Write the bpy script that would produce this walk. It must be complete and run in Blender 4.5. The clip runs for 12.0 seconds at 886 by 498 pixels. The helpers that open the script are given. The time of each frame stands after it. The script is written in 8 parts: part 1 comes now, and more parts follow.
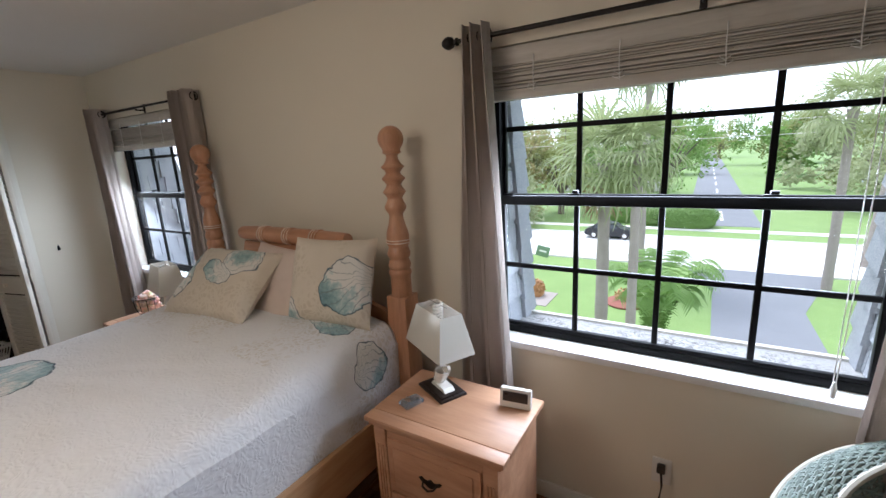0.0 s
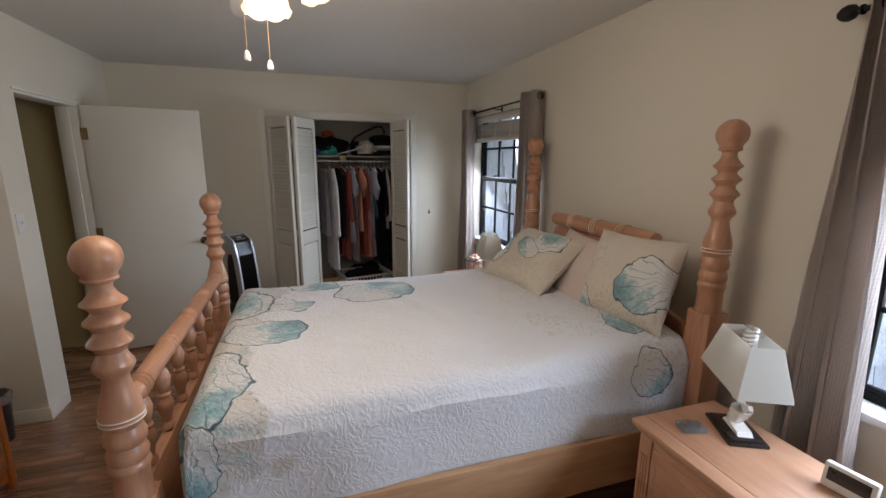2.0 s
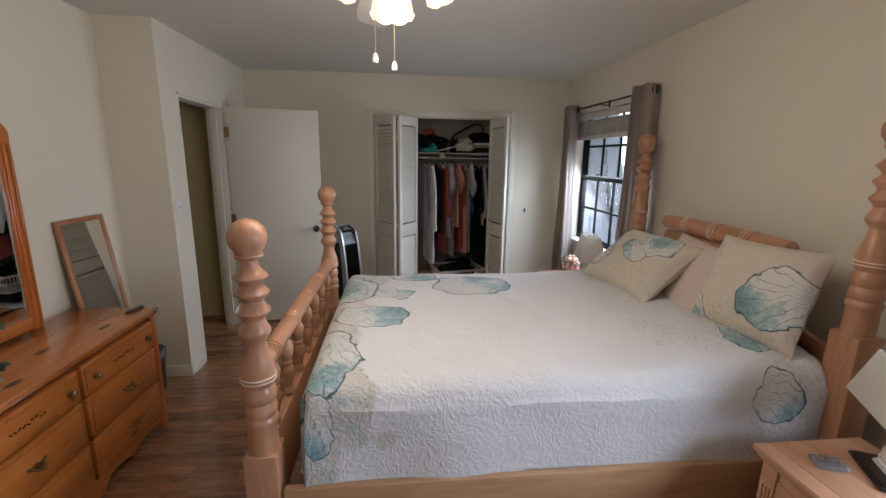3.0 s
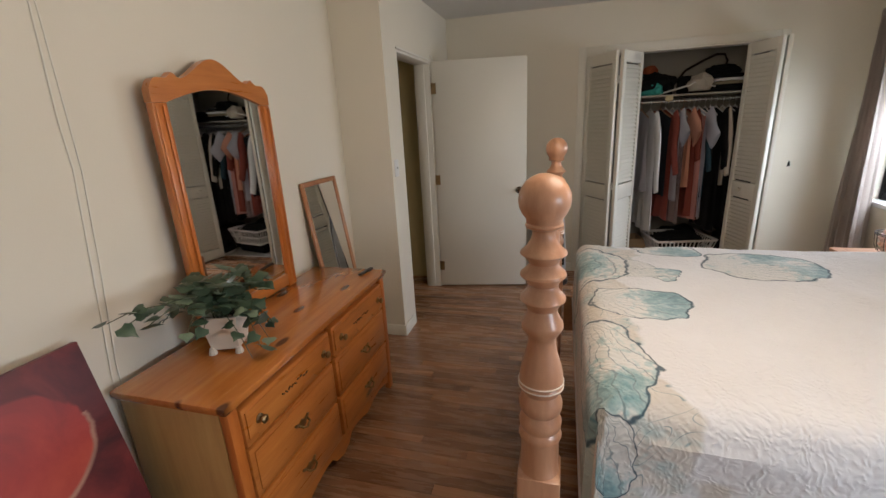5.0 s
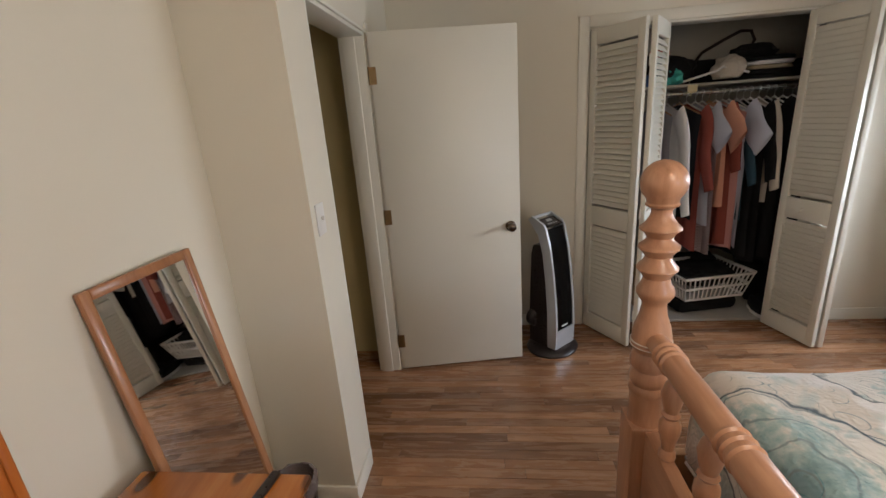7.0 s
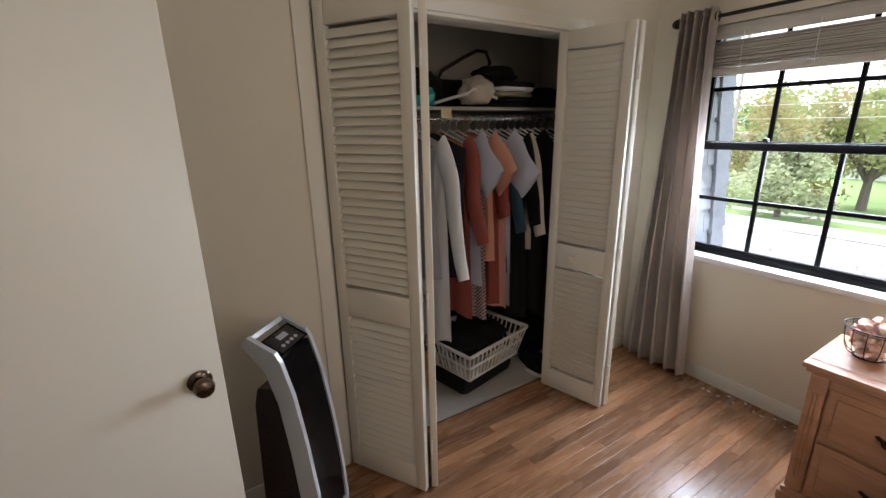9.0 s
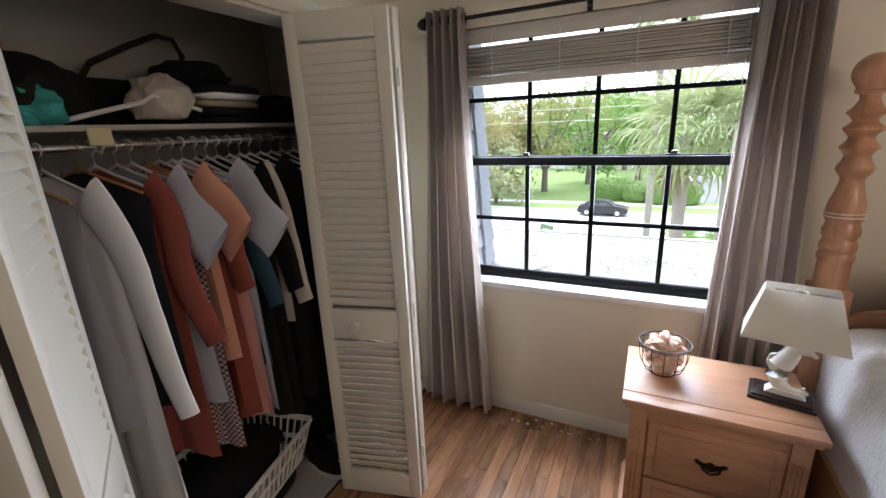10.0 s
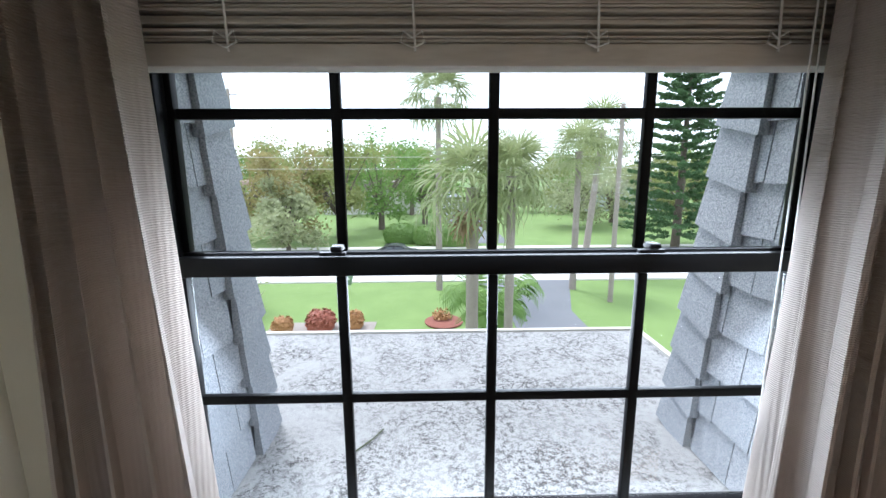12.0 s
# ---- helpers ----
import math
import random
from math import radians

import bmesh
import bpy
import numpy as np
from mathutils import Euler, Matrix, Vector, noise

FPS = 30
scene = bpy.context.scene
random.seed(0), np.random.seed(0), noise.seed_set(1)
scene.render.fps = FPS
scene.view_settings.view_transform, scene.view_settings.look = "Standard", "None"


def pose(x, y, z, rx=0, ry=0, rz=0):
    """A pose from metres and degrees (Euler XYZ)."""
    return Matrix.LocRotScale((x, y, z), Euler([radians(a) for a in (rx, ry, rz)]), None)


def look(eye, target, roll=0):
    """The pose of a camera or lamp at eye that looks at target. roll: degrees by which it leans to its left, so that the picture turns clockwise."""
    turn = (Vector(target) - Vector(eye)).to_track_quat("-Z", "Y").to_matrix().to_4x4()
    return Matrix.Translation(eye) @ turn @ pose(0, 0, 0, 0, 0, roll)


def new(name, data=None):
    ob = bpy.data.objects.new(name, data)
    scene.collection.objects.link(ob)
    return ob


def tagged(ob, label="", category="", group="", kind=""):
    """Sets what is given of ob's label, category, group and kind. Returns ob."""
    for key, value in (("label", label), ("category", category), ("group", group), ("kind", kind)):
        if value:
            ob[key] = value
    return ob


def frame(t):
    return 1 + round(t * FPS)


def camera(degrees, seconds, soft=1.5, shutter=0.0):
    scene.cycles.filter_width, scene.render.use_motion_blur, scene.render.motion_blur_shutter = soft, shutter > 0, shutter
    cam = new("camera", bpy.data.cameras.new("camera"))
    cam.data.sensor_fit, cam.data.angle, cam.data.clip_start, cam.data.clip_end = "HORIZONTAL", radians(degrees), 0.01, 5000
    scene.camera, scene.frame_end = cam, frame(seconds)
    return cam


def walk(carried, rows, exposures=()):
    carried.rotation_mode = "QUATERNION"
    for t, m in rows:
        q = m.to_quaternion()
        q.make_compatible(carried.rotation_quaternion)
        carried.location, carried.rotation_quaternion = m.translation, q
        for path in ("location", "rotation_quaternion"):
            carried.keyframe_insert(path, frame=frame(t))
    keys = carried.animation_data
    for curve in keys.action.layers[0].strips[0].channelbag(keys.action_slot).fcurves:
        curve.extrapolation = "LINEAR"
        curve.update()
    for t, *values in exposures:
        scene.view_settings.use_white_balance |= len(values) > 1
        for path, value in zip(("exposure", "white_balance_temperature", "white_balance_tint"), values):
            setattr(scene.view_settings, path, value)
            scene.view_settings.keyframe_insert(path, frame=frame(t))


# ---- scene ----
cam = camera(92.3, 12.0)
PATH = [
    (0, (-0.507, 0.06, 1.67), (-1.536, 1.717, 1.228), -3.0),
    (0.5, (-0.526, 0.067, 1.663), (-1.996, 1.362, 1.261), -2.9),
    (1, (-0.468, 0.098, 1.635), (-2.131, 1.144, 1.257), 0.1),
    (1.5, (-0.44, 0.059, 1.636), (-2.207, 0.91, 1.247), 0.5),
    (2, (-0.426, 0.002, 1.632), (-2.288, 0.609, 1.224), 0.4),
    (2.5, (-0.403, -0.032, 1.635), (-2.317, 0.373, 1.221), 0.7),
    (3, (-0.413, -0.067, 1.623), (-2.358, 0.14, 1.202), 0.9),
    (3.5, (-0.443, -0.149, 1.608), (-2.391, -0.254, 1.168), 0.4),
    (3.7, (-0.46, -0.181, 1.598), (-2.394, -0.419, 1.147), -0.2),
    (5.3, (-0.949, -0.582, 1.552), (-2.751, -1.22, 0.966), -4.0),
    (5.5, (-1.073, -0.638, 1.56), (-2.842, -1.366, 0.976), -4.6),
    (6, (-1.379, -0.753, 1.575), (-3.118, -1.534, 0.97), -4.1),
    (6.5, (-1.734, -0.918, 1.596), (-3.575, -1.415, 0.993), -2.0),
    (7, (-2.105, -0.989, 1.574), (-4.003, -1.213, 0.986), -4.2),
    (7.2, (-2.25, -1.021, 1.585), (-4.157, -1.168, 0.999), -3.6),
    (9, (-3.414, -0.839, 1.577), (-5.043, 0.18, 1.024), -1.0),
    (9.5, (-3.716, -0.617, 1.609), (-4.961, 0.854, 1.073), -2.5),
    (10, (-3.896, -0.309, 1.627), (-4.75, 1.415, 1.078), -2.5),
    (10.5, (-4.055, 0.027, 1.629), (-4.656, 1.858, 1.095), -1.2),
    (11, (-4.247, 0.335, 1.651), (-4.426, 2.275, 1.199), -1.5),
    (11.5, (-4.291, 0.654, 1.613), (-4.269, 2.615, 1.223), -0.3),
    (12, (-4.279, 1.001, 1.642), (-4.236, 2.966, 1.274), -0.3),
]
EXPOSURES = [(0.0, 0.87, 5600, 13), (0.6, 0.72, 5600, 13), (1.5, 0.86, 5600, 14), (2.5, 1.00, 5600, 14), (3.7, 1.10, 5650, 14), (5.4, 1.42, 6000, 13), (6.0, 1.56, 6000, 13), (7.2, 1.53, 5950, 13), (9.0, 1.52, 5900, 14), (10.5, 1.36, 5800, 16), (11.2, 1.06, 5800, 15), (12.0, 0.68, 5700, 10)]
walk(cam, [(t, look(eye, target, roll)) for t, eye, target, roll in PATH], EXPOSURES)

# ---- light ----
world = bpy.data.worlds.new("sky")
scene.world = world
world.use_nodes = True
wn, wl = world.node_tree.nodes, world.node_tree.links
sky = wn.new("ShaderNodeTexSky")
sky.sky_type, sky.sun_disc = "NISHITA", False
sky.sun_elevation, sky.sun_rotation = radians(66), radians(-38)
sky.air_density, sky.dust_density, sky.ozone_density = 1.0, 3.0, 0.8
# thin bright cloud over the whole sky
cloud = wn.new("ShaderNodeMix")
cloud.data_type = "RGBA"
cloud.inputs[0].default_value, cloud.inputs[7].default_value = 0.75, (11.0, 11.4, 11.8, 1)
wl.new(sky.outputs["Color"], cloud.inputs[6])
wl.new(cloud.outputs[2], wn["Background"].inputs["Color"])
wn["Background"].inputs["Strength"].default_value = 0.15
sun = new("sun", bpy.data.lights.new("sun", "SUN"))
sun.data.energy, sun.data.angle, sun.data.color = 2.1, radians(14), (1.0, 0.97, 0.92)
sun.matrix_world = look((-0.616 * 8.9, 0.788 * 8.9, 20), (0, 0, 0))

WX, NY, SY, DY, JX, EX, CH = -5.13, 1.80, -1.962, -1.61, -3.51, 1.25, 2.46
WIN_W, WIN_E = -4.152, -0.64


def window_light(x, watts):
    """The sky's light through one window opening."""
    d = bpy.data.lights.new("window_light", "AREA")
    d.shape, d.size, d.size_y, d.energy, d.color = "RECTANGLE", 1.24, 0.52, watts, (0.90, 0.96, 1.0)
    d.spread = radians(180)
    ob = new("window_light", d)
    ob.matrix_world = look((x, 1.995, 1.36), (x, 0.0, -0.20))


window_light(WIN_W, 15.5)
window_light(WIN_E, 20)


# ---- materials ----
def shader(name, rough=0.6, metal=0.0, color=(0.5, 0.5, 0.5)):
    m = bpy.data.materials.new(name)
    m.use_nodes = True
    b = m.node_tree.nodes["Principled BSDF"]
    b.inputs["Base Color"].default_value = (*color, 1)
    b.inputs["Roughness"].default_value = rough
    b.inputs["Metallic"].default_value = metal
    return m, m.node_tree.nodes, m.node_tree.links, b


def coords(n, l, scale=(1, 1, 1), rot=(0, 0, 0), kind="Object"):
    tc, mp = n.new("ShaderNodeTexCoord"), n.new("ShaderNodeMapping")
    mp.inputs["Scale"].default_value = scale
    mp.inputs["Rotation"].default_value = rot
    l.new(tc.outputs[kind], mp.inputs["Vector"])
    return mp.outputs["Vector"]


def noise_tex(n, l, vec, scale, detail=4.0, rough=0.55, distort=0.0):
    t = n.new("ShaderNodeTexNoise")
    t.inputs["Scale"].default_value, t.inputs["Detail"].default_value = scale, detail
    t.inputs["Roughness"].default_value, t.inputs["Distortion"].default_value = rough, distort
    l.new(vec, t.inputs["Vector"])
    return t.outputs["Fac"]


def ramp(n, l, fac, stops):
    r = n.new("ShaderNodeValToRGB")
    while len(r.color_ramp.elements) < len(stops):
        r.color_ramp.elements.new(0.5)
    for e, (p, c) in zip(r.color_ramp.elements, stops):
        e.position, e.color = p, (*c, 1) if len(c) == 3 else c
    l.new(fac, r.inputs["Fac"])
    return r.outputs["Color"]


def mix(n, l, fac, a, b, mode="MIX"):
    m = n.new("ShaderNodeMix")
    m.data_type, m.blend_type = "RGBA", mode
    for value, key in ((fac, 0), (a, 6), (b, 7)):
        if isinstance(value, (int, float)):
            m.inputs[key].default_value = value
        elif isinstance(value, tuple):
            m.inputs[key].default_value = (*value, 1)
        else:
            l.new(value, m.inputs[key])
    return m.outputs[2]


def calc(n, l, op, a, b=0.0, clamp=False):
    m = n.new("ShaderNodeMath")
    m.operation, m.use_clamp = op, clamp
    for value, key in ((a, 0), (b, 1)):
        if isinstance(value, (int, float)):
            m.inputs[key].default_value = value
        else:
            l.new(value, m.inputs[key])
    return m.outputs[0]


def bump(n, l, b, height, strength=0.3, distance=0.01):
    k = n.new("ShaderNodeBump")
    k.inputs["Strength"].default_value, k.inputs["Distance"].default_value = strength, distance
    l.new(height, k.inputs["Height"])
    l.new(k.outputs["Normal"], b.inputs["Normal"])


def mottled(name, c1, c2, rough=0.6, scale=6.0, fine=60.0, relief=0.15, dist=0.002, metal=0.0, spec=None):
    """Plain surface with broad stains, fine grain and a little relief."""
    m, n, l, b = shader(name, rough, metal)
    v = coords(n, l)
    big, small = noise_tex(n, l, v, scale, 3), noise_tex(n, l, v, fine, 4)
    l.new(mix(n, l, calc(n, l, "ADD", calc(n, l, "MULTIPLY", big, 0.75), calc(n, l, "MULTIPLY", small, 0.25)), c1, c2), b.inputs["Base Color"])
    l.new(calc(n, l, "ADD", calc(n, l, "MULTIPLY", small, 0.2), rough - 0.1, True), b.inputs["Roughness"])
    bump(n, l, b, small, relief, dist)
    if spec is not None:
        b.inputs["Specular IOR Level"].default_value = spec
    return m


def wood(name, dark, mid, light, rough=0.35, axis="X", scale=1.0, per_object=False, knots=False, coat=0.0):
    """Long grain along one axis, with rings, pores and optional knots."""
    m, n, l, b = shader(name, rough)
    st = {"X": (0.12, 1, 1), "Y": (1, 0.12, 1), "Z": (1, 1, 0.12)}[axis]
    v = coords(n, l, tuple(q * scale for q in st))
    if per_object:
        oi, add = n.new("ShaderNodeObjectInfo"), n.new("ShaderNodeVectorMath")
        add.operation = "ADD"
        sh = n.new("ShaderNodeCombineXYZ")
        for k in range(3):
            l.new(calc(n, l, "MULTIPLY", oi.outputs["Random"], 17.0 + 9 * k), sh.inputs[k])
        l.new(v, add.inputs[0])
        l.new(sh.outputs[0], add.inputs[1])
        v = add.outputs[0]
    g1 = noise_tex(n, l, v, 9.0, 5, 0.6, 1.2)
    g2 = noise_tex(n, l, v, 55.0, 4, 0.6, 0.4)
    g = calc(n, l, "ADD", calc(n, l, "MULTIPLY", g1, 0.65), calc(n, l, "MULTIPLY", g2, 0.35))
    col = ramp(n, l, g, [(0.3, dark), (0.5, mid), (0.68, light)])
    if knots:
        vo = n.new("ShaderNodeTexVoronoi")
        vo.inputs["Scale"].default_value = 5.0
        if knots == "top":
            vo.voronoi_dimensions = "2D"
            vo.inputs["Scale"].default_value = 6.0
        l.new(coords(n, l, tuple(q ** 0.4 for q in st)), vo.inputs["Vector"])
        k = ramp(n, l, vo.outputs["Distance"], [(0.075, (1, 1, 1)), (0.125, (0, 0, 0))])
        col = mix(n, l, k, col, tuple(c * 0.35 for c in dark))
    if per_object:
        tone = ramp(n, l, oi.outputs["Random"], [(0.0, (0.64, 0.62, 0.60)), (0.5, (1.0, 1.0, 1.0)), (1.0, (1.30, 1.26, 1.2))])
        col = mix(n, l, 1.0, col, tone, "MULTIPLY")
    l.new(col, b.inputs["Base Color"])
    l.new(calc(n, l, "ADD", calc(n, l, "MULTIPLY", g2, 0.22), rough - 0.1, True), b.inputs["Roughness"])
    bump(n, l, b, g2, 0.12, 0.001)
    b.inputs["Coat Weight"].default_value = coat
    b.inputs["Coat Roughness"].default_value = 0.15
    return m


M_WALL = mottled("wall_paint", (0.67, 0.62, 0.51), (0.72, 0.67, 0.56), 0.75, 1.3, 160, 0.25, 0.001)
M_CEIL = mottled("ceiling_paint", (0.63, 0.61, 0.56), (0.69, 0.67, 0.62), 0.85, 2.0, 220, 0.5, 0.002)
M_TRIM = mottled("trim_paint", (0.68, 0.65, 0.56), (0.74, 0.71, 0.62), 0.45, 3, 90, 0.1, 0.001)
M_DOOR = mottled("door_paint", (0.67, 0.64, 0.55), (0.72, 0.69, 0.60), 0.4, 2, 90, 0.08, 0.001)
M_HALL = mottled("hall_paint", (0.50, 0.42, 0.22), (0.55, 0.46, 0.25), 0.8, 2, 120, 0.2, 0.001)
# cream paint darkened: the closet's inner shade is put into this colour
M_CLOSET = mottled("closet_paint_shaded", (0.36, 0.34, 0.29), (0.42, 0.40, 0.34), 0.8, 2, 120, 0.2, 0.001)
M_BLACK = mottled("black_frame_paint", (0.004, 0.004, 0.0045), (0.008, 0.008, 0.009), 0.45, 8, 120, 0.1, 0.0005, spec=0.12)
M_IRON = mottled("black_iron", (0.015, 0.013, 0.012), (0.03, 0.026, 0.024), 0.45, 20, 200, 0.15, 0.0005, 0.6)
M_SILL = mottled("marble_sill", (0.66, 0.67, 0.67), (0.80, 0.80, 0.79), 0.25, 7, 40, 0.05, 0.001)
M_PLANK = wood("oak_plank", (0.165, 0.080, 0.040), (0.275, 0.140, 0.070), (0.375, 0.205, 0.110), 0.26, "Y", 0.6, True, coat=0.4)
M_SUB = mottled("floor_joint", (0.02, 0.011, 0.006), (0.035, 0.02, 0.01), 0.7)
M_BED = wood("pickled_pine", (0.345, 0.162, 0.083), (0.47, 0.240, 0.132), (0.57, 0.318, 0.187), 0.38, "Z", 1.2, coat=0.28)
M_BEDX = wood("pickled_pine_rail", (0.345, 0.162, 0.083), (0.47, 0.240, 0.132), (0.57, 0.318, 0.187), 0.38, "X", 1.2, coat=0.28)
M_BEDY = wood("pale_pine_side_rail", (0.40, 0.22, 0.105), (0.52, 0.31, 0.16), (0.60, 0.38, 0.21), 0.4, "Y", 1.0, coat=0.15)
M_NS = wood("nightstand_pine", (0.38, 0.19, 0.105), (0.50, 0.275, 0.16), (0.60, 0.35, 0.215), 0.42, "X", 1.0, coat=0.12)
M_DR = wood("honey_pine", (0.32, 0.098, 0.018), (0.47, 0.160, 0.030), (0.57, 0.225, 0.050), 0.3, "X", 0.8, knots=True, coat=0.4)
M_DRTOP = wood("honey_pine_top", (0.32, 0.098, 0.018), (0.47, 0.160, 0.030), (0.57, 0.225, 0.050), 0.22, "X", 0.8, knots="top", coat=0.5)
M_DRZ = wood("honey_pine_upright", (0.31, 0.085, 0.014), (0.47, 0.14, 0.024), (0.56, 0.20, 0.042), 0.32, "Z", 0.8, coat=0.35)
M_DRSIDE = wood("ply_side", (0.36, 0.19, 0.06), (0.48, 0.275, 0.09), (0.56, 0.34, 0.125), 0.42, "Z", 0.7)
M_WHITE = mottled("white_ceramic", (0.80, 0.78, 0.73), (0.86, 0.84, 0.79), 0.25, 12, 90, 0.05, 0.001)
M_DARK = mottled("dark_lacquer", (0.015, 0.011, 0.010), (0.03, 0.022, 0.02), 0.3, 10, 90, 0.05, 0.001)


def clear_glass(name):
    m, n, l, b = shader(name, 0.0, 0.0, (1, 1, 1))
    tr, gl, mx, fr = n.new("ShaderNodeBsdfTransparent"), n.new("ShaderNodeBsdfGlossy"), n.new("ShaderNodeMixShader"), n.new("ShaderNodeFresnel")
    gl.inputs["Roughness"].default_value = 0.0
    fr.inputs["IOR"].default_value = 1.45
    l.new(calc(n, l, "MULTIPLY", fr.outputs[0], 0.12), mx.inputs[0])
    l.new(tr.outputs[0], mx.inputs[1])
    l.new(gl.outputs[0], mx.inputs[2])
    l.new(mx.outputs[0], n["Material Output"].inputs["Surface"])
    return m


M_GLASS = clear_glass("window_glass")
M_MIRROR = shader("mirror_silver", 0.02, 1.0, (0.86, 0.87, 0.86))[0]


# ---- geometry helpers ----
def part(name, bm, material, parent=None, label="", smooth=True):
    """Links a bmesh as one mesh object under a thing or part."""
    me = bpy.data.meshes.new(name)
    bm.to_mesh(me)
    bm.free()
    if smooth:
        for p in me.polygons:
            p.use_smooth = True
        me.set_sharp_from_angle(angle=radians(35))
    me.materials.append(material)
    ob = new(name, me)
    ob.parent = parent
    return tagged(ob, label)


def thing(name, label, category, loc=(0, 0, 0), rz=0, group="", kind="", rx=0):
    e = new(name)
    e.empty_display_size = 0.1
    e.matrix_world = pose(*loc, rx, 0, rz)
    return tagged(e, label, category, group, kind)


def box(bm, x0, x1, y0, y1, z0, z1, bevel=0.0, m=None):
    r = bmesh.ops.create_cube(bm, size=1)
    vs = r["verts"]
    bmesh.ops.transform(bm, matrix=Matrix.Translation(((x0 + x1) / 2, (y0 + y1) / 2, (z0 + z1) / 2)) @ Matrix.Diagonal((abs(x1 - x0), abs(y1 - y0), abs(z1 - z0), 1)), verts=vs)
    if bevel > 0:
        es = list({e for v in vs for e in v.link_edges})
        out = bmesh.ops.bevel(bm, geom=es, offset=bevel, segments=2, profile=0.5, affect="EDGES")
        vs = list({v for f in out["faces"] for v in f.verts} | {v for v in vs if v.is_valid})
    if m is not None:
        bmesh.ops.transform(bm, matrix=m, verts=vs)
    return vs


def boxes(*items, bevel=0.0):
    bm = bmesh.new()
    for q in items:
        box(bm, *q, bevel=bevel)
    return bm


def lathe(bm, prof, segs=24, m=None):
    """Turns a profile of (radius, z) about z."""
    rings = []
    for r, z in prof:
        rings.append([bm.verts.new((r * math.cos(2 * math.pi * k / segs), r * math.sin(2 * math.pi * k / segs), z)) for k in range(segs)] if r > 1e-5 else [bm.verts.new((0, 0, z))])
    for a, b in zip(rings, rings[1:]):
        for k in range(segs):
            q = [a[k % len(a)], a[(k + 1) % len(a)], b[(k + 1) % len(b)], b[k % len(b)]]
            q = list(dict.fromkeys(q))
            if len(q) > 2:
                bm.faces.new(q)
    for ring in (rings[0], rings[-1]):
        if len(ring) > 2:
            bm.faces.new(ring)
    bmesh.ops.recalc_face_normals(bm, faces=bm.faces)
    if m is not None:
        bmesh.ops.transform(bm, matrix=m, verts=[v for r in rings for v in r])
    return [v for r in rings for v in r]


def tube(bm, pts, radius, segs=8):
    """A round bar along points; radius is one number or one a point."""
    pts = [Vector(p) for p in pts]
    rad = radius if isinstance(radius, (list, tuple)) else [radius] * len(pts)
    prev, up = None, Vector((0, 0, 1))
    for i, p in enumerate(pts):
        d = (pts[min(i + 1, len(pts) - 1)] - pts[max(i - 1, 0)]).normalized()
        s = d.cross(up)
        s = (s if s.length > 0.05 else d.cross(Vector((1, 0, 0)))).normalized()
        t = s.cross(d)
        ring = [bm.verts.new(p + rad[i] * (math.cos(2 * math.pi * k / segs) * s + math.sin(2 * math.pi * k / segs) * t)) for k in range(segs)]
        if prev:
            for k in range(segs):
                bm.faces.new((prev[k], prev[(k + 1) % segs], ring[(k + 1) % segs], ring[k]))
        else:
            bm.faces.new(ring[::-1])
        prev = ring
    bm.faces.new(prev)
    bmesh.ops.recalc_face_normals(bm, faces=bm.faces)


def slab(bm, outline, depth, m=None):
    """A flat outline in x and z, given depth along y from 0."""
    a = [bm.verts.new((x, 0, z)) for x, z in outline]
    b = [bm.verts.new((x, depth, z)) for x, z in outline]
    bm.faces.new(a)
    bm.faces.new(b[::-1])
    for k in range(len(a)):
        j = (k + 1) % len(a)
        bm.faces.new((a[j], a[k], b[k], b[j]))
    bmesh.ops.recalc_face_normals(bm, faces=bm.faces)
    if m is not None:
        bmesh.ops.transform(bm, matrix=m, verts=a + b)


# ---- room shell ----
TH = 0.14
WW0, WW1, WE0, WE1, WZ0, WZ1 = WIN_W - 0.70, WIN_W + 0.70, WIN_E - 0.70, WIN_E + 0.70, 0.80, 2.08
D0, D1, DZ = -4.53, -3.742, 2.03
C0, C1, CZ = -0.33, 1.155, 2.05
part("wall_north", boxes((WX - TH, EX + TH, NY, NY + TH, -0.3, WZ0), (WX - TH, EX + TH, NY, NY + TH, WZ1, 2.75), (WX - TH, WW0, NY, NY + TH, WZ0, WZ1), (WW1, WE0, NY, NY + TH, WZ0, WZ1), (WE1, EX + TH, NY, NY + TH, WZ0, WZ1)), M_WALL, smooth=False)
part("wall_west", boxes((WX - TH, WX, DY, C0, -0.2, 2.7), (WX - TH, WX, C1, NY, -0.2, 2.7), (WX - TH, WX, C0, C1, CZ, 2.7)), M_WALL, smooth=False)
part("wall_doorway", boxes((WX - TH, D0, DY - TH, DY, -0.2, 2.7), (D1, JX, DY - TH, DY, -0.2, 2.7), (D0, D1, DY - TH, DY, DZ, 2.7)), M_WALL, smooth=False)
part("wall_return", boxes((JX - TH, JX, SY - TH, DY - TH, -0.2, 2.7)), M_WALL, smooth=False)
part("wall_south", boxes((JX, EX + TH, SY - TH, SY, -0.2, 2.7)), M_WALL, smooth=False)
part("wall_east", boxes((EX, EX + TH, SY, NY, -0.2, 2.7)), M_WALL, smooth=False)
part("ceiling", boxes((WX - 1.0, EX + TH, SY - 1.6, NY + TH, CH, CH + 0.1)), M_CEIL, smooth=False)
part("floor", boxes((WX - 1.0, EX + TH, SY - 1.6, NY + TH, -0.2, -0.012)), M_SUB, smooth=False)
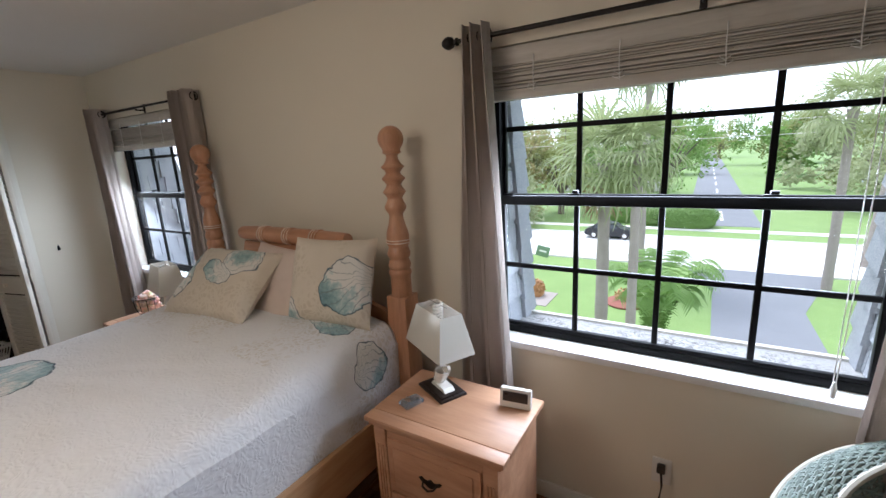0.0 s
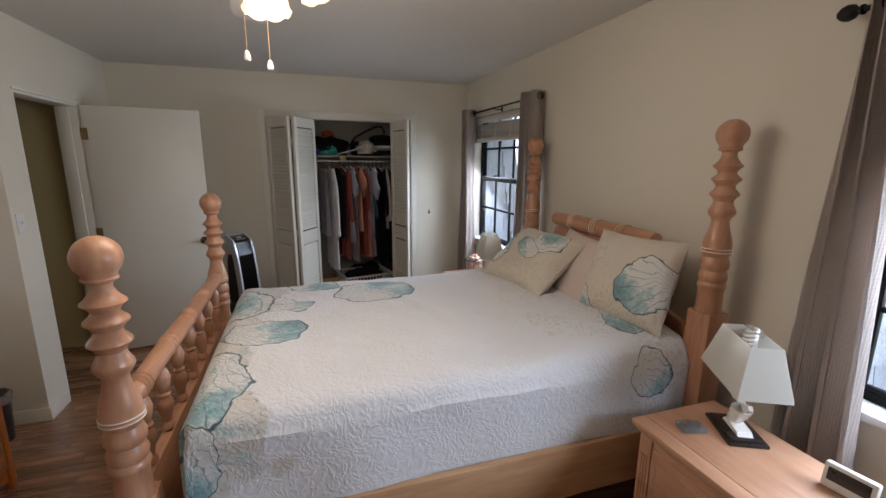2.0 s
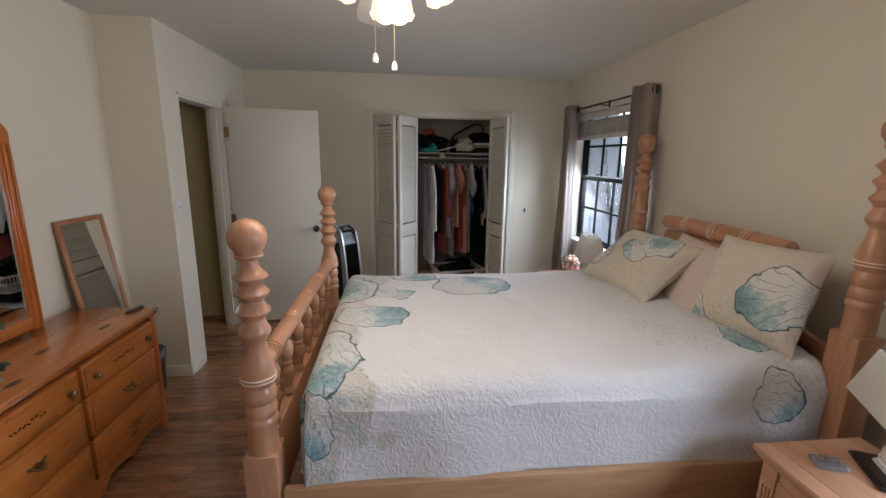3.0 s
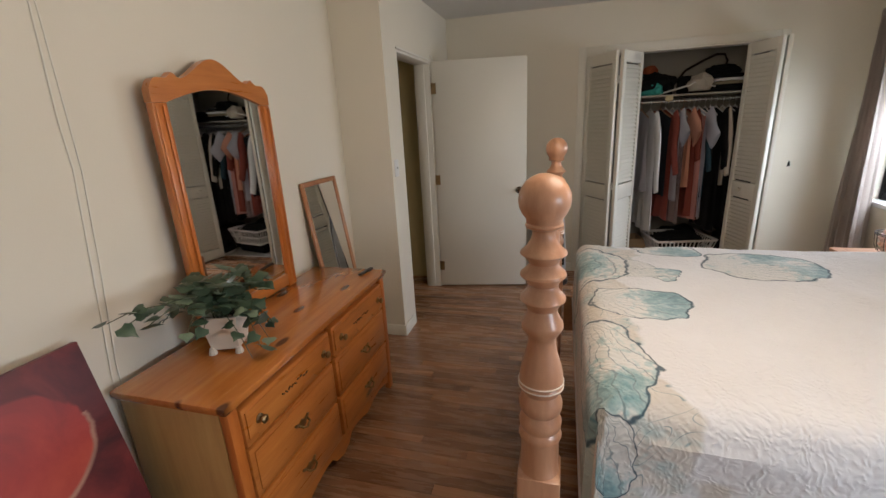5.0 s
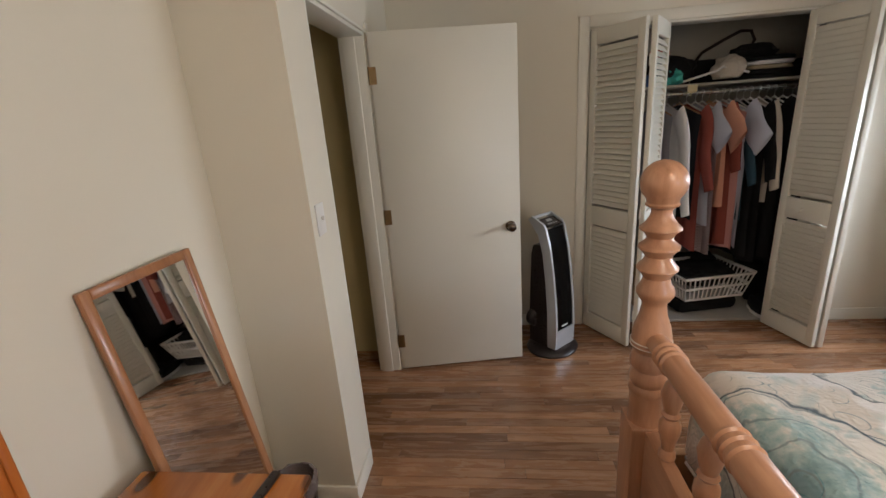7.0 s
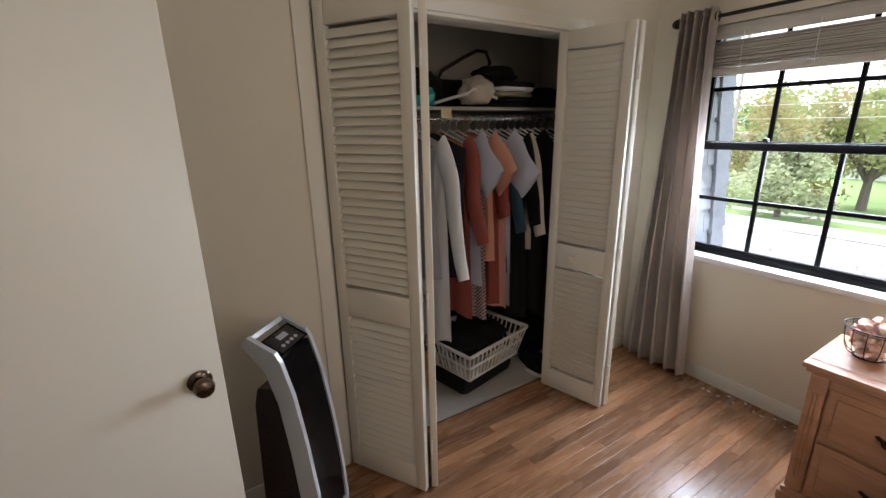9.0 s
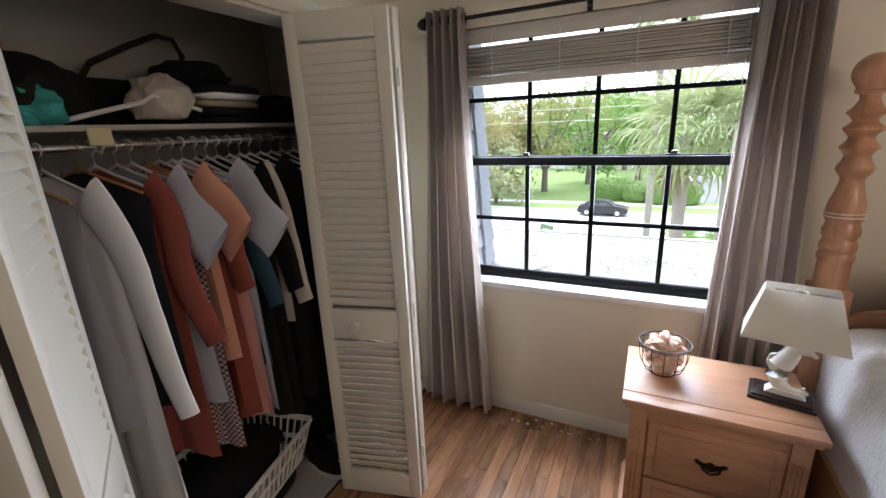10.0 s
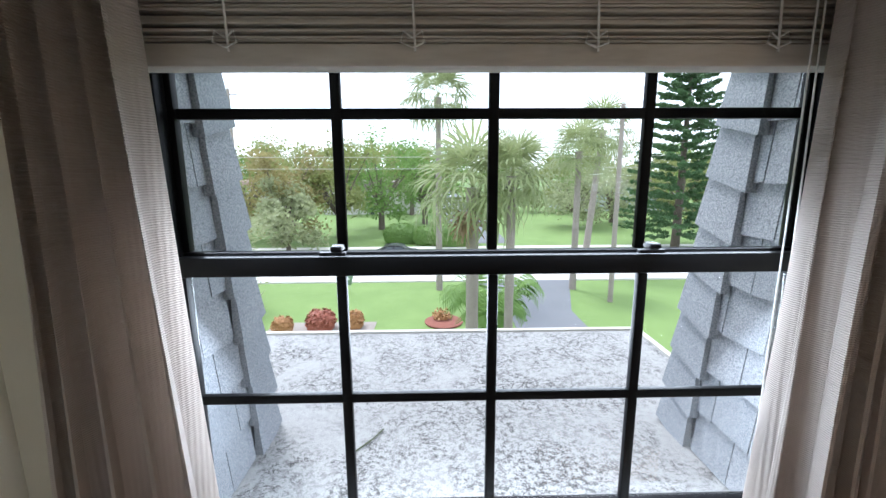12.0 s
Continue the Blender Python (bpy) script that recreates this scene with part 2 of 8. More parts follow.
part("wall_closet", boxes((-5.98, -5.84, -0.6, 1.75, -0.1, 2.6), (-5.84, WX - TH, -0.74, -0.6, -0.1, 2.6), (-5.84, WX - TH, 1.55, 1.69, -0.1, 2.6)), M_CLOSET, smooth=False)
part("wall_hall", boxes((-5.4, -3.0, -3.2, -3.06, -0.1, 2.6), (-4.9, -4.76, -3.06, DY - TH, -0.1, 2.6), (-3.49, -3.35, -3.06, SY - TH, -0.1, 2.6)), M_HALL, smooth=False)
for k in ("wall_north", "wall_west", "wall_doorway", "wall_return", "wall_south", "wall_east", "ceiling", "floor", "wall_closet", "wall_hall"):
    tagged(bpy.data.objects[k], kind="structure")


# ---- cloth and small materials ----
def weave(name, c1, c2, rough=0.9, pitch=260.0, relief=0.4, trans=0.0, horiz=True):
    """Ribbed cloth: fine ribs with slubs and broad tone changes."""
    m, n, l, b = shader(name, rough)
    v = coords(n, l)
    w = n.new("ShaderNodeTexWave")
    w.bands_direction = "Z" if horiz else "X"
    w.inputs["Scale"].default_value, w.inputs["Distortion"].default_value, w.inputs["Detail"].default_value = pitch / 6.2832 * 1.6, 1.0, 2
    l.new(v, w.inputs["Vector"])
    big = noise_tex(n, l, v, 5, 3)
    f = calc(n, l, "ADD", calc(n, l, "MULTIPLY", w.outputs["Fac"], 0.35), calc(n, l, "MULTIPLY", big, 0.65))
    l.new(mix(n, l, f, c1, c2), b.inputs["Base Color"])
    w2 = n.new("ShaderNodeTexWave")
    w2.bands_direction = "X" if horiz else "Z"
    w2.inputs["Scale"].default_value, w2.inputs["Distortion"].default_value, w2.inputs["Detail"].default_value = pitch / 6.2832 * 1.2, 1.5, 2
    l.new(v, w2.inputs["Vector"])
    bump(n, l, b, calc(n, l, "ADD", w.outputs["Fac"], calc(n, l, "MULTIPLY", w2.outputs["Fac"], 0.6)), relief, 0.002)
    b.inputs["Sheen Weight"].default_value = 0.15
    if trans:
        tl, mx = n.new("ShaderNodeBsdfTranslucent"), n.new("ShaderNodeMixShader")
        tl.inputs["Color"].default_value = (*c2, 1)
        mx.inputs[0].default_value = trans
        l.new(b.outputs[0], mx.inputs[1])
        l.new(tl.outputs[0], mx.inputs[2])
        l.new(mx.outputs[0], n["Material Output"].inputs["Surface"])
    return m


M_CURTAIN = weave("greige_linen", (0.58, 0.505, 0.455), (0.75, 0.67, 0.61), 0.9, 300, 1.0, 0.38)
M_SLAT = wood("whitewashed_slat", (0.42, 0.39, 0.35), (0.54, 0.51, 0.46), (0.63, 0.60, 0.55), 0.6, "X", 1.5)
M_SHADE = weave("lamp_linen", (0.76, 0.74, 0.68), (0.83, 0.81, 0.75), 0.9, 500, 0.15, 0.5)
M_BRASS = mottled("aged_brass", (0.20, 0.13, 0.06), (0.36, 0.25, 0.12), 0.35, 30, 200, 0.2, 0.0005, 0.9)
M_CHROME = mottled("steel", (0.55, 0.55, 0.54), (0.65, 0.65, 0.64), 0.25, 30, 200, 0.05, 0.0005, 1.0)
M_KNOB = mottled("dark_bronze_knob", (0.07, 0.05, 0.035), (0.15, 0.11, 0.08), 0.25, 40, 200, 0.1, 0.0005, 1.0)
M_GOLD = mottled("gold_frame", (0.42, 0.25, 0.08), (0.60, 0.40, 0.16), 0.35, 20, 150, 0.2, 0.001, 0.6)
M_PLASTIC = mottled("white_plastic", (0.68, 0.66, 0.62), (0.74, 0.72, 0.68), 0.4, 10, 80, 0.05, 0.001)
M_CORD = mottled("white_cord", (0.7, 0.7, 0.68), (0.8, 0.8, 0.78), 0.7, 30, 200)
M_GROOVE = mottled("white_inlay_line", (0.72, 0.62, 0.52), (0.82, 0.72, 0.62), 0.5, 30, 200)
M_HANDLE = mottled("dark_bronze_pull", (0.02, 0.015, 0.012), (0.055, 0.04, 0.03), 0.4, 40, 200, 0.3, 0.001, 0.7)


# ---- windows ----
def window(name, cx):
    w = thing(name, "black metal sash window with sixteen small panes, blind half raised", "window", (cx, 0, 0), kind="structure")
    h, y0 = 0.70, 1.878
    cols = [-0.325, 0.0, 0.325]
    bm = boxes((-h, -h + 0.035, y0, 1.935, WZ0, WZ1), (h - 0.035, h, y0, 1.935, WZ0, WZ1), (-h + 0.035, h - 0.035, y0, 1.935, WZ0, WZ0 + 0.035), (-h + 0.035, h - 0.035, y0, 1.935, WZ1 - 0.03, WZ1), bevel=0.003)
    part("window_frame", bm, M_BLACK, w)
    low = part("lower_sash", boxes((-h + 0.036, h - 0.036, 1.882, 1.905, 1.420, 1.462), (-h + 0.036, h - 0.036, 1.882, 1.905, WZ0 + 0.036, WZ0 + 0.052), (-h + 0.036, -h + 0.05, 1.882, 1.905, WZ0 + 0.053, 1.419), (h - 0.05, h - 0.036, 1.882, 1.905, WZ0 + 0.053, 1.419), bevel=0.002), M_BLACK, w)
    up = part("upper_sash", boxes((-h + 0.036, h - 0.036, 1.908, 1.930, 1.430, 1.468), (-h + 0.036, h - 0.036, 1.908, 1.930, WZ1 - 0.046, WZ1 - 0.031), (-h + 0.036, -h + 0.05, 1.908, 1.930, 1.469, WZ1 - 0.047), (h - 0.05, h - 0.036, 1.908, 1.930, 1.469, WZ1 - 0.047), bevel=0.002), M_BLACK, w)
    for c in cols:
        part("muntin", boxes((c - 0.011, c + 0.011, 1.885, 1.902, WZ0 + 0.053, 1.419), bevel=0.003), M_BLACK, low)
        part("muntin", boxes((c - 0.011, c + 0.011, 1.911, 1.927, 1.469, WZ1 - 0.047), bevel=0.003), M_BLACK, up)
    part("muntin", boxes((-h + 0.051, h - 0.051, 1.886, 1.901, 1.124, 1.146), bevel=0.003), M_BLACK, low)
    part("muntin", boxes((-h + 0.051, h - 0.051, 1.912, 1.926, 1.744, 1.766), bevel=0.003), M_BLACK, up)
    for xs in (-0.33, 0.34):
        bm = boxes((xs - 0.035, xs + 0.02, 1.868, 1.881, 1.466, 1.474), bevel=0.002)
        box(bm, xs - 0.012, xs + 0.012, 1.87, 1.905, 1.4745, 1.486, 0.003)
        part("sash_lock", bm, M_BLACK, w)
    xs = [-h + 0.051, *cols, h - 0.051]
    for z0, z1, y in ((WZ0 + 0.053, 1.124, 1.893), (1.146, 1.419, 1.893), (1.469, 1.744, 1.919), (1.766, WZ1 - 0.047, 1.919)):
        for a, b in zip(xs, xs[1:]):
            p = part("pane", boxes((a + 0.006, b - 0.006, y - 0.0015, y + 0.0015, z0 - 0.004, z1 + 0.004)), M_GLASS, w, smooth=False)
            p.visible_shadow = False
    part("window_sill", boxes((-h - 0.03, h + 0.03, 1.772, 1.799, WZ0 - 0.032, WZ0 + 0.001), (-h + 0.001, h - 0.001, 1.799, 1.8775, WZ0 - 0.032, WZ0 + 0.001), bevel=0.004), M_SILL, w, "pale veined marble sill")
    return w


window("window_1", WIN_W)
window("window_2", WIN_E)


def blind(cx, low):
    b = thing("woven_blind", "whitewashed slat blind pulled up in a stack", "blind", (cx, 1.826, 0))
    h = 0.69
    part("headrail", boxes((-h, h, -0.018, 0.03, 2.028, 2.076), bevel=0.003), M_SLAT, b)
    bm = bmesh.new()
    box(bm, -h, h, -0.024, -0.0185, 2.006, 2.070, 0.002)
    part("valance", bm, M_SLAT, b)
    part("bottom_rail", boxes((-h, h, -0.03, 0.022, 1.846 - low, 1.886 - low), bevel=0.006), M_SLAT, b)
    rnd = random.Random(5)
    z = 1.890 - low
    for k in range(15 if low < 0 else 21):
        t = rnd.uniform(0.0042, 0.0062)
        dy = rnd.uniform(-0.008, 0.008)
        bm = bmesh.new()
        box(bm, -h + rnd.uniform(0, 0.012), h - rnd.uniform(0, 0.012), -0.024 + dy, 0.022 + dy, 0, t, 0.0012, Matrix.Translation((0, 0, z)) @ pose(0, 0, 0, rnd.uniform(-5, 5), rnd.uniform(-0.12, 0.12), 0))
        part("slat", bm, M_SLAT, b)
        z += t + 0.0014
    for x in (-0.48, -0.16, 0.16, 0.48):
        bm = bmesh.new()
        tube(bm, [(x, -0.031, 2.03), (x, -0.034, 1.95), (x + 0.004, -0.036, 1.87 - low)], 0.0022, 6)
        for s in (-1, 1):
            tube(bm, [(x, -0.035, 1.892 - low), (x + s * 0.016, -0.04, 1.902 - low), (x + s * 0.021, -0.04, 1.884 - low), (x, -0.038, 1.876 - low)], 0.0018, 6)
        part("lift_cord", bm, M_CORD, b, "knotted pale cord")
    bm = bmesh.new()
    for q in (0.0, 0.012):
        tube(bm, [(0.545 + q, -0.034, 2.02), (0.543 + q * 1.6, -0.037, 1.5), (0.540 + q * 0.6, -0.040, 0.86)], 0.0017, 6)
    lathe(bm, [(0.0, 0.80), (0.008, 0.806), (0.009, 0.84), (0.004, 0.862), (0, 0.864)], 10, Matrix.Translation((0.541, -0.052, 0.015)))
    part("pull_cord", bm, M_CORD, b, "pair of thin white pull cords")
    return b


blind(WIN_W, 0.027)
blind(WIN_E, -0.022)


def curtain(xt0, xt1, xb0, xb1, folds, seed, zb=0.03):
    """One gathered panel hanging from the rod, wider at the hem."""
    c = thing("curtain", "greige ribbed linen curtain hanging in deep folds from a rod", "curtain", ((xt0 + xt1) / 2, 1.715, 0), group="window curtains")
    rnd = random.Random(seed)
    ox = (xt0 + xt1) / 2
    nu, nv, zt = folds * 10, 26, 2.155
    jit = [rnd.uniform(0.75, 1.25) for _ in range(folds + 2)]
    bm = bmesh.new()
    grid = []
    for j in range(nv + 1):
        v = j / nv
        e = v ** 1.3
        row = []
        for i in range(nu + 1):
            u = i / nu
            a = 0.050 + 0.008 * v
            ph = 2 * math.pi * folds * u
            k = jit[min(int(u * folds), folds)]
            x = (xt0 + (xt1 - xt0) * u) * (1 - e) + (xb0 + (xb1 - xb0) * u) * e - ox
            y = a * k * math.sin(ph + 0.25 * math.sin(2.5 * v + seed)) + 0.004 * math.sin(9 * v + ph)
            x += 0.013 * math.sin(2 * ph) * (0.6 + v) + 0.008 * math.sin(4 * v + seed + 3 * u)
            row.append(bm.verts.new((x, y, zt + (zb - zt) * v)))
        grid.append(row)
    for j in range(nv):
        for i in range(nu):
            bm.faces.new((grid[j][i], grid[j][i + 1], grid[j + 1][i + 1], grid[j + 1][i]))
    p = part("fabric", bm, M_CURTAIN, c)
    s = p.modifiers.new("thickness", "SOLIDIFY")
    s.thickness = 0.0025
    for i in range(folds * 2):
        x = xt0 + (xt1 - xt0) * (i + 0.5) / (folds * 2) - ox
        bm = bmesh.new()
        pts = [(x, 0.015 + 0.026 * math.cos(2 * math.pi * k / 16), 2.112 + 0.026 * math.sin(2 * math.pi * k / 16)) for k in range(17)]
        tube(bm, pts, 0.004, 6)
        part("grommet", bm, M_IRON, c, "dark metal grommet")
    return c


curtain(-4.955, -4.735, -5.05, -4.635, 5, 1)
curtain(-3.60, -3.38, -3.645, -3.32, 5, 2)
curtain(-1.395, -1.268, -1.48, -1.15, 3, 3)
curtain(0.03, 0.24, -0.10, 0.28, 3, 4)


def rod(x0, x1):
    r = thing("curtain_rod", "slim black iron curtain rod with round finials on wall brackets", "curtain rod", (x0, 1.73, 2.112))
    L = x1 - x0
    bm = bmesh.new()
    tube(bm, [(0.02, 0, 0), (L * 0.5, 0, 0)], 0.0095, 12)
    tube(bm, [(L * 0.5, 0, 0), (L - 0.02, 0, 0)], 0.0075, 12)
    part("pole", bm, M_IRON, r)
    for x, s in ((0.0, -1), (L, 1)):
        bm = bmesh.new()
        lathe(bm, [(0.0, -0.03), (0.012, -0.028), (0.022, -0.016), (0.0265, 0.0), (0.022, 0.016), (0.012, 0.026), (0.011, 0.032), (0.016, 0.036), (0.016, 0.042), (0.0, 0.043)], 16, Matrix.Translation((x, 0, 0)) @ pose(0, 0, 0, 0, -90 * s, 0))
        part("finial", bm, M_IRON, r)
    for x in (0.075, L * 0.5, L - 0.075):
        bm = bmesh.new()
        box(bm, x - 0.011, x + 0.011, 0.062, 0.0695, -0.035, 0.03, 0.002)
        tube(bm, [(x, 0.064, -0.012), (x, 0.03, -0.016), (x, 0.0, -0.0135)], 0.005, 8)
        part("bracket", bm, M_IRON, r)
    return r


rod(-4.96, -3.42)
rod(-1.463, 0.36)

# ---- trim, doors ----
def casing(name, bm, label=""):
    return tagged(part(name, bm, M_TRIM, None, label), kind="structure")


B = 0.085
casing("baseboard_north", boxes((WX + 0.015, EX, NY - 0.013, NY, -0.011, B), bevel=0.004))
casing("baseboard_west", boxes((WX, WX + 0.013, DY + 0.014, C0 - 0.062, -0.011, B), (WX, WX + 0.013, C1 + 0.062, NY - 0.014, -0.011, B), bevel=0.004))
casing("baseboard_south", boxes((JX + 0.014, EX, SY, SY + 0.013, -0.011, B), bevel=0.004))
casing("baseboard_return", boxes((JX, JX + 0.013, SY + 0.014, DY + 0.013, -0.011, B), (D1 + 0.012, JX, DY, DY + 0.013, -0.011, B), (WX + 0.014, D0 - 0.06, DY, DY + 0.013, -0.011, B), bevel=0.004))
casing("trim_door", boxes((D0 - 0.055, D0, DY, DY + 0.012, 0, DZ + 0.05), (D0, D1 + 0.008, DY, DY + 0.009, DZ, DZ + 0.014), (D0, D0 + 0.018, DY - TH, DY - 0.001, 0, DZ), (D1 - 0.018, D1, DY - TH, DY - 0.001, 0, DZ), (D0 + 0.018, D1 - 0.018, DY - TH, DY - 0.001, DZ - 0.018, DZ), (D0 + 0.018, D0 + 0.03, DY - TH + 0.02, DY - 0.05, 0, DZ - 0.018), bevel=0.002))
casing("trim_closet", boxes((WX, WX + 0.014, C0 - 0.06, C0 + 0.004, -0.01, CZ + 0.06), (WX, WX + 0.014, C1 - 0.004, C1 + 0.06, -0.01, CZ + 0.06), (WX, WX + 0.014, C0 + 0.004, C1 - 0.004, CZ - 0.004, CZ + 0.06), (WX - TH, WX - 0.001, C0, C0 + 0.015, -0.01, CZ), (WX - TH, WX - 0.001, C1 - 0.015, C1, -0.01, CZ), (WX - TH, WX - 0.001, C0 + 0.015, C1 - 0.015, CZ - 0.018, CZ), bevel=0.003))


def knob(bm, m, r=0.027):
    lathe(bm, [(0.030, 0.0), (0.032, 0.004), (0.026, 0.009), (0.011, 0.012), (0.010, 0.026), (r * 0.9, 0.036), (r, 0.048), (r * 0.85, 0.060), (r * 0.5, 0.066), (0, 0.067)], 20, m)


door = thing("door_1", "plain cream flush bedroom door standing wide open", "door", (-4.53, -1.597, 0.014), 90 + math.degrees(math.atan2(0.131, 0.787)), kind="structure")
part("door_panel", boxes((0.0, 0.798, -0.0175, 0.0175, 0, 2.014), bevel=0.002), M_DOOR, door)
bm = bmesh.new()
knob(bm, Matrix.Translation((0.738, -0.0176, 0.908)) @ pose(0, 0, 0, 90, 0, 0))
knob(bm, Matrix.Translation((0.738, 0.0176, 0.908)) @ pose(0, 0, 0, -90, 0, 0))
part("door_handle", bm, M_KNOB, door, "round dark bronze knob")
for z in (0.2, 1.02, 1.8):
    bm = bmesh.new()
    tube(bm, [(-0.008, -0.014, z - 0.045), (-0.008, -0.014, z + 0.045)], 0.006, 10)
    box(bm, -0.0075, 0.03, -0.0195, -0.0176, z - 0.044, z + 0.044)
    part("hinge", bm, M_BRASS, door)


def slat_mesh(w, tilt=-35):
    bm = bmesh.new()
    box(bm, 0, w, -0.0032, 0.0032, -0.0208, 0.0208, 0.0015, pose(0, 0, 0, tilt, 0, 0))
    me = bpy.data.meshes.new("slat")
    bm.to_mesh(me)
    bm.free()
    me.materials.append(M_DOOR)
    return me


def leaf(p, name, a, b, knob_side=0, tilt=-35):
    """A louvred leaf of a folding door from plan point a to b."""
    L, ang = math.dist(a, b), math.atan2(b[1] - a[1], b[0] - a[0])
    st, t = 0.048, 0.014
    bm = boxes((0, st, -t, t, 0.012, 2.022), (L - st, L, -t, t, 0.012, 2.022), (st, L - st, -t, t, 0.012, 0.13), (st, L - st, -t, t, 0.80, 0.93), (st, L - st, -t, t, 1.935, 2.022), bevel=0.002)
    d = part(name, bm, M_DOOR, p)
    d.matrix_local = Matrix.Translation((a[0], a[1], 0)) @ pose(0, 0, 0, 0, 0, math.degrees(ang))
    me = slat_mesh(L - 2 * st - 0.002, tilt)
    for z0, z1 in ((0.145, 0.785), (0.945, 1.922)):
        k = round((z1 - z0) / 0.0335)
        for i in range(k):
            s = new("slat", me)
            s.parent = d
            s.location = (st + 0.001, 0, z0 + (i + 0.5) * (z1 - z0) / k)
    if knob_side:
        bm = bmesh.new()
        lathe(bm, [(0.012, 0), (0.010, 0.008), (0.018, 0.016), (0.021, 0.024), (0.016, 0.031), (0, 0.033)], 16, Matrix.Translation((L * 0.42, -t * knob_side, 0.868)) @ pose(0, 0, 0, 90 * knob_side, 0, 0))
        part("knob", bm, M_DOOR, d)
    return d


bl = thing("closet_door", "cream painted louvred folding closet door, folded half open", "closet door", (0, 0, 0), group="closet doors")
leaf(bl, "louvred_leaf", (-5.112, -0.308), (-4.765, -0.098))
leaf(bl, "louvred_leaf", (-4.760, -0.062), (-5.085, 0.132), -1)
bm = bmesh.new()
for z in (0.25, 0.93, 1.8):
    tube(bm, [(-4.745, -0.082, z - 0.03), (-4.745, -0.082, z + 0.03)], 0.005, 8)
part("hinge", bm, M_TRIM, bl)
br = thing("closet_door", "cream louvred folding closet door, folded open beside the curtain", "closet door", (0, 0, 0), group="closet doors")
leaf(br, "louvred_leaf", (-5.087, 0.930), (-4.722, 1.026), 1, 24)
leaf(br, "louvred_leaf", (-4.718, 1.064), (-5.112, 1.132))
bm = bmesh.new()
for z in (0.25, 0.93, 1.8):
    tube(bm, [(-4.708, 1.046, z - 0.03), (-4.708, 1.046, z + 0.03)], 0.005, 8)
part("hinge", bm, M_TRIM, br)


def wall_plate(name, label, cat, loc, rz):
    p = thing(name, label, cat, loc, rz)
    part("plate", boxes((-0.036, 0.036, -0.006, 0, -0.058, 0.058), bevel=0.002), M_PLASTIC, p)
    return p


sw = wall_plate("light_switch", "cream plastic single light switch on the wall by the doorway", "light switch", (-3.582, DY, 1.25), 180)
part("toggle", boxes((-0.005, 0.005, -0.018, -0.0062, -0.004, 0.010), bevel=0.002), M_PLASTIC, sw)
ou = wall_plate("wall_outlet", "cream plastic wall outlet with a black plug and cord", "outlet", (-0.575, NY, 0.335), 0)
for z in (-0.040, 0.012):
    part("socket", boxes((-0.016, 0.016, -0.009, -0.0062, z, z + 0.028), bevel=0.003), M_PLASTIC, ou)
bm = boxes((-0.017, 0.015, -0.045, -0.0095, 0.012, 0.042), bevel=0.006)
tube(bm, [(0.0, -0.04, 0.02), (0.006, -0.055, -0.03), (0.0, -0.05, -0.10), (-0.03, -0.045, -0.2), (-0.06, -0.04, -0.30), (-0.02, -0.03, -0.335)], 0.0045, 8)
part("plug", bm, M_DARK, ou, "black plug with trailing cord")
vent = thing("wall_vent", "white painted air return grille high on the wall, slats half closed", "air vent", (-2.47, SY, 2.245), 180)
part("frame", boxes((-0.19, 0.19, -0.012, 0, -0.09, -0.065), (-0.19, 0.19, -0.012, 0, 0.065, 0.09), (-0.19, -0.165, -0.012, 0, -0.065, 0.065), (0.165, 0.19, -0.012, 0, -0.065, 0.065), bevel=0.003), M_TRIM, vent)
part("backing", boxes((-0.165, 0.165, -0.003, -0.0005, -0.065, 0.065)), M_DARK, vent, smooth=False)
for k in range(14):
    part("slat", boxes((-0.16 + k * 0.0118, -0.157 + k * 0.0118, -0.010, -0.0035, -0.064, 0.064)), M_TRIM, vent, smooth=False)


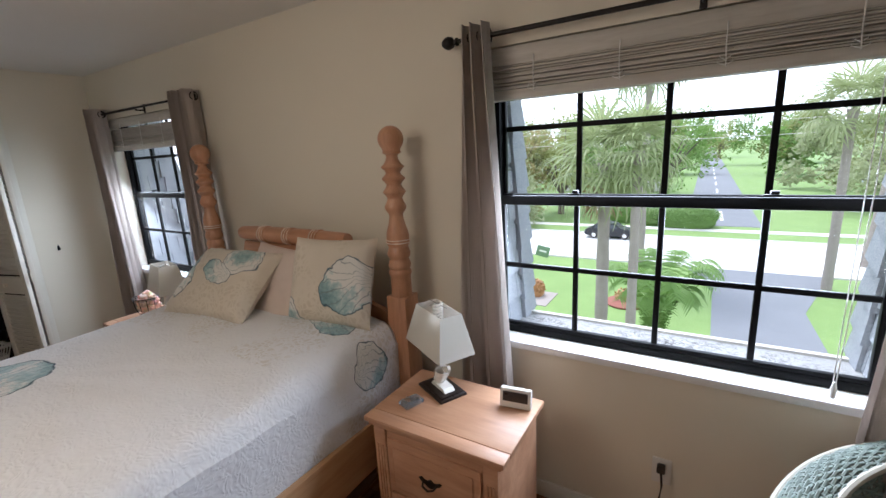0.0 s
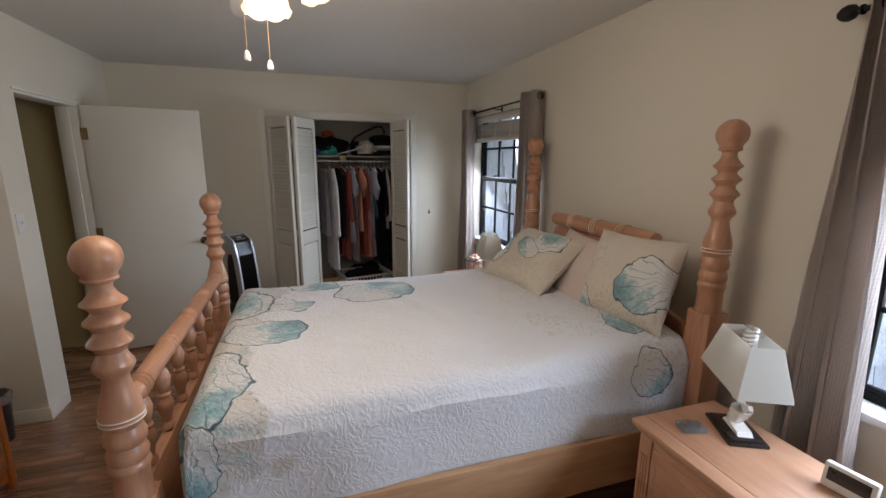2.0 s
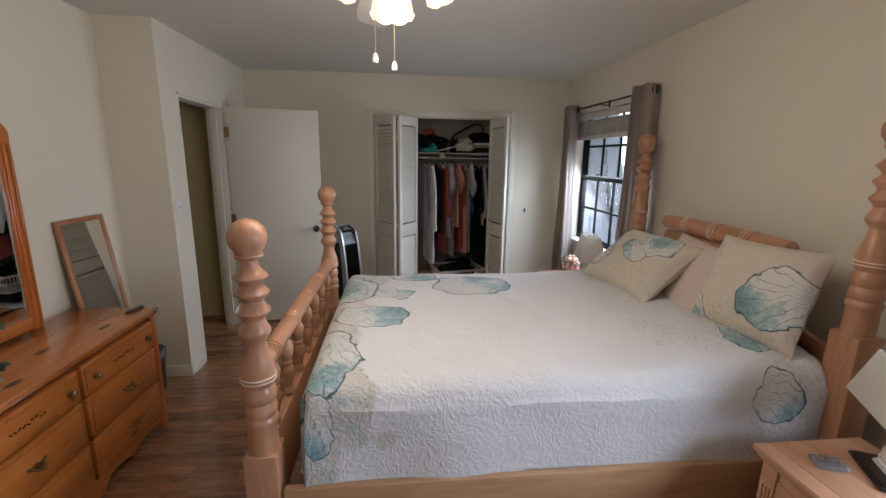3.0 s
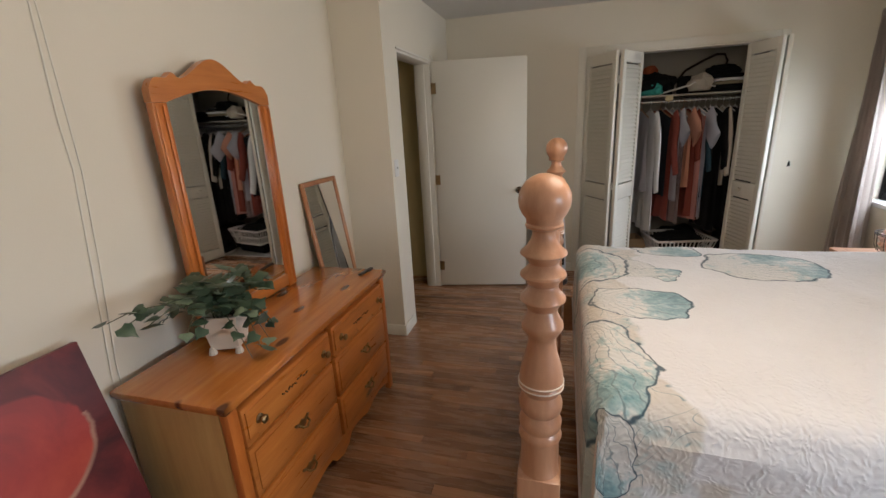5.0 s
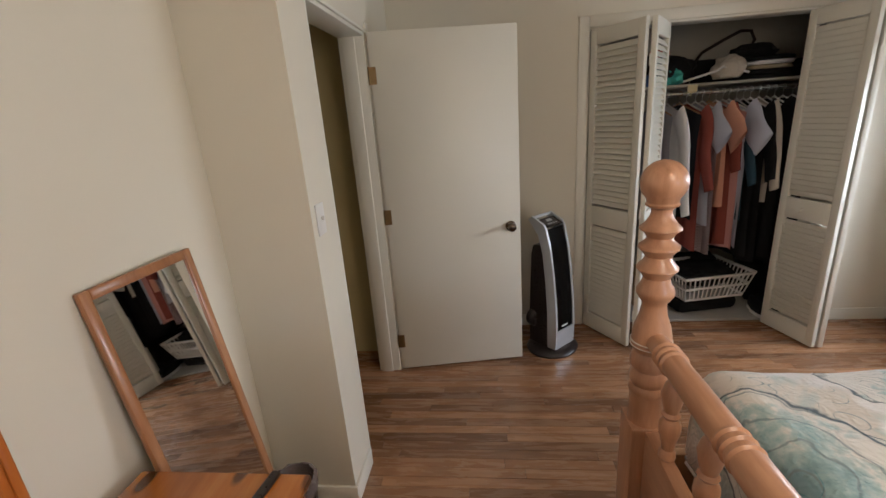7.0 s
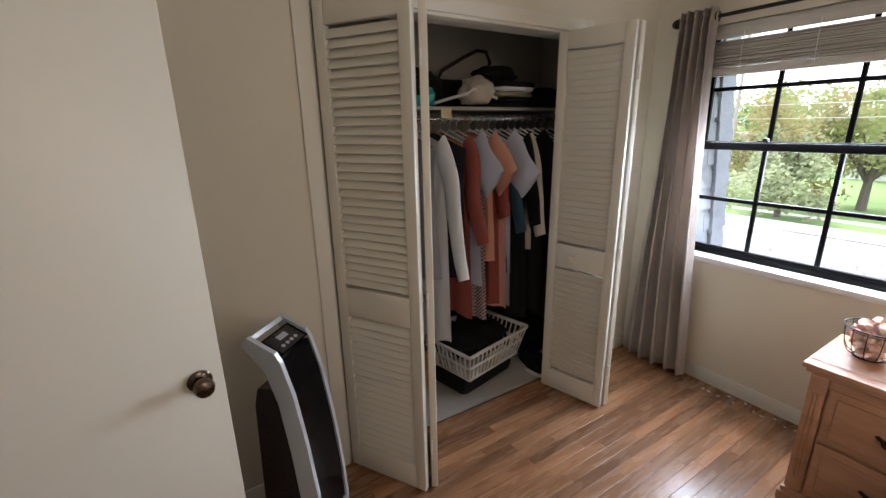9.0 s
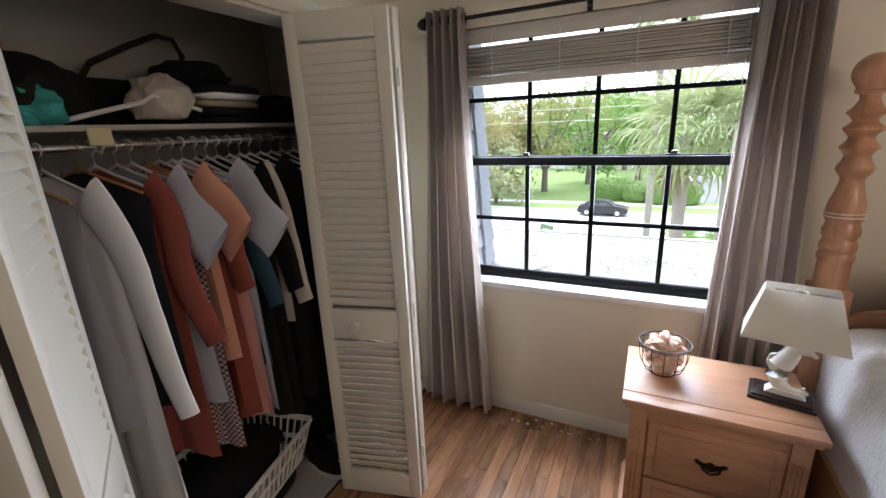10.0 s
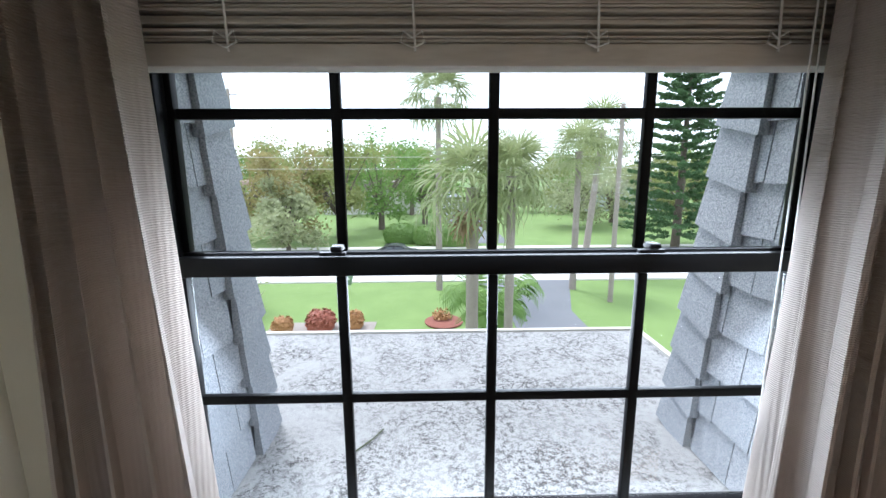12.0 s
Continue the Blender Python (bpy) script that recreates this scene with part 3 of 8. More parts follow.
# ---- bed ----
def printed_cloth(name, shells, base1, base2, quilt=0.0, uv=True, coral=1.0, coral_end=None, foot=None):
    """White cloth with watercolour sea shells, pale coral sprays and quilting."""
    m, n, l, b = shader(name, 0.85)
    v = coords(n, l, kind="UV" if uv else "Object")
    wob = n.new("ShaderNodeTexNoise")
    wob.inputs["Scale"].default_value, wob.inputs["Detail"].default_value = 9.0, 3
    l.new(v, wob.inputs["Vector"])
    off = n.new("ShaderNodeVectorMath")
    off.operation = "MULTIPLY_ADD"
    l.new(wob.outputs["Color"], off.inputs[0])
    off.inputs[1].default_value, off.inputs[2].default_value = (0.11, 0.11, 0), (-0.055, -0.055, 0)
    add = n.new("ShaderNodeVectorMath")
    l.new(v, add.inputs[0])
    l.new(off.outputs[0], add.inputs[1])
    vw = add.outputs[0]
    big, fine = noise_tex(n, l, v, 4.0, 3), noise_tex(n, l, v, 38, 5)
    col = mix(n, l, big, base1, base2)
    # pale coral sprays
    co = n.new("ShaderNodeTexVoronoi")
    co.feature, co.distance = "DISTANCE_TO_EDGE", "EUCLIDEAN"
    co.inputs["Scale"].default_value = 38.0
    l.new(vw, co.inputs["Vector"])
    cm = ramp(n, l, co.outputs["Distance"], [(0.10, (0, 0, 0)), (0.2, (1, 1, 1))])
    area = ramp(n, l, noise_tex(n, l, v, 3.2, 2), [(0.46, (0, 0, 0)), (0.56, (1, 1, 1))])
    if coral_end is not None:
        sp = n.new("ShaderNodeSeparateXYZ")
        l.new(v, sp.inputs[0])
        area = mix(n, l, calc(n, l, "GREATER_THAN", sp.outputs[1], coral_end), (0.0, 0.0, 0.0), area)
    col = mix(n, l, calc(n, l, "MULTIPLY", calc(n, l, "MULTIPLY", cm, area), 0.5 * coral), col, (0.50, 0.43, 0.33))
    if foot is not None:
        # crowded border print at the foot: tan ground, teal washes, fine ink lines
        sp2 = n.new("ShaderNodeSeparateXYZ")
        l.new(v, sp2.inputs[0])
        edge_at = calc(n, l, "ADD", sp2.outputs[1], calc(n, l, "MULTIPLY", calc(n, l, "SUBTRACT", noise_tex(n, l, v, 2.6, 3), 0.5), 0.9))
        zone = ramp(n, l, calc(n, l, "SUBTRACT", foot + 0.5, edge_at), [(0.47, (0, 0, 0)), (0.51, (1, 1, 1))])
        ground = mix(n, l, noise_tex(n, l, v, 7.0, 4), (0.70, 0.69, 0.66), (0.52, 0.46, 0.37))
        wash1 = ramp(n, l, noise_tex(n, l, v, 5.2, 4, 0.6, 0.6), [(0.50, (0, 0, 0)), (0.60, (1, 1, 1))])
        ground = mix(n, l, calc(n, l, "MULTIPLY", wash1, 0.62), ground, (0.26, 0.44, 0.46))
        arc = calc(n, l, "ABSOLUTE", calc(n, l, "SINE", calc(n, l, "MULTIPLY", noise_tex(n, l, v, 3.4, 2, 0.5, 0.8), 52.0)))
        ink = ramp(n, l, arc, [(0.05, (1, 1, 1)), (0.17, (0, 0, 0))])
        broken = ramp(n, l, noise_tex(n, l, v, 9.0, 2), [(0.44, (0, 0, 0)), (0.52, (1, 1, 1))])
        ground = mix(n, l, calc(n, l, "MULTIPLY", calc(n, l, "MULTIPLY", ink, broken), 0.75), ground, (0.06, 0.17, 0.20))
        col = mix(n, l, calc(n, l, "MULTIPLY", zone, 0.9), col, ground)
    for cx, cy, rx, ry, ang, ribs in shells:
        mp = n.new("ShaderNodeMapping")
        mp.vector_type = "TEXTURE"
        mp.inputs["Location"].default_value, mp.inputs["Rotation"].default_value, mp.inputs["Scale"].default_value = (cx, cy, 0), (0, 0, radians(ang)), (rx, ry, 1)
        l.new(vw, mp.inputs["Vector"])
        s = n.new("ShaderNodeSeparateXYZ")
        l.new(mp.outputs[0], s.inputs[0])
        px, py = s.outputs[0], s.outputs[1]
        d = calc(n, l, "SQRT", calc(n, l, "ADD", calc(n, l, "MULTIPLY", px, px), calc(n, l, "MULTIPLY", py, py)))
        inside = ramp(n, l, d, [(0.97, (1, 1, 1)), (1.0, (0, 0, 0))])
        edge = ramp(n, l, calc(n, l, "ABSOLUTE", calc(n, l, "SUBTRACT", d, 0.965)), [(0.008, (1, 1, 1)), (0.034, (0, 0, 0))])
        if ribs > 0:
            a = calc(n, l, "ARCTAN2", py, calc(n, l, "ADD", px, 1.02))
            wv = calc(n, l, "ABSOLUTE", calc(n, l, "SINE", calc(n, l, "MULTIPLY", a, float(ribs) * 1.8)))
            wash = calc(n, l, "MULTIPLY", calc(n, l, "ADD", calc(n, l, "MULTIPLY", px, 0.28), 0.5), 0.9)
        else:
            wv = calc(n, l, "ABSOLUTE", calc(n, l, "SINE", calc(n, l, "ADD", calc(n, l, "MULTIPLY", d, 11.0), calc(n, l, "MULTIPLY", calc(n, l, "ARCTAN2", py, px), 1.0))))
            wash = calc(n, l, "SUBTRACT", 0.85, calc(n, l, "MULTIPLY", d, 0.5))
        rib = ramp(n, l, wv, [(0.07, (1, 1, 1)), (0.22, (0, 0, 0))])
        blot = ramp(n, l, calc(n, l, "ADD", calc(n, l, "MULTIPLY", fine, 0.45), calc(n, l, "MULTIPLY", calc(n, l, "ADD", wash, calc(n, l, "MULTIPLY", calc(n, l, "SUBTRACT", big, 0.5), 1.6)), 0.65)), [(0.50, (0.68, 0.68, 0.65)), (0.57, (0.38, 0.52, 0.53)), (0.69, (0.17, 0.35, 0.39)), (0.81, (0.05, 0.20, 0.25))])
        body = mix(n, l, calc(n, l, "MULTIPLY", rib, 0.75), blot, (0.055, 0.13, 0.165))
        col = mix(n, l, calc(n, l, "MULTIPLY", inside, 0.8), col, body)
        col = mix(n, l, calc(n, l, "MULTIPLY", edge, 0.92), col, (0.018, 0.055, 0.085))
    l.new(col, b.inputs["Base Color"])
    q = n.new("ShaderNodeTexVoronoi")
    q.feature = "SMOOTH_F1"
    q.inputs["Scale"].default_value = 80.0 if quilt else 120.0
    l.new(vw, q.inputs["Vector"])
    bump(n, l, b, calc(n, l, "ADD", calc(n, l, "MULTIPLY", q.outputs["Distance"], -1.0), calc(n, l, "MULTIPLY", fine, 0.25)), 0.55 if quilt else 0.15, 0.007 if quilt else 0.003)
    b.inputs["Sheen Weight"].default_value = 0.2
    return m


BX, BY0, BY1, HX = -2.502, -0.522, 1.637, 0.767
bed = thing("bed", "pickled pine four-poster bed with ball-topped turned posts", "bed", (BX, BY0, 0))


def post_profile(top, low):
    p = [(0, 0)]
    p += [(0.059 * math.sin(a), 0.059 - 0.059 * math.cos(a)) for a in [math.pi * k / 12 for k in range(1, 10)]]
    p += [(0.040, 0.112), (0.043, 0.116), (0.041, 0.121), (0.028, 0.128), (0.026, 0.138), (0.030, 0.152), (0.040, 0.168), (0.053, 0.180), (0.054, 0.184), (0.040, 0.196), (0.033, 0.208), (0.036, 0.216), (0.053, 0.232), (0.054, 0.238), (0.042, 0.250), (0.034, 0.262), (0.038, 0.274), (0.053, 0.292), (0.054, 0.299), (0.042, 0.312), (0.035, 0.325), (0.039, 0.340), (0.050, 0.360), (0.051, 0.372), (0.043, 0.386), (0.034, 0.398), (0.033, 0.410), (0.038, 0.440), (0.050, 0.478), (0.054, 0.500), (0.054, 0.514)]
    for z in (0.518, 0.530):
        p += [(0.0555, z), (0.0565, z + 0.004), (0.0535, z + 0.009)]
    p += [(0.052, 0.545), (0.046, 0.555), (0.050, 0.568), (0.055, 0.582), (0.054, 0.600), (0.046, 0.614), (0.050, 0.626), (0.055, 0.640), (0.053, 0.655), (0.048, 0.664), (0.053, 0.672), (0.056, 0.682), (0.053, 0.692), (0.049, 0.700), (0.050, 0.78), (0.052, 0.795)]
    return [(r, top - z) for r, z in p] + [(0.052, low)]


for sx in (-1, 1):
    for y, top, x in ((-0.010, 1.432, -0.012 + sx * 0.756), (BY1 - BY0, 1.80, sx * HX)):
        bm = bmesh.new()
        low = top - 0.80
        lathe(bm, post_profile(top, low), 28, Matrix.Translation((x, y, 0)))
        po = part("post", bm, M_BED, bed)
        bm = bmesh.new()
        box(bm, x - 0.056, x + 0.056, y - 0.056, y + 0.056, 0.0, low + 0.004, 0.006)
        part("post_block", bm, M_BED, po)
        bm = bmesh.new()
        for z in (0.520, 0.533):
            lathe(bm, [(0.0545, top - z - 0.0035), (0.0577, top - z - 0.0015), (0.0577, top - z + 0.0005), (0.0545, top - z + 0.0025)], 28, Matrix.Translation((x, y, 0)))
        part("inlay_ring", bm, M_GROOVE, po, "pale inlaid rings")


def turned_bar(L, r, marks):
    """A turned rail along x from 0 to L, with beads at marks."""
    prof = [(0.0, 0.0), (r * 0.55, 0.001)]
    k = 60
    for i in range(k + 1):
        x = L * i / k
        rr = r * (0.80 + 0.20 * math.sin(math.pi * i / k) ** 0.5)
        prof.append((rr, x))
    extra = []
    for m in marks:
        for d, f in ((-0.030, 1.0), (-0.024, 1.10), (-0.018, 0.95), (-0.006, 1.0), (0.0, 1.10), (0.006, 0.95), (0.018, 1.0), (0.024, 1.10), (0.030, 0.95)):
            extra.append((r * f * 0.97, m + d))
    prof = sorted(prof[2:] + extra, key=lambda q: q[1])
    return [(0.0, -0.001), (r * 0.6, -0.0005), *prof, (r * 0.6, L + 0.0005), (0.0, L + 0.001)]


LX = 2 * HX - 0.09
bm = bmesh.new()
lathe(bm, turned_bar(LX, 0.036, [0.10, 0.42, LX / 2, LX - 0.42, LX - 0.10]), 24, Matrix.Translation((-LX / 2 - 0.012, -0.010, 0.925)) @ pose(0, 0, 0, 0, 90, 0))
part("foot_rail", bm, M_BEDX, bed)
part("footboard", boxes((-HX + 0.058, HX - 0.084, -0.03, 0.01, 0.33, 0.635), bevel=0.005), M_BEDX, bed)
for k in range(7):
    x = -0.60 + 0.2 * k
    bm = bmesh.new()
    lathe(bm, [(0.014, 0.636), (0.022, 0.645), (0.022, 0.662), (0.016, 0.672), (0.020, 0.70), (0.028, 0.735), (0.027, 0.755), (0.018, 0.772), (0.024, 0.782), (0.018, 0.792), (0.024, 0.815), (0.029, 0.845), (0.022, 0.872), (0.014, 0.885), (0.012, 0.90)], 16, Matrix.Translation((x, -0.010, 0)))
    part("spindle", bm, M_BED, bed)
YH = BY1 - BY0
out = []
for k in range(25):
    a = k / 24
    x = -HX + 0.05 + a * (0.35 - 0.05)
    out.append((x, 0.86 + 0.34 * (a ** 2.2) + 0.05 * math.sin(a * math.pi * 2) * (1 - a)))
top_line = out + [(-x, z) for x, z in out[::-1]]
bm = bmesh.new()
slab(bm, [(-HX + 0.05, 0.36)] + top_line + [(HX - 0.05, 0.36)], 0.03, Matrix.Translation((0, YH - 0.015, 0)))
part("headboard", bm, M_BEDX, bed)
bm = bmesh.new()
lathe(bm, turned_bar(0.88, 0.047, [0.22, 0.44, 0.66]), 24, Matrix.Translation((-0.44 + 0.0, YH, 1.250)) @ pose(0, 0, 0, 0, 90, 0))
part("head_roll", bm, M_BEDX, bed)
for m in (-0.22, 0.0, 0.22):
    bm = bmesh.new()
    for d in (-0.022, 0.0, 0.022):
        lathe(bm, [(0.044, -0.002), (0.0505, -0.0012), (0.0505, 0.0012), (0.044, 0.002)], 24, Matrix.Translation((m + d, YH, 1.250)) @ pose(0, 0, 0, 0, 90, 0))
    part("inlay_ring", bm, M_GROOVE, bed, "pale inlaid rings")
for sx in (-1, 1):
    x = sx * (HX + 0.012)
    part("side_rail", boxes((x - 0.016, x + 0.016, 0.057, YH - 0.057, 0.27, 0.50), bevel=0.004), M_BEDY, bed, "pale pine side rail")
M_TICK = weave("mattress_tick", (0.55, 0.53, 0.49), (0.62, 0.60, 0.56), 0.9, 300, 0.2)
mat = thing("mattress", "pale ticking mattress on box spring, mostly hidden under the quilt", "mattress", (BX, 0.58, 0.30))
part("cushion", boxes((-0.735, 0.735, -0.97, 0.98, 0.2, 0.515), bevel=0.04), M_TICK, mat)
part("box_spring", boxes((-0.735, 0.735, -0.97, 0.98, 0.0, 0.198), bevel=0.02), M_TICK, mat)

SHELLS = [(0.09, -0.22, 0.18, 0.15, 90, 9), (0.52, -0.42, 0.27, 0.18, 0, 9), (-0.40, 0.36, 0.24, 0.21, 90, 14), (-0.30, -0.15, 0.19, 0.065, 35, 5), (-0.24, -0.13, 0.16, 0.055, 105, 5), (0.50, 1.40, 0.15, 0.10, -30, 7), (0.83, 1.36, 0.11, 0.095, 60, 7), (0.84, -0.40, 0.12, 0.07, 0, 6), (-0.62, 0.02, 0.17, 0.12, 60, 9), (-0.82, 0.80, 0.16, 0.11, 100, 7), (-0.36, -0.44, 0.27, 0.25, 0, 0)]
M_QUILT = printed_cloth("shell_quilt", [(x, y + 0.02, rx, ry, a, r) for x, y, rx, ry, a, r in SHELLS], (0.70, 0.70, 0.71), (0.76, 0.76, 0.77), 1.0, True, 0.8, 1.0, -0.22)


M_BINDING = weave("white_binding", (0.70, 0.70, 0.69), (0.76, 0.76, 0.75), 0.9, 400, 0.2)


def quilt():
    """A grid of cloth laid over the mattress, falling over both sides and the foot."""
    q = thing("quilt", "rumpled white stitched quilt with blue sea shells", "quilt", (BX, 0, 0.838))
    bm = bmesh.new()
    uvl = bm.loops.layers.uv.new("cloth")
    NX, NYY = 120, 130
    hx, yf, yh, R = 0.750, -0.41, 1.58, 0.075

    def fall(d, drop):
        """Distance past the edge to (outward, downward)."""
        q_ = R * math.pi / 2
        if d <= 0:
            return 0.0, 0.0
        if d < q_:
            return R * math.sin(d / R), R * (1 - math.cos(d / R))
        return R + 0.03 * (d - q_), R + (d - q_)

    rows = []
    for j in range(NYY + 1):
        row = []
        for i in range(NX + 1):
            s = -1.0 + 2.0 * i / NX
            over_side = 0.385
            s = s * (hx - R + over_side)
            hem = 0.012 * math.sin(j * 0.085 + 1.0) + 0.004 * math.sin(j * 0.31 + 1)
            if abs(s) > hx - R + 0.1:
                s += math.copysign(hem * (abs(s) - (hx - R + 0.1)) / 0.24, s)
            t = (yf - 0.30) + (yh - yf + 0.30) * j / NYY
            dx, zx = fall(abs(s) - (hx - R), 0.2)
            dy, zy = fall((yf + R) - t, 0.2)
            x = math.copysign(min(abs(s), hx - R) + dx, s)
            y = max(t, yf + R) - dy
            if zx > R:
                x += math.copysign(0.012 * math.sin(t * 7 + 1.2 * math.sin(t * 4)) * min(1, (zx - R) / 0.12) + 0.012, s)
            if zx > 0.02 and zy > 0.02:
                y += 0.02
            z = -max(zx, zy) - 0.25 * min(zx, zy)
            w = 0.010 * noise.noise((s * 3.2, t * 3.2, 1)) + 0.0045 * noise.noise((s * 9, t * 8, 2)) + 0.0022 * noise.noise((s * 25, t * 25, 3))
            ridge = 0.010 * math.exp(-((s * 0.35 + 0.1 - t + 0.5) / 0.05) ** 2) * max(0, 1 - abs(s) / 0.6)
            ridge += 0.008 * math.exp(-((s * 0.5 - t + 0.72) / 0.035) ** 2) * max(0, 1 - abs(s - 0.1) / 0.45)
            f_ = min(1.0, max(0.0, (t - 0.75) / 0.5))
            z += w + ridge + 0.022 * (1 - (s / 0.95) ** 2) + 0.04 * f_ * f_ * (3 - 2 * f_) * max(0.0, 1 - (abs(s) / 0.80) ** 5)
            x += 0.004 * noise.noise((s * 8, t * 8, 7))
            v = bm.verts.new((x, y, z))
            row.append((v, (s, t)))
        rows.append(row)
    for j in range(NYY):
        for i in range(NX):
            c = (rows[j][i], rows[j][i + 1], rows[j + 1][i + 1], rows[j + 1][i])
            f = bm.faces.new([k[0] for k in c])
            for lp, k in zip(f.loops, c):
                lp[uvl].uv = k[1]
    rows_at = [[(v.co.copy(), 0) for v in (row[0][0], row[-1][0])] for row in rows]
    foot_at = [k[0].co.copy() for k in rows[0]]
    p = part("cover", bm, M_QUILT, q)
    m = p.modifiers.new("thickness", "SOLIDIFY")
    m.thickness = 0.008
    edges = [[r[0][0] for r in rows_at], [r[-1][0] for r in rows_at], foot_at]
    for pts in edges:
        bm = bmesh.new()
        tube(bm, pts, 0.006, 6)
        part("binding", bm, M_BINDING, q, "white stitched edge binding")
    return q


quilt()


def pillow(label, mat_, loc, rx, ry, rz, w, h, t, seed, name="pillow"):
    p = new(name)
    p.matrix_world = Matrix.Translation(loc) @ pose(0, 0, 0, 0, 0, rz) @ pose(0, 0, 0, rx, 0, 0) @ pose(0, 0, 0, 0, ry, 0)
    tagged(p, label, "pillow", "pillows on the bed")
    bm = bmesh.new()
    uvl = bm.loops.layers.uv.new("cloth")
    N = 26
    sides = []
    for sgn in (-1, 1):
        g = []
        for j in range(N + 1):
            row = []
            for i in range(N + 1):
                u, v = -1 + 2 * i / N, -1 + 2 * j / N
                pinch = 1 - 0.07 * (1 - abs(u) ** 2) * (abs(v) ** 3)
                pinch2 = 1 - 0.07 * (1 - abs(v) ** 2) * (abs(u) ** 3)
                th = t * ((1 - u ** 4) * (1 - v ** 4)) ** 0.55
                wr = 0.012 * noise.noise((u * 2.2 + seed, v * 2.2, sgn)) * (1 - u * u) + 0.006 * noise.noise((u * 6 + seed, v * 6, sgn * 2))
                row.append(bm.verts.new((u * w / 2 * pinch2, sgn * (th / 2) + wr, v * h / 2 * pinch)))
            g.append(row)
        sides.append(g)
    for sgn, g in zip((-1, 1), sides):
        for j in range(N):
            for i in range(N):
                vs = [(g[j][i], i, j), (g[j][i + 1], i + 1, j), (g[j + 1][i + 1], i + 1, j + 1), (g[j + 1][i], i, j + 1)]
                f = bm.faces.new([k[0] for k in (vs if sgn < 0 else vs[::-1])])
                for lp, k in zip(f.loops, vs if sgn < 0 else vs[::-1]):
                    lp[uvl].uv = ((k[1] / N - 0.5) * w, (k[2] / N - 0.5) * h)
    bmesh.ops.remove_doubles(bm, verts=bm.verts, dist=0.004)
    part("case", bm, mat_, p)
    return p


CREAM1, CREAM2 = (0.57, 0.505, 0.41), (0.65, 0.59, 0.49)
M_P1 = printed_cloth("shell_pillow_a", [(0.14, -0.02, 0.15, 0.135, 200, 7), (-0.24, -0.22, 0.13, 0.13, 0, 0)], CREAM1, CREAM2, 0, True, 1.3)
M_P2 = printed_cloth("shell_pillow_b", [(0.12, 0.13, 0.14, 0.12, 0, 0), (-0.30, 0.02, 0.10, 0.2, 30, 6), (0.0, 0.02, 0.13, 0.06, 160, 6)], CREAM1, CREAM2, 0, True, 1.2)
M_P3 = mottled("blush_pillowcase", (0.58, 0.48, 0.42), (0.65, 0.55, 0.48), 0.9, 4, 90, 0.2, 0.002)
pillow("square cream pillow printed with a large blue shell, propped up", M_P1, (-2.065, 1.50, 1.068), -20, -1, 9, 0.49, 0.45, 0.16, 3)
pillow("blush pink pillow standing behind the shell pillows", M_P3, (-2.43, 1.49, 1.005), -28, 4, 3, 0.58, 0.44, 0.12, 8)
pillow("cream pillow printed with a blue snail shell, slumped back", M_P2, (-2.735, 1.345, 1.03), -50, 0, 5, 0.63, 0.45, 0.16, 5)


# ---- nightstands ----
def bat_pull(bm, x, y, z, w=0.1):
    o = [(-1, 0.30), (-0.8, 0.42), (-0.55, 0.22), (-0.3, 0.16), (-0.12, 0.34), (0, 0.40), (0.12, 0.34), (0.3, 0.16), (0.55, 0.22), (0.8, 0.42), (1, 0.30), (0.82, 0.05), (0.5, -0.14), (0.28, -0.36), (0, -0.5), (-0.28, -0.36), (-0.5, -0.14), (-0.82, 0.05)]
    slab(bm, [(x + a * w / 2, z + b * w / 2 * 0.8) for a, b in o], 0.006, Matrix.Translation((0, y - 0.006, 0)))
    tube(bm, [(x - w * 0.3, y - 0.006, z + 0.004), (x - w * 0.24, y - 0.022, z - 0.004), (x, y - 0.026, z - 0.014), (x + w * 0.24, y - 0.022, z - 0.004), (x + w * 0.3, y - 0.006, z + 0.004)], 0.0042, 8)


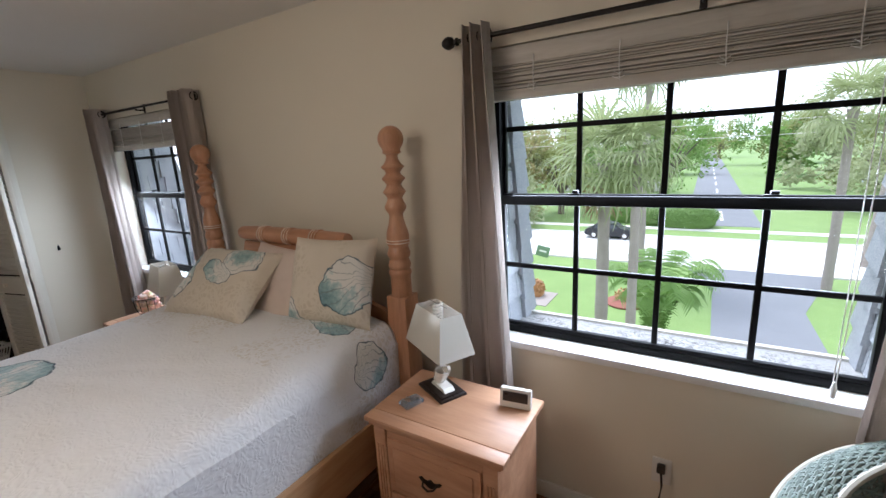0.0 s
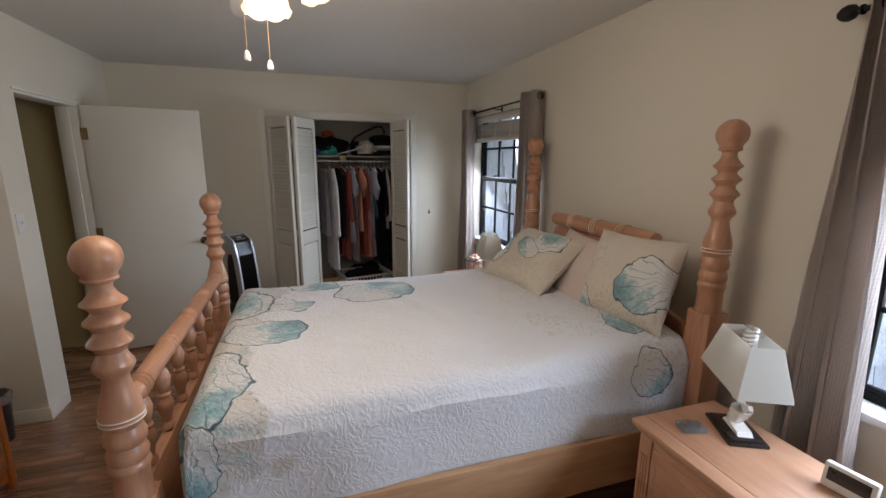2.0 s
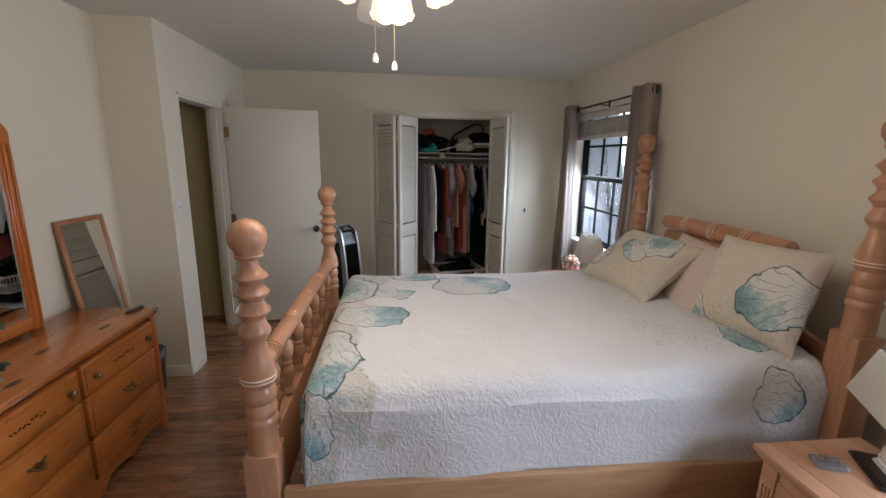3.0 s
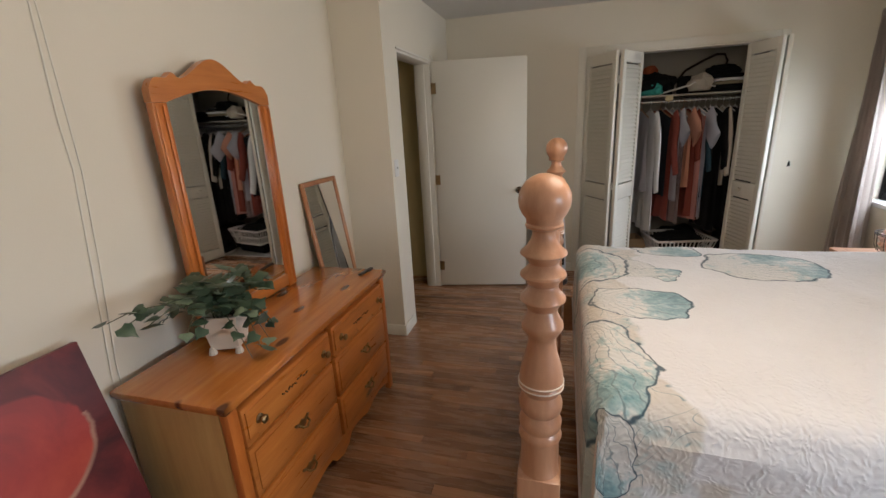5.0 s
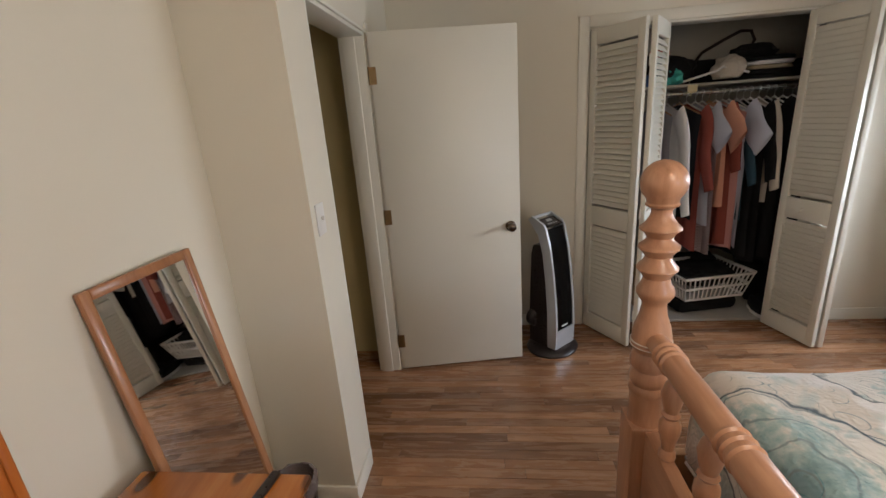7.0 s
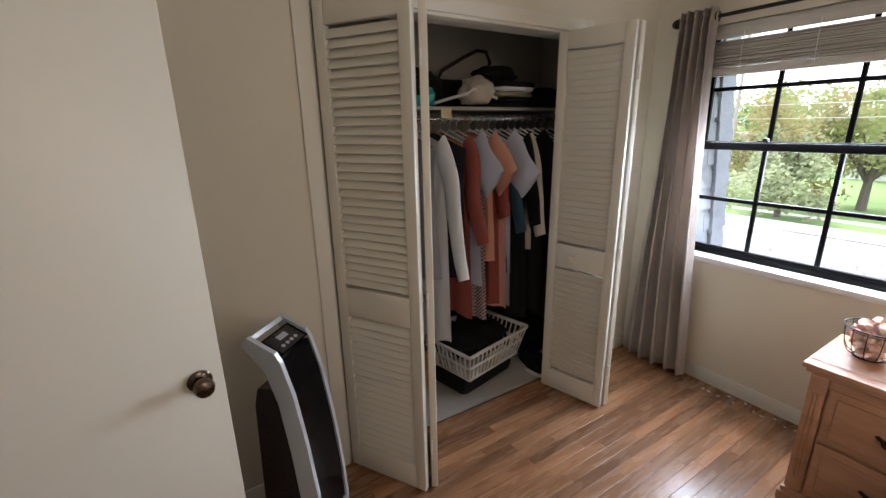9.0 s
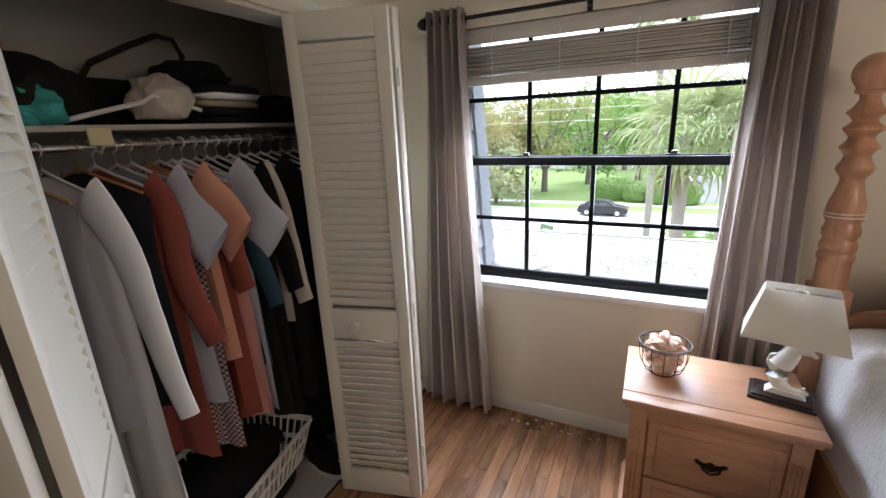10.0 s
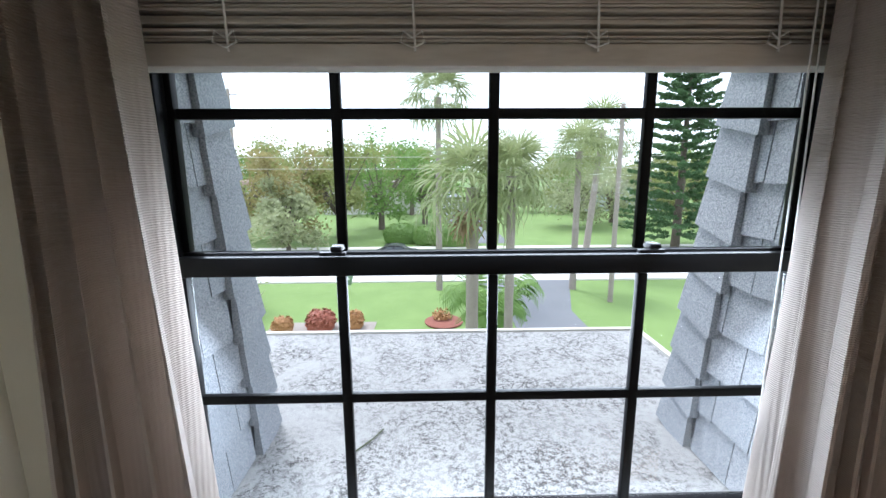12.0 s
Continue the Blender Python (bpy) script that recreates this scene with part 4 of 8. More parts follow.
def nightstand(x0, x1, y0, y1, zt, label):
    ns = thing("nightstand", label, "nightstand", ((x0 + x1) / 2, y0, 0), group="nightstands by the bed")
    w, d = (x1 - x0) / 2, y1 - y0
    part("top_edge", boxes((-w, w, -0.0, 0.062, zt - 0.022, zt), bevel=0.004), M_NS, ns)
    part("top", boxes((-w, w, 0.064, d, zt - 0.022, zt), bevel=0.004), M_NS, ns)
    bm = bmesh.new()
    box(bm, -w + 0.012, w - 0.012, 0.010, d, zt - 0.040, zt - 0.0225, 0.005)
    part("moulding", bm, M_NS, ns)
    b = 0.03
    bm = boxes((-w + b, w - b, 0.03, d - 0.01, 0.07, zt - 0.0405), bevel=0.003)
    part("body", bm, M_NS, ns)
    for s in (-1, 1):
        xx = s * (w - b - 0.028)
        bm = boxes((xx - 0.028, xx + 0.028, 0.020, 0.0295, 0.075, zt - 0.042), bevel=0.002)
        for k in (-1, 0, 1):
            box(bm, xx + k * 0.013 - 0.004, xx + k * 0.013 + 0.004, 0.015, 0.0215, 0.14, zt - 0.12, 0.0018)
        part("pilaster", bm, M_NS, ns)
    part("plinth", boxes((-w + 0.012, w - 0.012, 0.008, d - 0.005, 0.0, 0.045), (-w + 0.02, w - 0.02, 0.014, d - 0.008, 0.045, 0.069), bevel=0.006), M_NS, ns)
    z1, hh = 0.095, (zt - 0.075 - 0.095) / 2
    for k in range(2):
        za = z1 + k * hh
        a, c, xa = za + 0.006, za + hh - 0.006, w - b - 0.064
        dr = part("drawer", boxes((-xa, xa, 0.016, 0.0295, a, c), bevel=0.004), M_NS, ns)
        bm = boxes((-xa + 0.03, xa - 0.03, 0.0095, 0.0158, a + 0.028, c - 0.028), bevel=0.005)
        part("raised_panel", bm, M_NS, dr)
        bm = bmesh.new()
        bat_pull(bm, 0, 0.0094, (a + c) / 2)
        part("pull", bm, M_HANDLE, dr, "dark bat-wing drawer pull")
    return ns


nightstand(-1.60, -1.00, 1.155, 1.572, 0.668, "light pickled pine two-drawer nightstand below the large window")
nightstand(-3.925, -3.335, 1.148, 1.565, 0.662, "light pickled pine two-drawer nightstand holding a rock bowl and a lamp")


def frustum_shade(bm, wb, db, wt, dt, z0, z1, th=0.002):
    def ring(w, d, z):
        return [bm.verts.new((sx * w / 2, sy * d / 2, z)) for sx, sy in ((-1, -1), (1, -1), (1, 1), (-1, 1))]
    a, b, c, d = ring(wb, db, z0), ring(wt, dt, z1), ring(wb - 2 * th, db - 2 * th, z0), ring(wt - 2 * th, dt - 2 * th, z1)
    for p, q in ((a, b), (d, c), (b, d), (c, a)):
        for k in range(4):
            bm.faces.new((p[k], p[(k + 1) % 4], q[(k + 1) % 4], q[k]))
    bmesh.ops.recalc_face_normals(bm, faces=bm.faces)


def table_lamp(loc, rz, seed, kind, askew=0.0, drop=0.0):
    l_ = thing("table_lamp", "small unlit lamp with white seahorse stem and linen shade", "lamp", loc, rz, group="bedside lamps")
    bm = boxes((-0.095, 0.095, -0.065, 0.065, 0, 0.012), (-0.085, 0.085, -0.056, 0.056, 0.012, 0.020), bevel=0.003)
    part("base", bm, M_DARK, l_)
    bm = bmesh.new()
    if kind == 0:
        pts = [(0.055, 0, 0.055), (0.062, 0, 0.040), (0.045, 0, 0.028), (0.015, 0, 0.032), (-0.012, 0, 0.050), (-0.024, 0, 0.085), (-0.018, 0, 0.125), (0.002, 0, 0.160), (0.012, 0, 0.185), (0.030, 0, 0.196), (0.058, 0, 0.186), (0.072, 0, 0.176)]
        rad = [0.006, 0.010, 0.014, 0.018, 0.024, 0.033, 0.036, 0.030, 0.026, 0.020, 0.010, 0.006]
    else:
        pts = [(-0.055, 0, 0.040), (-0.040, 0, 0.032), (-0.015, 0, 0.045), (0.0, 0, 0.075), (0.018, 0, 0.105), (0.010, 0, 0.140), (-0.010, 0, 0.165), (-0.030, 0, 0.185), (-0.045, 0, 0.20)]
        rad = [0.008, 0.016, 0.022, 0.030, 0.034, 0.032, 0.026, 0.016, 0.006]
    tube(bm, pts, rad, 16)
    slab(bm, [(-0.045, 0.10), (-0.058, 0.125), (-0.052, 0.155), (-0.03, 0.165), (-0.015, 0.14), (-0.02, 0.10)] if kind == 0 else [(0.03, 0.09), (0.07, 0.125), (0.062, 0.14), (0.02, 0.12)], 0.014, Matrix.Translation((0, -0.007, 0)))
    slab(bm, [(-0.05, 0.0201), (0.065, 0.0201), (0.05, 0.034), (-0.03, 0.04)], 0.05, Matrix.Translation((0, -0.025, 0)))
    part("stem", bm, M_WHITE, l_, "white ceramic seahorse")
    bm = bmesh.new()
    tube(bm, [(0, 0, 0.16), (0, 0, 0.36)], 0.006, 8)
    tube(bm, [(-0.07, 0, 0.395), (0.07, 0, 0.395)], 0.0018, 6)
    tube(bm, [(0, -0.035, 0.395), (0, 0.035, 0.395)], 0.0018, 6)
    part("socket", bm, M_CHROME, l_)
    bm = bmesh.new()
    sp = [(0.018 * math.cos(k * 0.7), 0.018 * math.sin(k * 0.7), 0.335 + 0.0016 * k) for k in range(40)]
    tube(bm, sp, 0.006, 8)
    part("bulb", bm, M_WHITE, l_, "white spiral bulb")
    bm = bmesh.new()
    frustum_shade(bm, 0.285, 0.17, 0.195, 0.10, 0.235, 0.405)
    sh_ = part("shade", bm, M_SHADE, l_, "off-white linen shade")
    sh_.matrix_local = Matrix.Translation((0, 0, 0.32 - drop)) @ pose(0, 0, 0, 0, askew, 0) @ Matrix.Translation((0, 0, -0.32))
    return l_


table_lamp((-3.42, 1.365, 0.662), -12, 1, 0)
table_lamp((-1.415, 1.455, 0.668), -27, 2, 1, 3.0, 0.03)

# digital clock and trinket box
ck = thing("digital_clock", "small white digital clock with a dark display", "clock", (-1.085, 1.475, 0.668), 8)
bm = bmesh.new()
box(bm, -0.062, 0.062, -0.014, 0.014, 0, 0.078, 0.005, pose(0, 0, 0.001, -10, 0, 0))
part("case", bm, M_PLASTIC, ck)
bm = bmesh.new()
box(bm, -0.050, 0.050, -0.0165, -0.0142, 0.026, 0.066, 0.001, pose(0, 0, 0.001, -10, 0, 0))
part("screen", bm, M_DARK, ck, "dark display")
tb = thing("trinket_box", "small clear plastic box of silvery trinkets on the nightstand", "box", (-1.475, 1.31, 0.668), -20)
M_CLEAR = shader("clear_plastic", 0.1, 0.0, (0.8, 0.85, 0.9))[0]
M_CLEAR.node_tree.nodes["Principled BSDF"].inputs["Transmission Weight"].default_value = 0.8
part("case", boxes((-0.03, 0.03, -0.045, 0.045, 0.0, 0.018), bevel=0.006), M_CLEAR, tb)
bm = bmesh.new()
rr = random.Random(4)
for k in range(7):
    lathe(bm, [(0, 0), (0.008, 0.002), (0.009, 0.006), (0, 0.009)], 8, Matrix.Translation((rr.uniform(-0.018, 0.018), rr.uniform(-0.032, 0.032), 0.0185)))
part("trinket", bm, M_CHROME, tb)

# wire bowl of pink salt rocks
bowl = thing("wire_bowl", "round black wire bowl filled with pink salt rocks", "bowl", (-3.795, 1.392, 0.662))
bm = bmesh.new()
tube(bm, [(0.092 * math.cos(a), 0.092 * math.sin(a), 0.128) for a in [2 * math.pi * k / 32 for k in range(33)]], 0.0028, 6)
tube(bm, [(0.088 * math.cos(a), 0.088 * math.sin(a), 0.118) for a in [2 * math.pi * k / 32 for k in range(33)]], 0.0018, 6)
tube(bm, [(0.045 * math.cos(a), 0.045 * math.sin(a), 0.0035) for a in [2 * math.pi * k / 24 for k in range(25)]], 0.003, 6)
for k in range(12):
    a = 2 * math.pi * k / 12
    tube(bm, [(r * math.cos(a), r * math.sin(a), z) for r, z in ((0.045, 0.004), (0.068, 0.02), (0.082, 0.05), (0.087, 0.085), (0.090, 0.128))], 0.0017, 6)
part("frame", bm, M_IRON, bowl, "black wire frame")
M_SALT = mottled("pink_salt", (0.78, 0.50, 0.40), (0.88, 0.70, 0.61), 0.45, 25, 120, 0.5, 0.003)
M_SALT.node_tree.nodes["Principled BSDF"].inputs["Subsurface Weight"].default_value = 0.3
rr = random.Random(11)


def rock(bm, c, r, rnd):
    rs = bmesh.ops.create_icosphere(bm, subdivisions=2, radius=1)
    sc = Vector((rnd.uniform(0.8, 1.2), rnd.uniform(0.8, 1.2), rnd.uniform(0.6, 0.95))) * r
    s = rnd.uniform(0, 50)
    for v in rs["verts"]:
        k = 0.8 + 0.45 * noise.noise(v.co * 1.5 + Vector((s, 0, 0)))
        v.co = Vector((v.co.x * sc.x * k, v.co.y * sc.y * k, v.co.z * sc.z * k)) + Vector(c)


for ring, z, nn, r in ((0.028, 0.030, 4, 0.030), (0.050, 0.062, 7, 0.028), (0.022, 0.07, 3, 0.03), (0.055, 0.098, 8, 0.028), (0.02, 0.105, 3, 0.031), (0.035, 0.134, 5, 0.027), (0.0, 0.155, 1, 0.03)):
    for k in range(nn):
        a = 2 * math.pi * k / nn + z * 40
        bm = bmesh.new()
        rock(bm, (ring * math.cos(a), ring * math.sin(a), z), r, rr)
        part("rock", bm, M_SALT, bowl, smooth=False)


# ---- dresser wall ----
def dresser():
    x0, x1, yb, yf, zt = -2.912, -1.650, -1.915, -1.455, 0.752
    d = thing("dresser", "honey pine six-drawer dresser with carved fronts and brass pulls", "dresser", ((x0 + x1) / 2, yf, 0), 180)
    w, dp = (x1 - x0) / 2, yf - yb
    part("top", boxes((-w, w, 0, dp, zt - 0.024, zt), (-w + 0.008, w - 0.008, 0.008, dp, zt - 0.036, zt - 0.0245), bevel=0.006), M_DRTOP, d, "knotty glossy pine top")
    for s in (-1, 1):
        part("side_panel", boxes((s * (w - 0.03) - 0.009, s * (w - 0.03) + 0.009, 0.05, dp - 0.01, 0.09, zt - 0.037), bevel=0.002), M_DRSIDE, d, "yellow pine side panel")
        part("corner_post", boxes((s * (w - 0.042) - 0.022, s * (w - 0.042) + 0.022, 0.014, 0.049, 0.0, zt - 0.037), bevel=0.006), M_DRZ, d)
        part("back_post", boxes((s * (w - 0.035) - 0.018, s * (w - 0.035) + 0.018, dp - 0.04, dp - 0.011, 0.0, 0.089), bevel=0.003), M_DARK, d)
    part("carcass", boxes((-w + 0.042, w - 0.042, 0.05, dp - 0.012, 0.088, zt - 0.038), bevel=0.002), M_DR, d)
    out = [(-w + 0.066, 0.118)]
    n = 36
    for k in range(n + 1):
        u = k / n
        out.append((-w + 0.066 + u * 2 * (w - 0.066), 0.045 + 0.03 * abs(math.sin(u * math.pi * 4)) - (0.03 if 0.44 < u < 0.56 else 0)))
    out.append((w - 0.066, 0.118))
    bm = bmesh.new()
    slab(bm, out, 0.02, Matrix.Translation((0, 0.026, 0)))
    part("apron", bm, M_DR, d)
    rows = [(0.545, 0.692), (0.335, 0.535), (0.125, 0.325)]
    for s in (-1, 1):
        xa, xb = (0.012, w - 0.070) if s > 0 else (-w + 0.070, -0.012)
        for r, (za, zb) in enumerate(rows):
            dr = part("drawer", boxes((xa, xb, 0.012, 0.0495, za, zb), bevel=0.005), M_DR, d)
            xm = (xa + xb) / 2
            if r == 0:
                nn = 30
                o = [(xa + 0.012, zb - 0.016), (xb - 0.012, zb - 0.016)]
                for k in range(nn + 1):
                    u = k / nn
                    o.append((xb - 0.012 - u * (xb - xa - 0.024), za + 0.022 + 0.014 * math.cos(u * 2 * math.pi * 3) - 0.006 * math.cos(u * 2 * math.pi * 9)))
                bm = bmesh.new()
                slab(bm, o, 0.006, Matrix.Translation((0, 0.0058, 0)))
                part("carved_panel", bm, M_DR, dr, "scalloped carved panel")
                bm = bmesh.new()
                for k in range(-4, 5):
                    tube(bm, [(xm + k * 0.019 - 0.006, 0.0056, (za + zb) / 2 + 0.006 * math.sin(k * 1.3)), (xm + k * 0.019 + 0.006, 0.0056, (za + zb) / 2 - 0.008 * math.cos(k * 1.9))], 0.0035, 6)
                part("carved_vine", bm, M_HANDLE, dr, "dark carved vine")
                for q in (-1, 1):
                    bm = bmesh.new()
                    lathe(bm, [(0.017, 0), (0.017, 0.003), (0.008, 0.007), (0.007, 0.014), (0.014, 0.019), (0.0155, 0.025), (0.010, 0.030), (0, 0.031)], 16, Matrix.Translation((xm + q * (xb - xa) * 0.38, 0.0056, (za + zb) / 2)) @ pose(0, 0, 0, 90, 0, 0))
                    part("knob", bm, M_BRASS, dr, "round brass knob")
            else:
                part("raised_panel", boxes((xa + 0.02, xb - 0.02, 0.007, 0.0118, za + 0.02, zb - 0.02), bevel=0.004), M_DR, dr)
                bm = bmesh.new()
                bat_pull(bm, xm, 0.0068, (za + zb) / 2, 0.095)
                part("pull", bm, M_BRASS, dr, "brass bail pull")
    return d


dresser()


def dresser_mirror():
    """Upright mirror in an arched pine frame on the back of the dresser."""
    w, z0, zs, zc = 0.316, 0.752, 1.742, 1.832
    m = thing("dresser_mirror", "arched honey pine framed mirror standing on the dresser", "mirror", (-2.337, -1.885, z0), 180)
    H, C = zs - z0, zc - z0

    def arch(half, side, crown, n=48):
        pts = []
        for k in range(n + 1):
            u = -1 + 2 * k / n
            a = abs(u)
            b = 0.5 * (1 + math.cos(math.pi * min(1, a / 0.62))) ** 1.0
            ear = 0.022 * math.exp(-((a - 0.66) / 0.055) ** 2)
            corner = -0.04 * max(0.0, (a - 0.86) / 0.14) ** 2.5
            pts.append((u * half, side + (crown - side - 0.012) * b + 0.012 * (a < 0.6) * b + ear + corner))
        return pts

    outer = arch(w, H + 0.004, C)
    hw = w - 0.062
    inner = [(u * hw / w, H - 0.078 + 0.052 * math.cos(u / w * math.pi / 2)) for u, z in outer]
    outer = [(-w, H - 0.08)] + outer + [(w, H - 0.08)]
    inner = [(-hw, H - 0.0801)] + inner + [(hw, H - 0.0801)]
    bm = bmesh.new()
    f_o, f_i = [bm.verts.new((x, -0.018, z)) for x, z in outer], [bm.verts.new((x, -0.018, z)) for x, z in inner]
    b_o, b_i = [bm.verts.new((x, 0.014, z)) for x, z in outer], [bm.verts.new((x, 0.014, z)) for x, z in inner]
    for k in range(len(outer) - 1):
        for q in ((f_o[k], f_o[k + 1], f_i[k + 1], f_i[k]), (b_o[k + 1], b_o[k], b_i[k], b_i[k + 1]), (f_o[k], b_o[k], b_o[k + 1], f_o[k + 1]), (f_i[k + 1], b_i[k + 1], b_i[k], f_i[k])):
            bm.faces.new(q)
    for e in (0, -1):
        bm.faces.new((f_o[e], f_i[e], b_i[e], b_o[e]) if e else (f_i[e], f_o[e], b_o[e], b_i[e]))
    bmesh.ops.recalc_face_normals(bm, faces=bm.faces)
    part("crest", bm, M_DR, m, "curved pine crest")
    zt = H - 0.08
    for s in (-1, 1):
        up = part("upright", boxes((s * (w - 0.031) - 0.031, s * (w - 0.031) + 0.031, -0.018, 0.014, 0.0, zt), bevel=0.005), M_DRZ, m)
        part("moulding", boxes((s * (w - 0.045) - 0.008, s * (w - 0.045) + 0.008, -0.025, -0.0185, 0.055, zt - 0.01), bevel=0.003), M_DRZ, up)
        part("moulding", boxes((s * (w - 0.014) - 0.008, s * (w - 0.014) + 0.008, -0.024, -0.0185, 0.01, zt - 0.01), bevel=0.003), M_DRZ, up)
    part("bottom_rail", boxes((-w + 0.063, w - 0.063, -0.018, 0.014, 0.012, 0.072), bevel=0.004), M_DR, m)
    bm = bmesh.new()
    o = [(-hw - 0.004, 0.066), (hw + 0.004, 0.066)] + [(x * 1.01, z + 0.004) for x, z in inner[::-1]]
    slab(bm, o, 0.004, Matrix.Translation((0, -0.008, 0)))
    part("glass", bm, M_MIRROR, m, "clear mirror glass", smooth=False)
    bm = boxes((-hw + 0.02, -hw + 0.085, -0.0125, -0.0085, 0.073, 0.115))
    part("card", bm, M_PLASTIC, m, "small white price card", smooth=False)
    bm = boxes((-hw + 0.035, -hw + 0.05, -0.0135, -0.0127, 0.08, 0.10))
    part("card_mark", bm, M_GOLD, m, "orange printed mark", smooth=False)
    return m


dresser_mirror()

M_MIRWOOD = wood("mirror_frame_wood", (0.22, 0.085, 0.028), (0.34, 0.145, 0.055), (0.44, 0.22, 0.10), 0.35, "Z", 1.0, coat=0.3)
sm = thing("leaning_mirror", "narrow wood-framed mirror leaning on the wall by the dresser", "mirror", (-3.05, -1.845, 0.20), 180, rx=0)
sm.matrix_world = Matrix.Translation((-3.100, -1.806, 0.232)) @ pose(0, 0, 0, 0, 0, 177) @ pose(0, 0, 0, -7.5, 0, 0)
W2, H2 = 0.182, 1.02
part("frame", boxes((-W2, -W2 + 0.028, -0.008, 0.010, 0, H2), (W2 - 0.028, W2, -0.008, 0.010, 0, H2), (-W2 + 0.028, W2 - 0.028, -0.008, 0.010, 0, 0.028), (-W2 + 0.028, W2 - 0.028, -0.008, 0.010, H2 - 0.028, H2), bevel=0.004), M_MIRWOOD, sm, "slim orange-brown frame")
part("glass", boxes((-W2 + 0.019, W2 - 0.019, -0.001, 0.003, 0.019, H2 - 0.019)), M_MIRROR, sm, smooth=False)

wb = thing("waste_bin", "small dark waste bin lined with a crumpled clear bag", "bin", (-3.335, -1.775, 0))
bm = bmesh.new()
lathe(bm, [(0.0, 0.0), (0.065, 0.0), (0.085, 0.30), (0.089, 0.305), (0.085, 0.31), (0.081, 0.305), (0.062, 0.006), (0.0, 0.006)], 28)
part("bucket", bm, M_DARK, wb)
bm = bmesh.new()
ring_ = [[bm.verts.new(((r + 0.005 * noise.noise((q * 0.9, r * 40, 1))) * math.cos(q * 0.2244), (r + 0.005 * noise.noise((q * 0.9, r * 40, 1))) * math.sin(q * 0.2244), z + 0.012 * noise.noise((q * 1.3, z * 9, 4)))) for q in range(28)] for r, z in ((0.088, 0.262), (0.094, 0.315), (0.080, 0.322), (0.068, 0.25))]
for p, q in zip(ring_, ring_[1:]):
    for k in range(28):
        bm.faces.new((p[k], p[(k + 1) % 28], q[(k + 1) % 28], q[k]))
part("liner", bm, mottled("cloudy_bag", (0.10, 0.075, 0.07), (0.22, 0.18, 0.17), 0.25, 20, 90, 0.4, 0.002), wb, "crumpled clear bag")

rem = thing("remote_bar", "slim black plastic bar lying on the dresser top", "bar", (-2.85, -1.55, 0.752), -8)
part("body", boxes((-0.06, 0.06, -0.012, 0.012, 0, 0.012), bevel=0.004), M_DARK, rem)

wb.scale = (0.95, 0.95, 0.92)

# ivy in a footed cream pot
M_POT = mottled("cream_pot", (0.62, 0.55, 0.45), (0.72, 0.65, 0.55), 0.4, 12, 100, 0.15, 0.001)
M_LEAF = mottled("ivy_leaf", (0.034, 0.060, 0.034), (0.085, 0.130, 0.075), 0.4, 25, 120, 0.2, 0.001)
M_LEAF2 = mottled("pale_ivy_leaf", (0.14, 0.19, 0.11), (0.27, 0.33, 0.22), 0.45, 25, 120, 0.2, 0.001)
M_STEM = mottled("ivy_stem", (0.05, 0.07, 0.03), (0.09, 0.10, 0.05), 0.7, 25, 120)
ivy = thing("potted_ivy", "trailing ivy in a small square cream pot on the dresser", "plant", (-1.985, -1.715, 0.752), 20)
bm = bmesh.new()
frustum_shade(bm, 0.085, 0.085, 0.115, 0.115, 0.014, 0.125, 0.008)
box(bm, -0.043, 0.043, -0.043, 0.043, 0.0125, 0.03, 0.003)
for sx in (-1, 1):
    for sy in (-1, 1):
        lathe(bm, [(0.014, 0.0), (0.013, 0.006), (0.009, 0.02)], 8, Matrix.Translation((sx * 0.042, sy * 0.042, 0)))
box(bm, -0.05, 0.05, -0.05, 0.05, 0.098, 0.106)
pot_ = part("pot", bm, M_POT, ivy, "footed cream pot")
pot_.matrix_local = Matrix.Diagonal((1.15, 1.15, 1.2, 1))


def leaf_mesh(size):
    bm = bmesh.new()
    o = [(0, 0), (0.34, -0.10), (0.52, 0.16), (0.40, 0.34), (0.36, 0.52), (0.14, 0.66), (0, 1.0)]
    o = o + [(-x, y) for x, y in o[-2:0:-1]]
    mid = [bm.verts.new((0, y * size, 0.06 * size * math.sin(y * 3) - 0.14 * size * y * y)) for y in (0, 0.35, 0.68, 1.0)]
    for s in (1, -1):
        e = [bm.verts.new((s * x * size, y * size, -0.12 * size * abs(x) - 0.14 * size * y * y)) for x, y in ((0.34, -0.10), (0.52, 0.18), (0.34, 0.50), (0.15, 0.68))]
        fs = [(mid[0], e[0], e[1], mid[1]), (mid[1], e[1], e[2], mid[2]), (mid[2], e[2], e[3], mid[3])]
        for f in fs:
            bm.faces.new(f if s > 0 else f[::-1])
    me = bpy.data.meshes.new("leaf")
    bm.to_mesh(me)
    bm.free()
    for p in me.polygons:
        p.use_smooth = True
    return me


